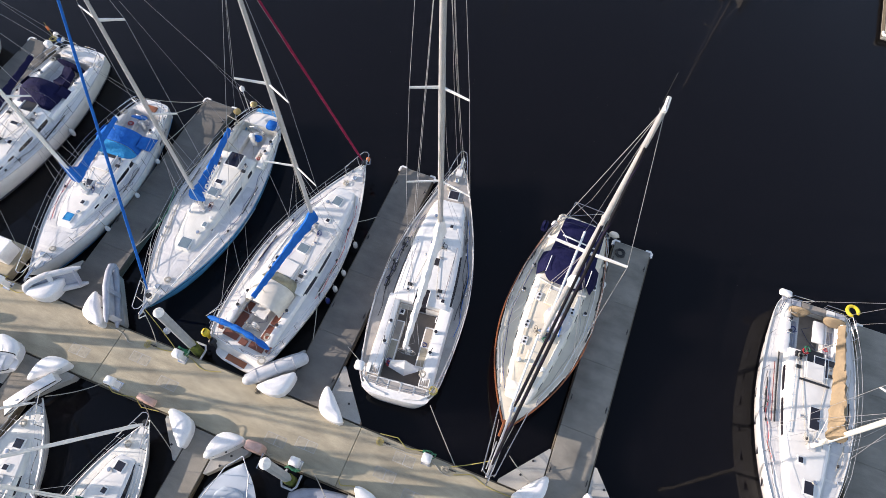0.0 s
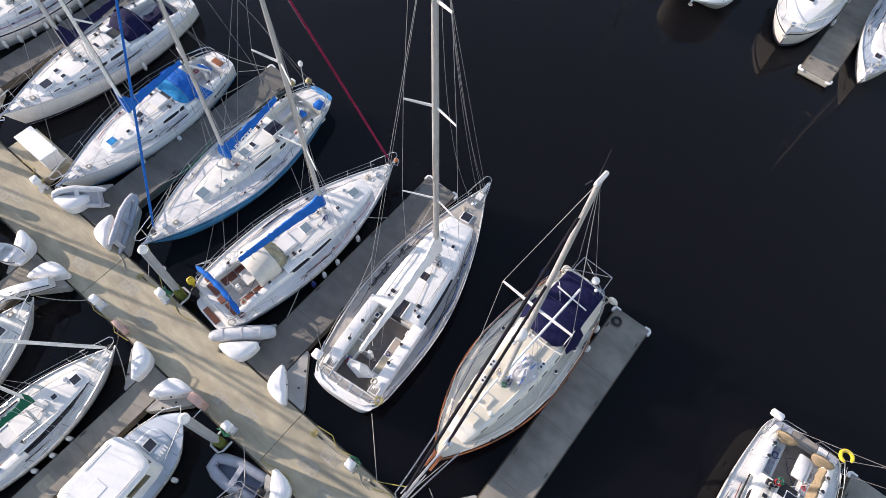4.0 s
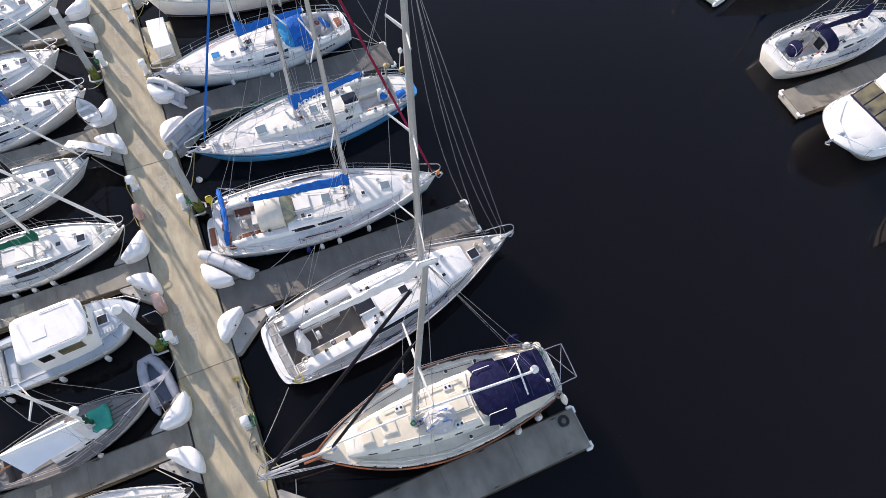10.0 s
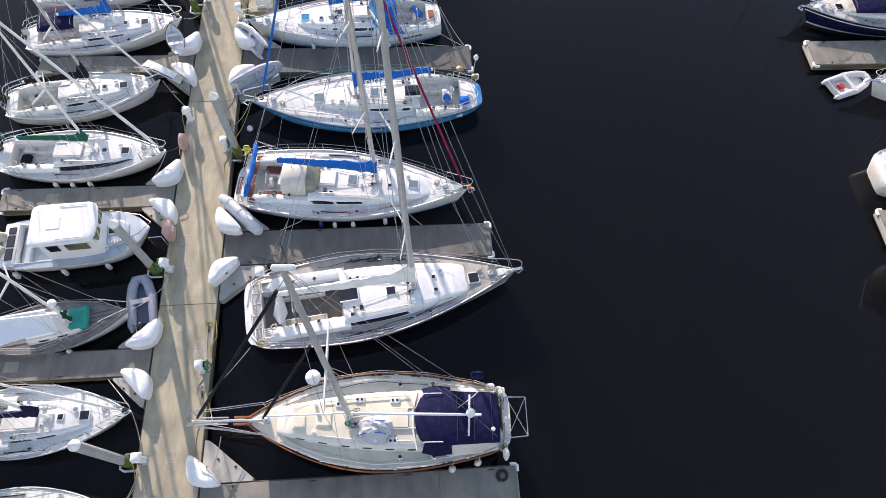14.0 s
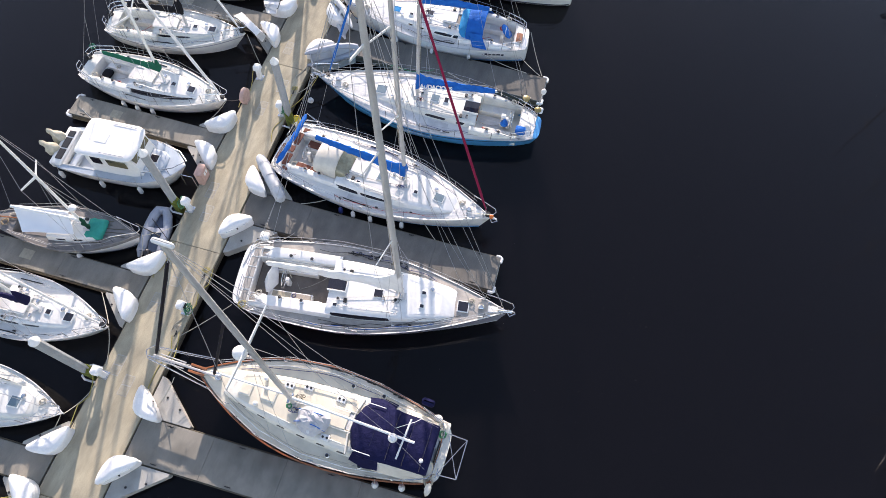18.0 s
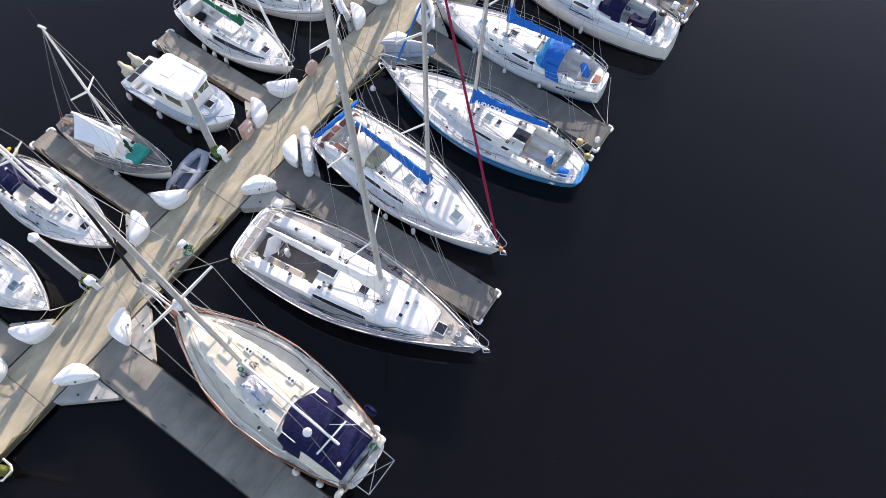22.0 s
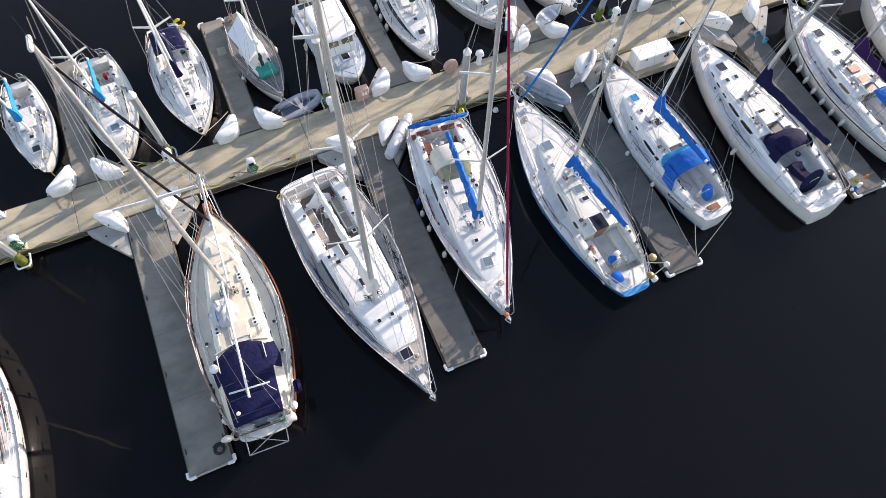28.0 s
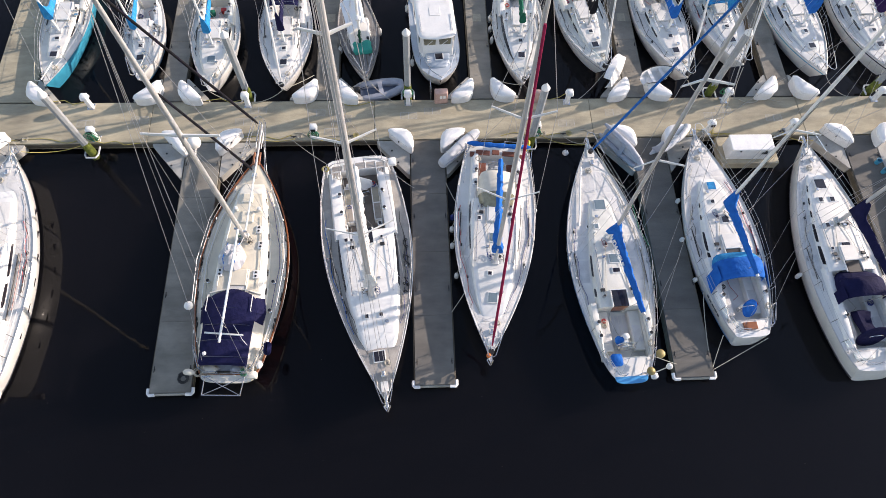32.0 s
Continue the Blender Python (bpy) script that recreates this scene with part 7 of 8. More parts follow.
# ---- piles, boxes and gear on the docks ----
def pile(x, y, h=5.1, r=0.19, lean=(0, 0), at_y=0):
    root = thing("pile", pose(x, y, 0), "round white-sleeved mooring pile with green algae at its foot", "pile", "mooring piles")
    bm = bmesh.new()
    loft(bm, [[(lean[0] * z + r * math.cos(a), lean[1] * z + r * math.sin(a), z) for a in [2 * math.pi * k / 8 + math.pi / 8 for k in range(8)]] for z in (1.1, h)])
    part("shaft", bm, PILEM, root, smooth=False)
    part("cap", lathe([(r + 0.02, 0), (r + 0.025, 0.05), (r + 0.01, 0.08), (r * 0.5, 0.24), (0.02, 0.36)], 16, (lean[0] * h, lean[1] * h, h)), PLASTIC, root)
    random.seed(int(x * 10) + 90)
    bm = bmesh.new()
    rings = []
    for i, z in enumerate((-1.2, 0.1, 0.4, 0.7, 1.0, 1.25)):
        rings.append([((r + 0.03 - 0.02 * (i > 4)) * math.cos(a) * random.uniform(0.96, 1.08), (r + 0.03 - 0.02 * (i > 4)) * math.sin(a) * random.uniform(0.96, 1.08), z + (random.uniform(-0.25, 0.2) if i == 5 else 0)) for a in [2 * math.pi * k / 12 for k in range(12)]])
    loft(bm, rings)
    part("algae_sleeve", bm, ALGAE, root)
    bm = bmesh.new()
    d = at_y
    q = 0.34
    tube(bm, [(-q, -d * 0.35, 0.42), (-q, d * 0.15, 0.42), (-q * 0.7, d * 0.33, 0.42), (q * 0.7, d * 0.33, 0.42), (q, d * 0.15, 0.42), (q, -d * 0.35, 0.42)], 0.05, 6)
    part("pile_guide", bm, PALEHYP, root)


PILEM = mat("pale_pile_sleeve", (0.30, 0.32, 0.335), 0.6, var=0.15, scale=2.0, bump_scale=20)
for x, y, d in ((-0.15, 16.32, 1), (-8.95, 16.22, 1), (17.1, 16.24, 1), (26.7, 16.35, 1), (6.42, 12.9, -1), (-16.75, 12.72, -1), (30.5, 12.85, -1)):
    pile(x, y, at_y=d)


def make_dock_box():
    """Corner locker: a rounded triangle in plan with an overhanging lid; its right angle at the origin."""
    root = thing("dock_box", pose(0, 0, TOP), "white moulded corner dock box with a domed lid", "dock box", "dock boxes")
    plan = [(0.06, 0.62), (0.16, 0.34), (0.34, 0.16), (0.62, 0.06), (0.92, 0.03), (1.18, 0.04), (1.30, 0.10), (1.30, 0.22), (0.98, 0.60), (0.60, 0.98), (0.22, 1.30), (0.10, 1.30), (0.04, 1.18), (0.03, 0.92)]
    bm = bmesh.new()
    prism(bm, plan, 0.0, 0.5, 0.03)
    part("body", bm, PLASTIC, root)
    bm = bmesh.new()
    prism(bm, [(p[0] * 1.04 - 0.02, p[1] * 1.04 - 0.02) for p in plan], 0.515, 0.62, 0.03, dome=0.13)
    lid = part("lid", bm, PLASTIC, root)
    part("hinge_bar", bar([(0.40, 1.18, 0.53), (1.18, 0.40, 0.53)], 0.014, 4), STEEL, lid)
    part("latch", boxed(0.77, 0.84, 0.77, 0.84, 0.40, 0.5), BLACK, lid)
    return root


dbox = make_dock_box()
spots = []
for xc in (-23.0, -10.95, 0.86, 12.9, 24.8, 36.8):
    spots += [(xc + 0.70, NEAR_Y + 0.38, 1, -1), (xc - 0.76, NEAR_Y + 0.38, -1, -1)]
for xc in (-13.1, -4.65, 4.02, 12.8, 21.3, 30.0, 38.7):
    spots += [(xc + 0.46, FAR_Y - 0.3, 1, 1), (xc - 0.46, FAR_Y - 0.3, -1, 1)]
spots.append((-20.6, FAR_Y - 0.3, 1, 1))
for k, (x, y, sx, sy) in enumerate(spots):
    rz = {(1, 1): 0, (-1, 1): 90, (-1, -1): 180, (1, -1): 270}[(sx, sy)]
    if k == 0:
        dbox.matrix_world = pose(x, y, TOP, 0, 0, rz)
    else:
        copy_thing(dbox, pose(x, y, TOP, 0, 0, rz + random.uniform(-3, 3)))


def pedestal(x, y, face, hose=None, cord=False):
    root = thing("power_pedestal", pose(x, y, TOP, 0, 0, face), "white dock power pedestal" + (" with coiled green hose" if hose else " with angled outlet head"), "power pedestal", "power pedestals")
    part("post", boxed(-0.13, 0.13, -0.12, 0.12, 0, 0.72, bev=0.03, taper=0.01), PLASTIC, root)
    bm = bmesh.new()
    box(bm, -0.2, 0.2, -0.21, 0.21, 0.68, 1.0, bev=0.05, taper=0.03)
    hd = part("outlet_head", bm, PLASTIC, root)
    part("outlet_cover", boxed(0.19, 0.225, -0.12, 0.12, 0.74, 0.92), BLACK, hd)
    part("foot_plate", boxed(-0.2, 0.2, -0.2, 0.2, 0, 0.03), STEEL, root)
    if hose:
        bm = bmesh.new()
        random.seed(int(x * 7) + 50)
        for q in range(5):
            r, e = random.uniform(0.16, 0.3), random.uniform(0.7, 1.35)
            cx, cy, cz, tilt = 0.17 + 0.03 * q, random.uniform(-0.1, 0.1), random.uniform(0.42, 0.62), random.uniform(-0.35, 0.35)
            n = 18
            tube(bm, [(cx + tilt * r * math.sin(2 * math.pi * k / n) + 0.04 * math.sin(k), cy + r * math.cos(2 * math.pi * k / n), max(0.03, cz + e * r * math.sin(2 * math.pi * k / n))) for k in range(n + 1)], 0.02, 5)
        part("hose_coil", bm, hose, root)
    if cord:
        bm = bmesh.new()
        tube(bm, [(0.2, 0.05, 0.8), (0.34, 0.1, 0.3), (0.3, 0.4, 0.04), (0.15, 1.0, 0.03), (0.42, 1.5, 0.03), (0.3, 2.3, 0.03)], 0.02, 5)
        part("power_cord", bm, YROPE, root)


for x, y, face, hose, cord in ((-17.3, 15.6, 90, None, True), (-8.9, 15.62, 90, None, True), (-0.15, 15.65, 90, GREENHOSE, False), (8.75, 15.62, 90, None, True), (17.75, 15.62, 90, GREENHOSE, False), (26.6, 15.62, 90, None, False),
                               (-16.6, 13.5, -90, GREENHOSE, True), (-5.15, 13.5, -90, GREENHOSE, True), (6.75, 13.5, -90, GREENHOSE, False), (16.3, 13.5, -90, None, True), (20.9, 13.5, -90, None, False), (30.5, 13.5, -90, GREENHOSE, False)):
    pedestal(x, y, face, hose, cord)

# locker on its own small float between two bows
quay("pavement", "small concrete float that carries a locker", [(16.75, 19.95, 11.45, NEAR_Y - 0.09)], [], CONC)
lk = thing("dock_locker", pose(17.0, 11.7, TOP), "large white rectangular dock locker with sloping lid", "locker")
part("body", boxed(0, 2.25, 0, 0.92, 0, 0.85, bev=0.03), PLASTIC, lk)
part("lid", boxed(-0.04, 2.29, -0.04, 0.96, 0.86, 0.97, bev=0.03), PLASTIC, lk)
part("label_plate", boxed(1.7, 2.0, -0.055, -0.035, 0.55, 0.72), BLACK, lk)
for x in (0.4, 1.8):
    part("hasp", boxed(x, x + 0.1, -0.06, -0.03, 0.78, 0.92), STEEL, lk)

cab = thing("fire_cabinet", pose(1.68, 15.72, TOP, 0, 0, 3), "faded red fire hose cabinet on the dock edge", "cabinet")
part("body", boxed(-0.36, 0.36, -0.16, 0.2, 0.0, 0.95, bev=0.05), PINK, cab)
part("door", boxed(-0.3, 0.3, -0.19, -0.165, 0.1, 0.88, bev=0.02), PINK, cab)
for y in (-0.08, 0.1):
    part("notice", boxed(0.0 + y, 0.13 + y, -0.2, -0.19, 0.5, 0.75), PLASTIC, cab)
part("side_gate", bar([(-0.55, 0.15, 0), (-0.55, 0.15, 1.0), (-0.55, 0.75, 1.0), (-0.55, 0.75, 0)], 0.025, 5), STEEL, cab)
reel = thing("hose_reel", pose(7.0, 15.7, TOP, 0, 0, 0), "round faded orange hose reel housing on the dock edge", "hose reel")
bm = bmesh.new()
loft(bm, [[(0.42 * math.cos(a) * k, y, 0.46 + 0.44 * math.sin(a) * k) for a in [2 * math.pi * i / 16 for i in range(16)]] for y, k in ((-0.13, 0.85), (-0.1, 1), (0.1, 1), (0.13, 0.85))])
part("housing", bm, PINK, reel)
part("foot", boxed(-0.25, 0.25, -0.15, 0.15, 0, 0.12), PINK, reel)

for k, (x, y, rz) in enumerate(((-9.05, 14.5, 0), (-8.32, 15.27, 0), (-5.15, 15.05, 0), (-3.72, 14.66, 0), (-0.12, 14.8, 0), (-4.24, 13.8, 0), (6.8, 14.73, 0), (8.57, 14.2, 0), (1.2, 15.1, 0), (11.3, 14.9, 0), (16.9, 14.6, 0), (17.6, 15.0, 0), (20.4, 14.4, 0), (-14.6, 14.7, 0), (-17.4, 14.5, 0))):
    lid_frame = part("utility_frame", boxed(x - 0.47, x + 0.47, y - 0.23, y + 0.23, TOP - 0.03, TOP + 0.002), PALECONC, main_dock, smooth=False)
    for q in (-0.23, 0.23):
        part("utility_cover", boxed(x + q - 0.215, x + q + 0.215, y - 0.205, y + 0.205, TOP - 0.02, TOP + 0.005), LIDM, lid_frame, smooth=False)
for xc in (-4.65, 4.02, 12.8, 21.3):
    part("utility_cover", boxed(xc - 0.2, xc + 0.28, 21.6, 22.2, TOP - 0.03, TOP + 0.006, bev=0.004), LIDM, main_dock)


# ---- dinghies ----
def inflatable(m, L, B, tube_m, floor_m, label, motor=True, r=0.2, seat=True, red=False, group="dinghies", cover=None):
    root = thing("dinghy", m, label, "dinghy", group)
    w = B / 2 - r
    bm = bmesh.new()
    pts = [(-0.25, w, r), (0.1, w, r), (L * 0.55, w, r), (L * 0.8, w * 0.72, r + 0.06), (L * 0.93, w * 0.35, r + 0.1), (L - r, 0, r + 0.12)]
    pts = pts + [(x, -y, z) for x, y, z in reversed(pts[:-1])]
    tube(bm, pts, [0.06, r * 0.9] + [r] * (len(pts) - 4) + [r * 0.9, 0.06], 10)
    part("buoyancy_tube", bm, tube_m, root)
    bm = bmesh.new()
    prism(bm, [(0.05, -w), (L * 0.6, -w), (L * 0.82, -w * 0.6), (L - 0.35, 0), (L * 0.82, w * 0.6), (L * 0.6, w), (0.05, w)], 0.06, 0.13, 0.01)
    part("floor", bm, floor_m, root)
    part("transom", boxed(0.02, 0.08, -w, w, 0.05, 0.42), floor_m, root)
    if cover:
        bm = bmesh.new()
        rings = []
        for q in range(9):
            x = -0.05 + (L - 0.25) * q / 8
            ww = (w + r * 0.85) * (1 - max(0, (q - 4.5) / 3.6) ** 2.2)
            rings.append([(x, ww, r), (x, ww * 0.75, -0.02 - 0.05 * math.sin(math.pi * q / 8)), (x, 0, -0.1 - 0.08 * math.sin(math.pi * q / 8)), (x, -ww * 0.75, -0.02 - 0.05 * math.sin(math.pi * q / 8)), (x, -ww, r)])
        loft(bm, rings)
        part("hull_bottom", bm, cover, root)
    if seat:
        part("bench", boxed(L * 0.42, L * 0.42 + 0.24, -w * 1.25, w * 1.25, r * 1.75, r * 1.75 + 0.04), tube_m, root)
    if motor:
        ob = part("outboard_cowl", boxed(-0.28, 0.05, -0.12, 0.14, 0.38, 0.7, bev=0.07), BLACK, root)
        part("outboard_leg", boxed(-0.2, -0.08, -0.04, 0.05, -0.3, 0.4), BLACK, ob)
        part("motor_tiller", bar([(0.0, 0.02, 0.55), (0.55, 0.1, 0.6)], 0.02, 5), BLACK, ob)
    if red:
        part("fuel_tank", boxed(0.5, 0.85, -0.2, 0.15, 0.14, 0.36, bev=0.04), REDPL, root)
    bm = bmesh.new()
    tube(bm, [(x, y * 1.18, z + r * 0.6) for x, y, z in pts[1:-1]], 0.012, 4)
    part("grab_line", bm, ROPE, root)
    return root


inflatable(pose(-2.85, 16.58, 0.0, 0, 0, 11), 2.55, 1.42, HYPALON, mat("blue_grey_floor", (0.12, 0.15, 0.21), 0.7, var=0.15), "grey inflatable dinghy with black outboard afloat by the dock", r=0.23)
rolled = thing("dinghy", pose(3.62, 13.48, 0.86, 0, 0, -135.5), "pale grey inflatable dinghy stowed on its side and lashed", "dinghy", "dinghies")
bm = bmesh.new()
rings = []
for q, w, h in ((0.0, 0.05, 0.08), (0.06, 0.16, 0.22), (0.25, 0.24, 0.34), (0.6, 0.29, 0.40), (1.2, 0.31, 0.43), (1.9, 0.31, 0.42), (2.5, 0.29, 0.38), (2.85, 0.26, 0.33), (2.97, 0.18, 0.24), (3.0, 0.06, 0.1)):
    rings.append([(q, w * math.cos(a) * (1 + 0.05 * math.sin(3 * a + q)), 0.02 + h * math.sin(a) * (1 + 0.04 * math.sin(2 * a + 3 * q))) for a in [2 * math.pi * k / 16 for k in range(16)]])
loft(bm, rings)
part("buoyancy_tube", bm, PALEHYP, rolled)
part("rubbing_strake", bar([(0.15, 0.2, 0.16), (0.7, 0.29, 0.2), (1.5, 0.315, 0.2), (2.4, 0.3, 0.18), (2.85, 0.25, 0.14)], 0.03, 6), HYPALON, rolled)
for q, w in ((0.7, 0.31), (1.55, 0.325), (2.35, 0.315)):
    part("strap", bar([(q, w * math.cos(a), 0.02 + w * 1.38 * math.sin(a)) for a in [2 * math.pi * k / 14 for k in range(15)]], 0.016, 4), GREYCANVAS, rolled)
inflatable(pose(10.6, 13.3, 1.02, 80, 0, -54), 2.9, 1.12, HYPALON, GREYCANVAS, "blue-grey inflatable dinghy leaning on a dock box", motor=False, r=0.16)
inflatable(pose(13.25, 11.85, 0.98, -58, 0, 38), 2.45, 1.2, PALEHYP, HYPALON, "pale inflatable dinghy with dark floor stowed on edge", motor=False, r=0.16)
inflatable(pose(10.15, -21.6, 0.05, 0, 0, -71), 2.75, 1.6, PALEHYP, GELDECK, "white inflatable dinghy with red fuel tank", motor=False, red=True)


def tender(m, L, B, label):
    """A small open hard dinghy."""
    root = thing("dinghy", m, label, "dinghy", "dinghies")
    f = Form(L, B, stern=0.75, wide=0.4, full=2.2, free=0.42, bow=0.55, aft=0.42, rake=0.25, trans=0.0)
    bm = bmesh.new()
    rings = []
    for s in ease(14):
        h = [f.skin(s, v) for v in (0.05, 0.4, 1.0)]
        i = [(x, max(b - 0.03, 0), z) for x, b, z in h]
        rings.append([(x, b, z) for x, b, z in reversed(h)] + [(h[0][0], 0, 0)] + [(x, -b, z) for x, b, z in h] + [(x, -b, z) for x, b, z in reversed(i)] + [(h[0][0], 0, 0.05)] + [(x, b, z) for x, b, z in i])
    loft(bm, rings)
    part("hull", bm, PLASTIC, root)
    for q in (0.25, 0.6):
        part("thwart", boxed(L * q, L * q + 0.2, -f.half(L * q) + 0.03, f.half(L * q) - 0.03, 0.26, 0.29), PLASTIC, root)
    for sg in (1, -1):
        part("gunwale", bar([(x, sg * f.half(x), f.sheer(x)) for x in [L * s for s in ease(12)]], 0.025, 5), RUBBER, root)


tender(pose(11.15, 16.2, 1.35, -112, 0, 58), 2.4, 1.15, "white hard dinghy standing on edge against a dock box")
tender(pose(13.0, 16.55, 1.02, 8, 0, 20), 1.9, 0.95, "small white hard dinghy resting on a dock box")


# ---- gear aboard the near boats ----
# grey sloop
zc = g_f.sheer(2.0)
rounded_stern(g_root, g_f, GEL, 0.36)
zs = g_f.sheer(0.3)
part("stern_deck", boxed(-0.06, 0.43, -1.42, 1.42, zs - 0.03, zs + 0.05, bev=0.02), GEL, g_root)
for y, w, x0 in ((-1.32, 0.5, 0.06), (-0.74, 0.52, 0.0), (-0.14, 0.5, -0.02), (0.42, 0.46, 0.0), (0.94, 0.4, 0.06)):
    fr = part("stern_panel", boxed(x0 + 0.03, 0.37, y, y + w, zs + 0.03, zs + 0.062, bev=0.006), PALETEAK, g_root)
    part("panel_rim", bar([(x0 + 0.02, y - 0.02, zs + 0.06), (x0 + 0.02, y + w + 0.02, zs + 0.06), (0.4, y + w + 0.02, zs + 0.06), (0.4, y - 0.02, zs + 0.06), (x0 + 0.02, y - 0.02, zs + 0.06)], 0.022, 5), GEL, fr)
for sg in (1, -1):
    part("stern_bulwark", bar([(0.7, sg * 1.6, g_f.sheer(0) + 0.08), (0.2, sg * 1.5, g_f.sheer(0) + 0.08), (-0.12, sg * 1.1, g_f.sheer(0) + 0.08), (-0.24, sg * 0.4, g_f.sheer(0) + 0.08)], 0.035, 6), GEL, g_root)
bm = bmesh.new()
rings = []
for y, zt, w, zb in ((-0.68, -0.05, 0.05, -0.12), (-0.12, 0.72, 0.2, -0.36), (0.6, 0.2, 0.1, -0.2)):
    rings.append([(1.22 - w * 1.9, y * 1.05, zc + zb), (1.2, y * 0.9, zc + zt), (1.24, y * 0.9, zc + zt), (1.22 + w * 1.5, y * 1.05, zc + zb)])
loft(bm, rings)
part("wheel_cover", bm, WHITECANVAS, g_root, "white canvas draped over the steering wheel", smooth=False)
for sg in (1, -1):
    seat_frames(g_root, 0.5, 1.2, sg * 1.14, zc + 0.12, GEL, TEAKGREY)
    part("cockpit_bench", boxed(1.33, 3.3, min(sg * 0.5, sg * 0.9), max(sg * 0.5, sg * 0.9), zc - 0.58, zc - 0.2, bev=0.02), GEL, g_root)
    for k in range(2):
        part("bench_pad", boxed(1.4 + 0.95 * k, 2.28 + 0.95 * k, min(sg * 0.55, sg * 0.86), max(sg * 0.55, sg * 0.86), zc - 0.21, zc - 0.185), TEAKGREY if k else KHAKITEAK, g_root)
part("rail_canister", boxed(0.35, 0.75, 1.55, 1.95, zc + 0.45, zc + 0.75, bev=0.06), PLASTIC, g_root)
rope_coil(g_root, 0.35, -1.62, zc + 0.3, 0.2, YROPE)
for k, (x, r) in enumerate(((4.6, 0.13), (5.5, 0.17), (6.6, 0.12), (6.9, 0.15))):
    yy = g_f.half(x) - 0.34
    part("loose_rope", bar([(x + r * (1 + 0.25 * math.sin(1.7 * i + k)) * math.cos(0.8 * i) + 0.05 * i, yy + 0.8 * r * math.sin(0.8 * i + k), g_f.sheer(x) + 0.05 + 0.004 * i) for i in range(13)], 0.022, 5), BLACK, g_root)
part("cove_line", band(g_f, 0.90, 0.94, 0.008), NAVYHULL, g_root)
for x, y, sag in ((12.0, 0.2, 0.25), (11.7, -0.3, 0.45), (11.2, 0.42, 0.7), (10.9, -0.5, 0.3)):
    a, b = Vector((6.55, -0.08, 19.7)), Vector((x, y, g_f.sheer(x) + 0.55))
    part("halyard", bar([a.lerp(b, i / 10) + Vector((-sag * 4 * (i / 10) * (1 - i / 10), 0, 0)) for i in range(11)], 0.008, 4), WIRE, g_root)
stray_lines(g_root, g_f, g_c, 3, 6, [BLUEVINYL, ROPE, BLUECANVAS, BLACK])
# white sloop with red headsail
zc = w_f.sheer(1.0)
scoop(w_root, w_f, GEL, 0.35, 0.4, TEAK)
bm = bmesh.new()
n = 14
tube(bm, [(0.55 + 0.12 * math.sin(math.pi * k / n), -1.62 + 3.24 * k / n, zc + 0.95 + 0.12 * math.sin(math.pi * k / n)) for k in range(n + 1)], [0.05] + [0.12 + 0.025 * math.sin(2.1 * k) for k in range(n - 1)] + [0.05], 8)
fb = part("folded_bimini", bm, BLUECANVAS, w_root, "royal blue folded bimini rolled on its hoops")
for sg in (1, -1):
    part("bimini_hoop", bar([(1.5, sg * 1.6, zc), (1.0, sg * 1.7, zc + 0.6), (0.55, sg * 1.72, zc + 0.95)], 0.016, 5), STEEL, fb)
    part("bimini_strut", bar([(2.4, sg * 1.65, zc), (0.58, sg * 1.72, zc + 0.93)], 0.014, 5), STEEL, fb)
for y0, y1 in ((-1.42, -1.18), (-1.1, -0.38), (-0.26, 0.12), (0.26, 1.0), (1.1, 1.38)):
    part("stern_cushion", boxed(0.30 + 0.12 * (abs(y0 + y1) / 2) ** 2, 0.60 + 0.12 * (abs(y0 + y1) / 2) ** 2, y0, y1, zc + 0.06, zc + 0.12, bev=0.015), CUSH, w_root)
for sg in (1, -1):
    for x, l in ((1.0, 0.72), (1.78, 0.5)):
        part("seat_cushion", boxed(x, x + l, min(sg * 0.54, sg * 0.91), max(sg * 0.54, sg * 0.91), zc - 0.26, zc - 0.12, bev=0.015), CUSH, w_root)
    part("handrail_strip", boxed(4.3, 7.2, sg * 1.02 - 0.02, sg * 1.02 + 0.02, w_c.top(5.5, 1.0) - 0.06, w_c.top(5.5, 1.0) + 0.03), GEL, w_root)
tb = part("cockpit_table", boxed(1.75, 2.6, -0.28, 0.28, zc + 0.02, zc + 0.07, bev=0.02), GEL, w_root)
part("table_leaf", boxed(1.8, 2.55, 0.3, 0.52, zc + 0.0, zc + 0.04), GELDECK, tb)
outboard(w_root, 0.0, 1.55, zc + 0.2, YELLOW)
outboard(w_root, -0.15, 1.2, zc - 0.2, BLACK)
rope_coil(w_root, 0.1, -1.3, zc + 0.1, 0.2)
stray_lines(w_root, w_f, w_c, 5, 4)
part("anchor_buoy", lathe([(0.03, -0.12), (0.1, -0.06), (0.11, 0.04), (0.04, 0.13)], 10, (11.45, -0.12, w_f.sheer(11.4) + 0.3)), ORANGE, w_root, "small orange anchor buoy")
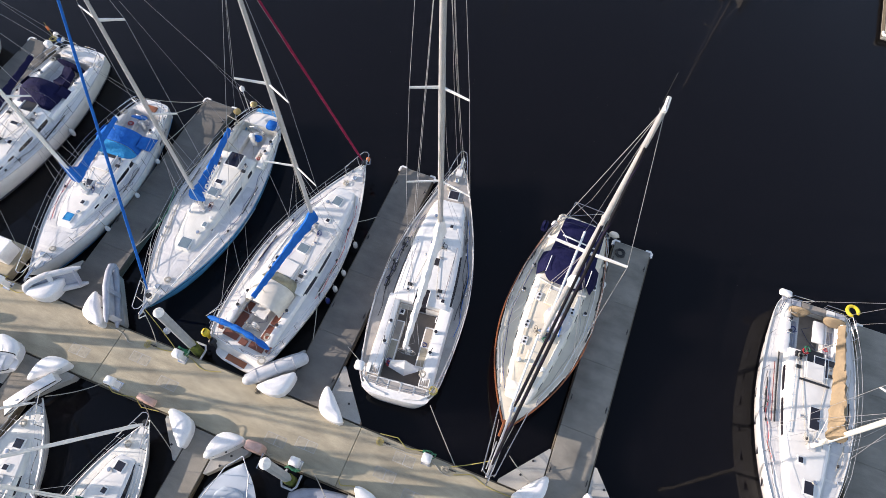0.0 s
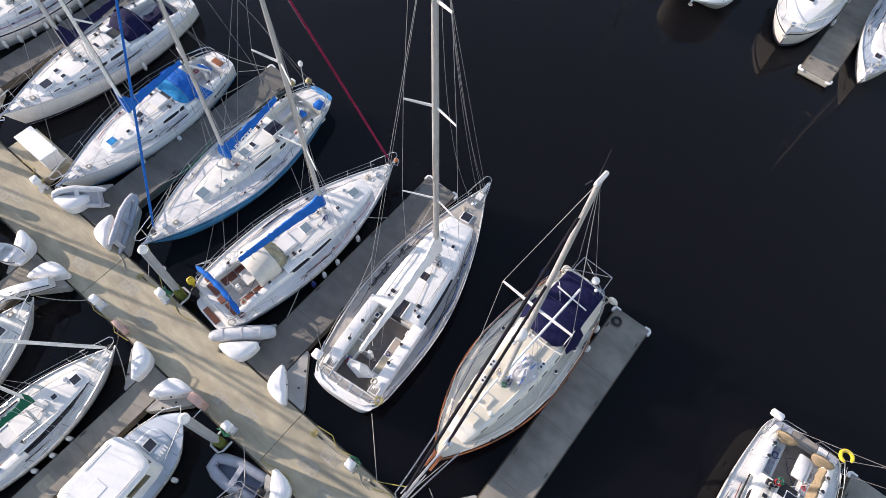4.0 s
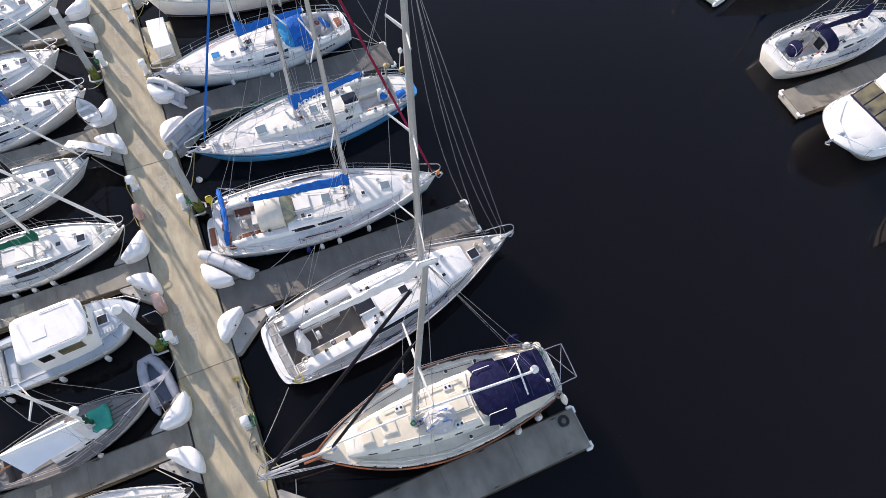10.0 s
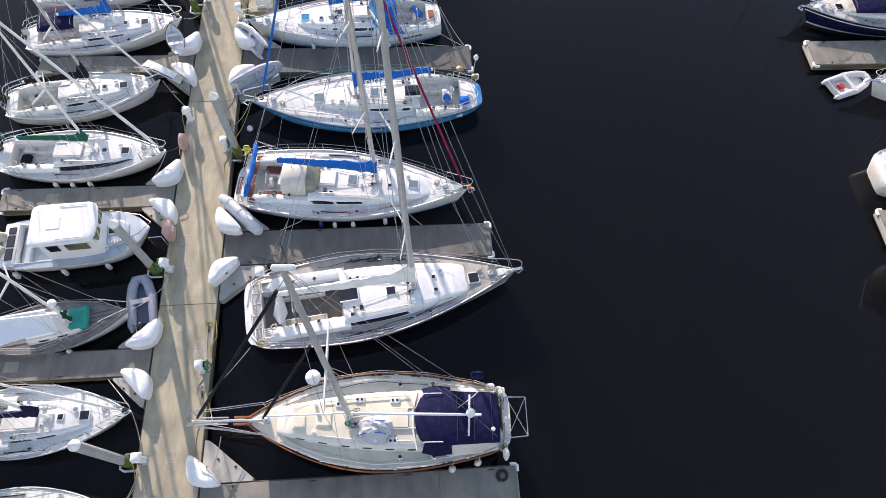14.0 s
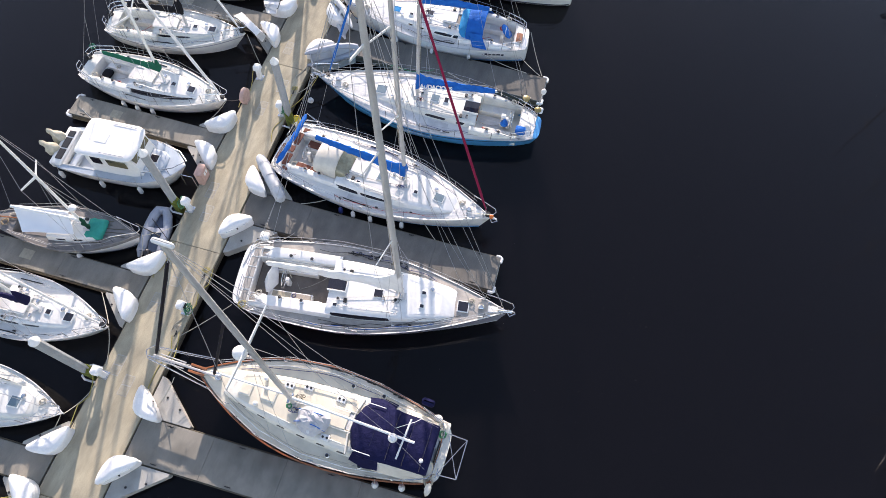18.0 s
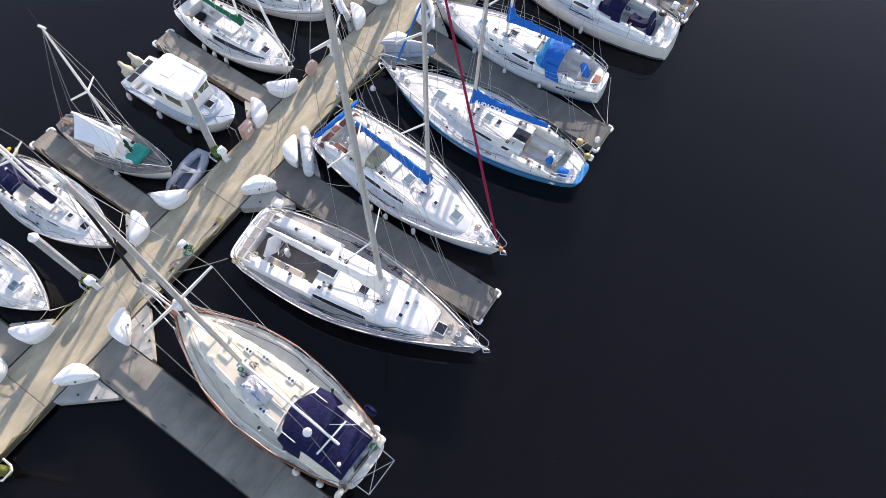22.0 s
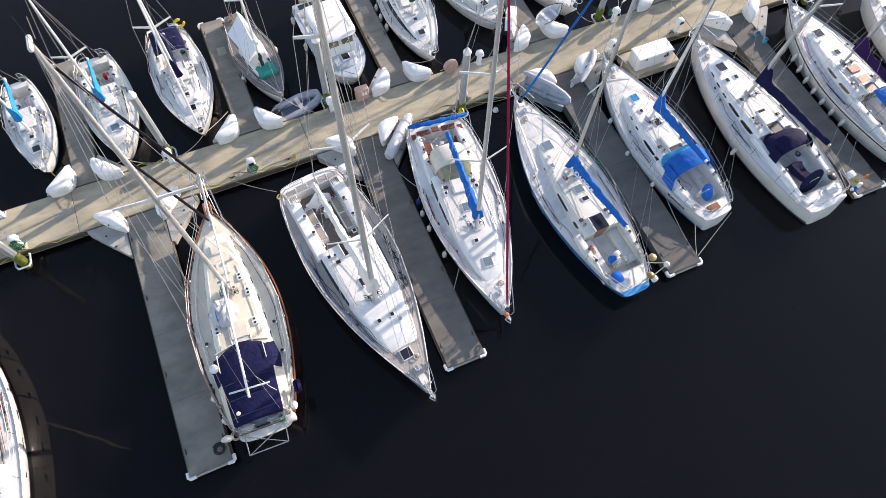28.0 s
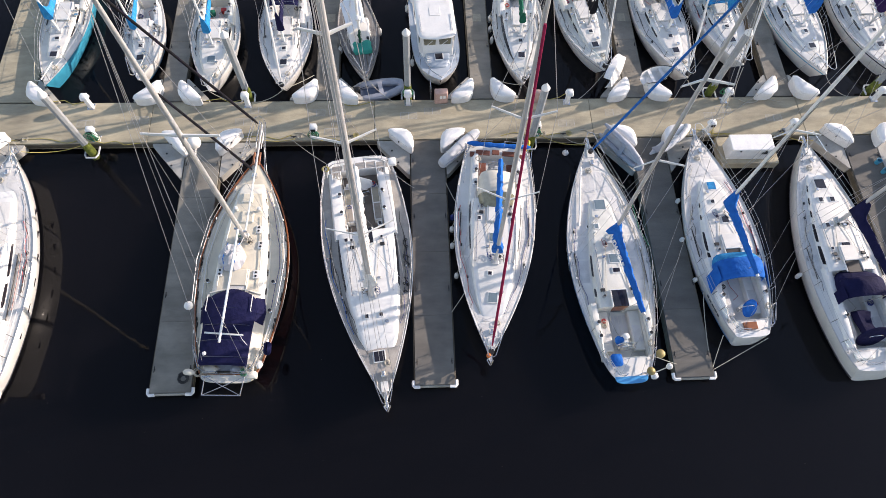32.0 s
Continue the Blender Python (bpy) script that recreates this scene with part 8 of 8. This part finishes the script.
# blue-hulled sloop
zc = a_f.sheer(1.5)
rounded_stern(a_root, a_f, BLUEHULL, 0.28)
wheel_cover(a_root, 1.72, 0.27, zc + 0.12, BLUECANVAS, 0.22)
wheel(a_root, 1.5, zc + 0.1, 0.45)
part("binnacle", boxed(1.7, 1.95, -0.14, 0.14, zc - 0.5, zc + 0.4, bev=0.05), GEL, a_root)
part("stern_locker", boxed(0.5, 1.05, 0.35, 0.85, zc + 0.05, zc + 0.35, bev=0.08), BLUECANVAS, a_root, "royal blue covered stern locker")
part("barbecue", lathe([(0.04, -0.09), (0.17, -0.05), (0.19, 0.04), (0.12, 0.11), (0.03, 0.13)], 14, (0.1, -0.7, zc + 0.6)), BRASS, a_root)
part("barbecue", lathe([(0.05, -0.1), (0.2, -0.04), (0.2, 0.05), (0.05, 0.1)], 14, (0.85, -1.3, zc + 0.6)), BRASS, a_root)
part("wind_generator_pod", lathe([(0.04, -0.15), (0.12, -0.1), (0.14, 0.05), (0.05, 0.2)], 12, (0.05, -1.15, zc + 1.6)), PLASTIC, a_root)
part("generator_pole", bar([(0.15, -1.1, zc), (0.05, -1.15, zc + 1.5)], 0.025, 6), ALU, a_root)
part("outboard_bracket", boxed(-0.2, 0.05, -1.05, -0.8, zc + 0.15, zc + 0.5, bev=0.06), PLASTIC, a_root)
for sg in (1, -1):
    part("vent_cowl", lathe([(0.06, 0), (0.06, 0.14), (0.1, 0.2), (0.06, 0.26)], 10, (7.1, sg * 0.6, a_c.top(7.1, 0.6))), GEL, a_root)
part("spinnaker_pole", bar([(7.6, 1.2, a_f.sheer(7.6) + 0.1), (10.9, 0.62, a_f.sheer(10.9) + 0.1)], 0.045, 8), WHITESPAR, a_root)
stray_lines(a_root, a_f, a_c, 8, 5)
part("washboard", boxed(3.2, 3.25, -0.34, 0.34, zc - 0.15, a_c.top(4.0) + 0.05), TEAK, a_root, "varnished teak washboard")
hull_name(a_root, a_f, 0.50, 0.62, 0.26, "AUDACIOUS", GEL)
for k in range(5):
    part("sole_plank", boxed(1.55, 3.1, -0.46 + 0.19 * k, -0.30 + 0.19 * k, zc - 0.60, zc - 0.575, bev=0.004), NONSKID, a_root)
for k in range(3):
    x = 3.0 + 3.2 * k
    part("side_net_line", bar([(x, -a_f.half(x) + 0.05, a_f.sheer(x) + 0.5), (x + 1.2, -a_f.half(x + 1.2) + 0.05, a_f.sheer(x) + 0.1), (x + 2.4, -a_f.half(x + 2.4) + 0.05, a_f.sheer(x) + 0.55)], 0.02, 5), GREENHOSE if k == 1 else ROPE, a_root)
# white sloop with blue hood
for k, (u, w) in enumerate(((0.095, 0.012), (0.112, 0.02), (0.137, 0.016), (0.158, 0.016), (0.179, 0.014))):
    part("name_bar", band(b_f, 0.62 - 0.05 * (k == 0), 0.74 + 0.05 * (k == 4), 0.006, (1,), u, u + w, 4), DARKHULL, b_root)
zc = b_f.sheer(1.0)
rounded_stern(b_root, b_f, GEL, 0.22)
scoop(b_root, b_f, GEL, 0.14, 0.36)
wheel_cover(b_root, 1.15, -0.12, zc + 0.2, BLUECANVAS, 0.36, 0.8, 0.12)
part("stern_seat", boxed(0.15, 0.5, -0.3, 0.35, zc + 0.0, zc + 0.12, bev=0.02), TEAK, b_root, "varnished wooden stern seat")
for sg in (1, -1):
    bm = bmesh.new()
    loft(bm, [[(2.5, sg * 1.13, zc + 0.78), (2.5, sg * 1.11, zc + 0.78), (2.05, sg * 1.44, zc + 0.05), (2.05, sg * 1.46, zc + 0.05)], [(3.2, sg * 1.19, zc + 0.8), (3.2, sg * 1.17, zc + 0.8), (2.9, sg * 1.44, zc + 0.05), (2.9, sg * 1.46, zc + 0.05)]])
    part("hood_side", bm, BLUECANVAS, b_root)
stray_lines(b_root, b_f, b_c, 11, 4)
for x in (3.0, 5.2, 7.4):
    fender(b_root, b_f, x, 1)
for k in range(7):
    s0 = 0.10 + 0.012 * k
    bmn = bmesh.new()
    p0, p1 = b_f.skin(s0, 0.62), b_f.skin(s0 + 0.008, 0.74 - 0.04 * (k % 3))
    box(bmn, p0[0], p1[0], p0[1] - 0.01, p0[1] + 0.012, p0[2], p1[2], bev=0.003)
    part("name_bar", bmn, BLACK, b_root)
# long white sloop with navy hood
zc = n_f.sheer(1.0)
rounded_stern(n_root, n_f, GEL, 0.22)
wheel_cover(n_root, 1.35, 0.12, zc + 0.22, NAVYCANVAS, 0.72, 0.3, 0.12)
random.seed(33)
bm = bmesh.new()
rings = []
for x, w, h in ((1.5, 0.22, 0.3), (1.62, 0.34, 0.2), (1.95, 0.3, 0.1), (2.3, 0.36, 0.08), (2.58, 0.42, 0.14), (2.68, 0.3, 0.02)):
    rings.append([(x + random.uniform(-0.04, 0.04), 0.05 + w * q * random.uniform(0.9, 1.12), zc + (h if abs(q) < 0.9 else h - 0.32) + random.uniform(-0.02, 0.02)) for q in (-1, -0.8, -0.3, 0.3, 0.8, 1)])
loft(bm, rings, closed=True)
part("cockpit_table", bm, NAVYCANVAS, n_root, "cockpit table under a slack navy cover")
part("helm_seat", lathe([(0.02, 0.06), (0.2, 0.05), (0.26, 0.0), (0.24, -0.05), (0.02, -0.06)], 14, (1.1, -1.05, zc + 0.26)), BLACK, n_root, "round black seat pad on the quarter")
for sg in (1, -1):
    bm = bmesh.new()
    loft(bm, [[(3.1, sg * 1.06, zc + 0.8), (3.1, sg * 1.04, zc + 0.8), (2.9, sg * 1.3, zc + 0.06), (2.9, sg * 1.32, zc + 0.06)], [(3.7, sg * 1.12, zc + 0.82), (3.7, sg * 1.1, zc + 0.82), (3.45, sg * 1.32, zc + 0.06), (3.45, sg * 1.34, zc + 0.06)]])
    part("hood_side", bm, NAVYCANVAS, n_root)
    part("cockpit_locker", boxed(0.35, 0.7, min(sg * 0.35, sg * 1.2), max(sg * 0.35, sg * 1.2), zc + 0.02, zc + 0.14, bev=0.04), GEL, n_root)
life_ring(n_root, 0.0, -1.42, zc + 0.62, PLASTIC, False)
part("rail_cloth", boxed(-0.1, 0.12, -1.66, -1.36, zc + 0.2, zc + 0.5, bev=0.07), BLUECANVAS, n_root)
part("rail_canister", boxed(0.5, 0.85, -1.8, -1.45, zc + 0.45, zc + 0.8, bev=0.05), PLASTIC, n_root)
part("flag_staff", bar([(0.2, -1.6, zc + 0.3), (0.1, -1.65, zc + 1.7)], 0.012, 5), YROPE, n_root)
part("staff_float", lathe([(0.02, -0.14), (0.07, -0.1), (0.07, 0.1), (0.02, 0.14)], 10, (0.13, -1.63, zc + 1.3)), ORANGE, n_root)
rope_coil(n_root, 0.25, -1.6, zc + 0.6, 0.2, YROPE)
stray_lines(n_root, n_f, n_c, 13, 4)
# next sloop
stray_lines(s7_root, s7_f, s7_c, 17, 4)
for x, y in ((5.0, 0.0), (5.8, 0.0)):
    part("skylight", boxed(x - 0.25, x + 0.25, -0.35, 0.35, s7_c.top(x) - 0.01, s7_c.top(x) + 0.09, bev=0.02), TEAK, s7_root)
# white sloop with tan cover
zc = l_f.sheer(1.0)
scoop(l_root, l_f, GEL, 0.38, 0.4, TEAKGREY)
for sg in (1, -1):
    wheel_cover(l_root, 0.62, sg * 0.8, zc + 0.3, TANCANVAS, 0.45, 0.2, 0.2)
    seat_frames(l_root, 0.95, 2.3, sg * 0.82, zc - 0.2, GEL, HYPALON)
    part("deck_track", bar([(2.8, sg * 1.42, zc + 0.1), (4.6, sg * 1.4, zc + 0.12), (6.2, sg * 1.34, l_f.sheer(6.2) + 0.08)], 0.035, 5), BLACK, l_root)
    part("deck_line", bar([(3.4, sg * 1.55, zc + 0.08), (4.8, sg * 1.52, zc + 0.1), (6.2, sg * 1.46, l_f.sheer(6.2) + 0.07)], 0.018, 5), REDPAINT, l_root)
    part("clutch_bank", boxed(2.75, 3.0, sg * 0.72 - 0.16, sg * 0.72 + 0.16, l_c.top(2.9) - 0.08, l_c.top(2.9) + 0.06, bev=0.02), BLACK, l_root)
tb = part("cockpit_table", boxed(0.75, 1.85, 0.0, 0.5, zc - 0.05, zc + 0.12, bev=0.05), GEL, l_root)
part("table_leaf", boxed(0.8, 1.8, 0.52, 0.64, zc - 0.1, zc + 0.06, bev=0.02), GELDECK, tb)
part("hatch_garage", boxed(3.98, 4.06, -0.62, 0.66, l_c.top(4.0) - 0.02, l_c.top(4.0) + 0.06, bev=0.01), BLACK, l_root)
for y, w, m in ((-1.5, 0.42, HYPALON), (-1.04, 0.42, HYPALON), (-0.58, 1.1, TEAKGREY), (0.56, 0.4, GEL), (1.0, 0.42, HYPALON)):
    part("stern_panel", boxed(-0.02, 0.4, y, y + w, zc + 0.0, zc + 0.075, bev=0.008), m, l_root)
life_ring(l_root, 0.05, 1.35, zc + 0.75, YELLOW, True)
bm = bmesh.new()
box(bm, -0.05, 0.28, -1.9, -1.35, zc + 0.5, zc + 0.74, bev=0.1)
part("rail_canister", bm, PLASTIC, l_root)
for k, m in enumerate((GREENHOSE, REDPL, BLACK, ROPE)):
    rope_coil(l_root, 2.55 + 0.14 * k, -0.42 - 0.08 * k, l_c.top(2.9) + 0.04, 0.15, m)
stray_lines(l_root, l_f, l_c, 19, 4, [REDPL, ROPE, BLACK])
for k in range(6):
    part("portlight", boxed(2.2 + 1.25 * k, 2.65 + 1.25 * k, -l_f.skin((2.4 + 1.25 * k) / l_f.L, 0.6)[1] - 0.012, -l_f.skin((2.4 + 1.25 * k) / l_f.L, 0.6)[1] + 0.03, 0.72, 0.82), GLASS, l_root)
for k, (r_, f_, c_) in enumerate(far_made):
    stray_lines(r_, f_, c_, 30 + k, 1)
    outboard(r_, -0.05, 0.4, f_.sheer(0) - 0.1, CREAMCANVAS if k % 3 == 0 else BLACK)


# ---- mooring lines ----
def mooring(a, b, sag=0.25, m=None, r=0.018):
    a, b = Vector(a), Vector(b)
    n = 10
    ob = part("mooring_line", bar([a.lerp(b, i / n) - Vector((0, 0, sag * 4 * (i / n) * (1 - i / n))) for i in range(n + 1)], r, 5), m or ROPE, None)
    return tagged(ob, "slack mooring rope between boat and dock", "rope", "mooring lines")


for a, b, s_, m in (
        ((-4.45, 11.4, 1.15), (-6.4, 13.3, 0.55), 0.1, ROPE), ((-7.75, 12.6, 1.6), (-6.2, 13.35, 0.55), 0.2, YROPE), ((-8.3, 12.2, 1.6), (-9.9, 12.9, 0.55), 0.25, ROPE),
        ((-0.95, 10.8, 1.1), (0.1, 10.2, 0.55), 0.1, ROPE), ((-0.2, 6.0, 1.1), (0.1, 4.6, 0.55), 0.1, BLACK), ((2.2, 9.0, 1.1), (1.75, 10.5, 0.55), 0.1, ROPE), ((2.6, 4.5, 1.2), (1.75, 3.4, 0.55), 0.1, ROPE),
        ((9.25, 12.25, 1.3), (7.0, 13.4, 0.55), 0.35, YROPE), ((9.35, 12.3, 1.3), (8.2, 13.4, 0.55), 0.3, ROPE), ((11.4, 8.0, 1.0), (12.05, 9.6, 0.55), 0.1, ROPE), ((10.7, 1.0, 1.0), (12.1, 0.6, 0.55), 0.05, ROPE),
        ((15.55, 12.35, 1.3), (16.3, 13.4, 0.55), 0.2, ROPE), ((13.9, 4.0, 1.0), (13.75, 1.2, 0.55), 0.1, ROPE), ((16.5, 1.6, 1.0), (13.8, 0.3, 0.55), 0.15, ROPE), ((14.4, 1.8, 1.0), (13.78, 0.4, 0.55), 0.05, ROPE),
        ((21.45, 12.2, 1.5), (20.6, 13.4, 0.55), 0.3, YROPE), ((-19.6, 12.1, 1.5), (-16.8, 13.4, 0.55), 0.45, YROPE), ((-19.6, 12.0, 1.5), (-20.9, 13.4, 0.55), 0.2, ROPE),
        ((-6.9, 16.2, 1.1), (-8.5, 15.75, 0.55), 0.2, ROPE), ((-6.8, 16.25, 1.1), (-5.4, 17.6, 0.55), 0.05, ROPE), ((-10.9, 16.1, 1.1), (-9.3, 15.75, 0.55), 0.25, ROPE), ((-10.9, 16.2, 1.1), (-12.3, 16.6, 0.55), 0.15, ROPE),
        ((-14.5, 16.8, 1.1), (-13.9, 15.75, 0.55), 0.2, YROPE), ((-2.4, 16.8, 1.2), (-3.8, 16.6, 0.55), 0.2, ROPE), ((-2.4, 16.8, 1.2), (-1.0, 15.75, 0.55), 0.2, ROPE), ((6.3, 16.4, 1.1), (7.5, 15.75, 0.55), 0.25, BLACK), ((6.3, 16.4, 1.1), (4.9, 17.2, 0.55), 0.15, ROPE),
        ((11.0, 17.2, 1.1), (9.4, 15.75, 0.55), 0.3, ROPE), ((15.65, 16.6, 1.1), (17.0, 15.75, 0.55), 0.3, ROPE), ((19.1, 17.5, 1.1), (18.4, 15.75, 0.55), 0.3, ROPE), ((23.8, 16.9, 1.1), (25.2, 15.75, 0.55), 0.3, ROPE)):
    mooring(a, b, s_, m)


# ---- hoses and lines along the walkway, specks afloat ----
def hose(pts, m, label, cat="hose", r=0.022):
    ob = part("garden_hose" if cat == "hose" else "dock_line", bar(pts, r, 6), m, None)
    return tagged(ob, label, cat, "hoses and lines on the dock")


def loose(x0, y0, x1, y1, seed, wob=0.12, n=22, z=TOP + 0.025):
    rnd = random.Random(seed)
    ph, k1, k2 = rnd.uniform(0, 6), rnd.uniform(5, 9), rnd.uniform(11, 17)
    return [(x0 + (x1 - x0) * i / n + wob * 0.5 * math.sin(k2 * i / n + ph), y0 + (y1 - y0) * i / n + wob * math.sin(k1 * i / n + ph) + wob * 0.4 * math.sin(k2 * i / n), z) for i in range(n + 1)]


for k, (x0, y0, x1, y1, m, lab) in enumerate((
        (-9.6, 13.45, -6.4, 13.5, YROPE, "yellow rope lying along the dock edge"), (-4.1, 15.62, -2.0, 15.55, YROPE, "yellow rope lying along the dock edge"), (4.9, 13.45, 8.4, 13.42, YROPE, "yellow rope lying along the dock edge"),
        (-6.3, 13.6, -3.2, 13.42, ROPE, "pale mooring rope trailing over the dock"), (9.2, 13.6, 11.6, 13.45, ROPE, "pale mooring rope trailing over the dock"), (14.1, 13.5, 17.6, 13.45, YROPE, "yellow rope lying along the dock edge"),
        (-21.3, 13.5, -17.2, 13.4, YROPE, "yellow rope lying along the dock edge"), (1.0, 15.6, 3.1, 15.66, ROPE, "pale mooring rope trailing over the dock"), (18.2, 15.6, 21.0, 15.6, ROPE, "pale mooring rope trailing over the dock"))):
    hose(loose(x0, y0, x1, y1, k), m, lab, "rope", 0.018)
# dead-end cleats and coiled tails at the walkway edge
for k, x in enumerate((-20.6, -16.9, -9.7, -6.3, -3.3, 2.6, 6.9, 8.3, 11.3, 14.2, 16.3, 20.5)):
    y = NEAR_Y + 0.22
    bm = bmesh.new()
    tube(bm, [(x - 0.16, y, TOP + 0.08), (x, y, TOP + 0.06), (x + 0.16, y, TOP + 0.08)], 0.024, 6)
    tube(bm, [(x, y, TOP - 0.02), (x, y, TOP + 0.06)], 0.04, 6)
    part("dock_cleat", bm, BLACK, main_dock)
    n = 26
    tl = part("coiled_tail", bar([(x + 0.32 + (0.03 + 0.006 * i) * math.cos(i * 0.7), y + 0.05 + (0.03 + 0.006 * i) * math.sin(i * 0.7), TOP + 0.02 + 0.0008 * i) for i in range(n + 1)], 0.013, 4), (ROPE, YROPE, BLACK)[k % 3], None)
    tagged(tl, "flat coil of mooring rope on the dock", "rope", "coiled rope tails")
rnd = random.Random(77)
bm = bmesh.new()
for k in range(170):
    x, y = rnd.uniform(-40, 45), rnd.uniform(-34, 34)
    if k % 3 == 0:
        x, y = rnd.gauss(2, 9), rnd.gauss(-7, 3.5)
    s = rnd.uniform(0.006, 0.018) * (2.2 if k % 40 == 0 else 1)
    a = rnd.uniform(0, 6)
    pts = [(x + s * q * math.cos(a + t), y + s * q * math.sin(a + t), 0.006) for t, q in ((0, 1.6), (1.3, 0.8), (2.6, 1.2), (4.0, 1.0), (5.2, 0.7))]
    lo = [bm.verts.new((p[0], p[1], -0.004)) for p in pts]
    hi = [bm.verts.new(p) for p in pts]
    bm.faces.new(hi)
    for i in range(5):
        bm.faces.new((lo[i], lo[(i + 1) % 5], hi[(i + 1) % 5], hi[i]))
sp = part("floating_debris", bm, LEAFM, None, smooth=False)
tagged(sp, "scattered pale leaf scraps and specks afloat", "debris", kind="stuff")

# small gear on the finger floats
coil = part("hose_coil", bar([(-10.42 + (0.12 + 0.004 * i) * math.cos(i * 0.55), 0.62 + (0.12 + 0.004 * i) * math.sin(i * 0.55), TOP + 0.03 + 0.001 * i) for i in range(40)], 0.022, 5), BLACK, None)
tagged(coil, "black hose coiled flat at the finger end", "hose", "hoses and lines on the dock")
for x, y in ((25.35, 11.35), (25.5, 10.75)):
    bk = thing("bucket", pose(x, y, TOP), "small bright blue plastic bucket on the finger float", "bucket", "buckets")
    part("body", lathe([(0.12, 0), (0.15, 0.3), (0.14, 0.3), (0.11, 0.02), (0.01, 0.02)], 14, (0, 0, 0)), CYANHULL, bk)
    part("handle", bar([(0.145, 0, 0.28), (0.1, 0.05, 0.36), (-0.1, 0.05, 0.36), (-0.145, 0, 0.28)], 0.008, 4), STEEL, bk)

buoy = thing("mooring_buoy", pose(8.42, 12.55, 0.05), "round white mooring buoy afloat beside the bow", "buoy")
part("float", lathe([(0.02, -0.18), (0.12, -0.14), (0.18, 0.0), (0.12, 0.14), (0.04, 0.18)], 14, (0, 0, 0)), PLASTIC, buoy)
part("eye", bar([(0, -0.04, 0.17), (0, -0.03, 0.24), (0, 0.03, 0.24), (0, 0.04, 0.17)], 0.012, 5), STEEL, buoy)

# gear aboard two of the small sloops on the far fingers
r_, f_, c_ = far_made[3]
life_ring(r_, 0.1, 0.95, f_.sheer(0) + 0.5, YELLOW)
part("stern_seat", boxed(0.1, 0.5, -0.9, -0.45, f_.sheer(0) + 0.45, f_.sheer(0) + 0.6, bev=0.04), PLASTIC, r_)
part("stern_seat", boxed(0.1, 0.5, 0.35, 0.8, f_.sheer(0) + 0.45, f_.sheer(0) + 0.6, bev=0.04), PLASTIC, r_)
r_, f_, c_ = far_made[2]
part("fuel_can", boxed(1.0, 1.25, 0.1, 0.42, f_.sheer(1) - 0.55, f_.sheer(1) - 0.2, bev=0.04), REDPL, r_)
part("canvas_bag", boxed(1.3, 1.75, -0.5, -0.15, f_.sheer(1) - 0.28, f_.sheer(1) + 0.0, bev=0.1), GREENCANVAS, r_, "dark green canvas bag")
part("solar_panel", boxed(5.9, 6.3, -0.2, 0.2, f_.sheer(6) + 0.05, f_.sheer(6) + 0.07), SOLAR, r_)
r_, f_, c_ = far_made[4]
part("cockpit_bag", boxed(0.9, 1.4, -0.3, 0.25, f_.sheer(1) - 0.5, f_.sheer(1) - 0.2, bev=0.1), BLACKCANVAS, r_)
part("rail_bag", boxed(-0.1, 0.2, 0.75, 1.05, f_.sheer(0) + 0.3, f_.sheer(0) + 0.6, bev=0.1), GREENCANVAS, r_, "green canvas bag on the stern rail")
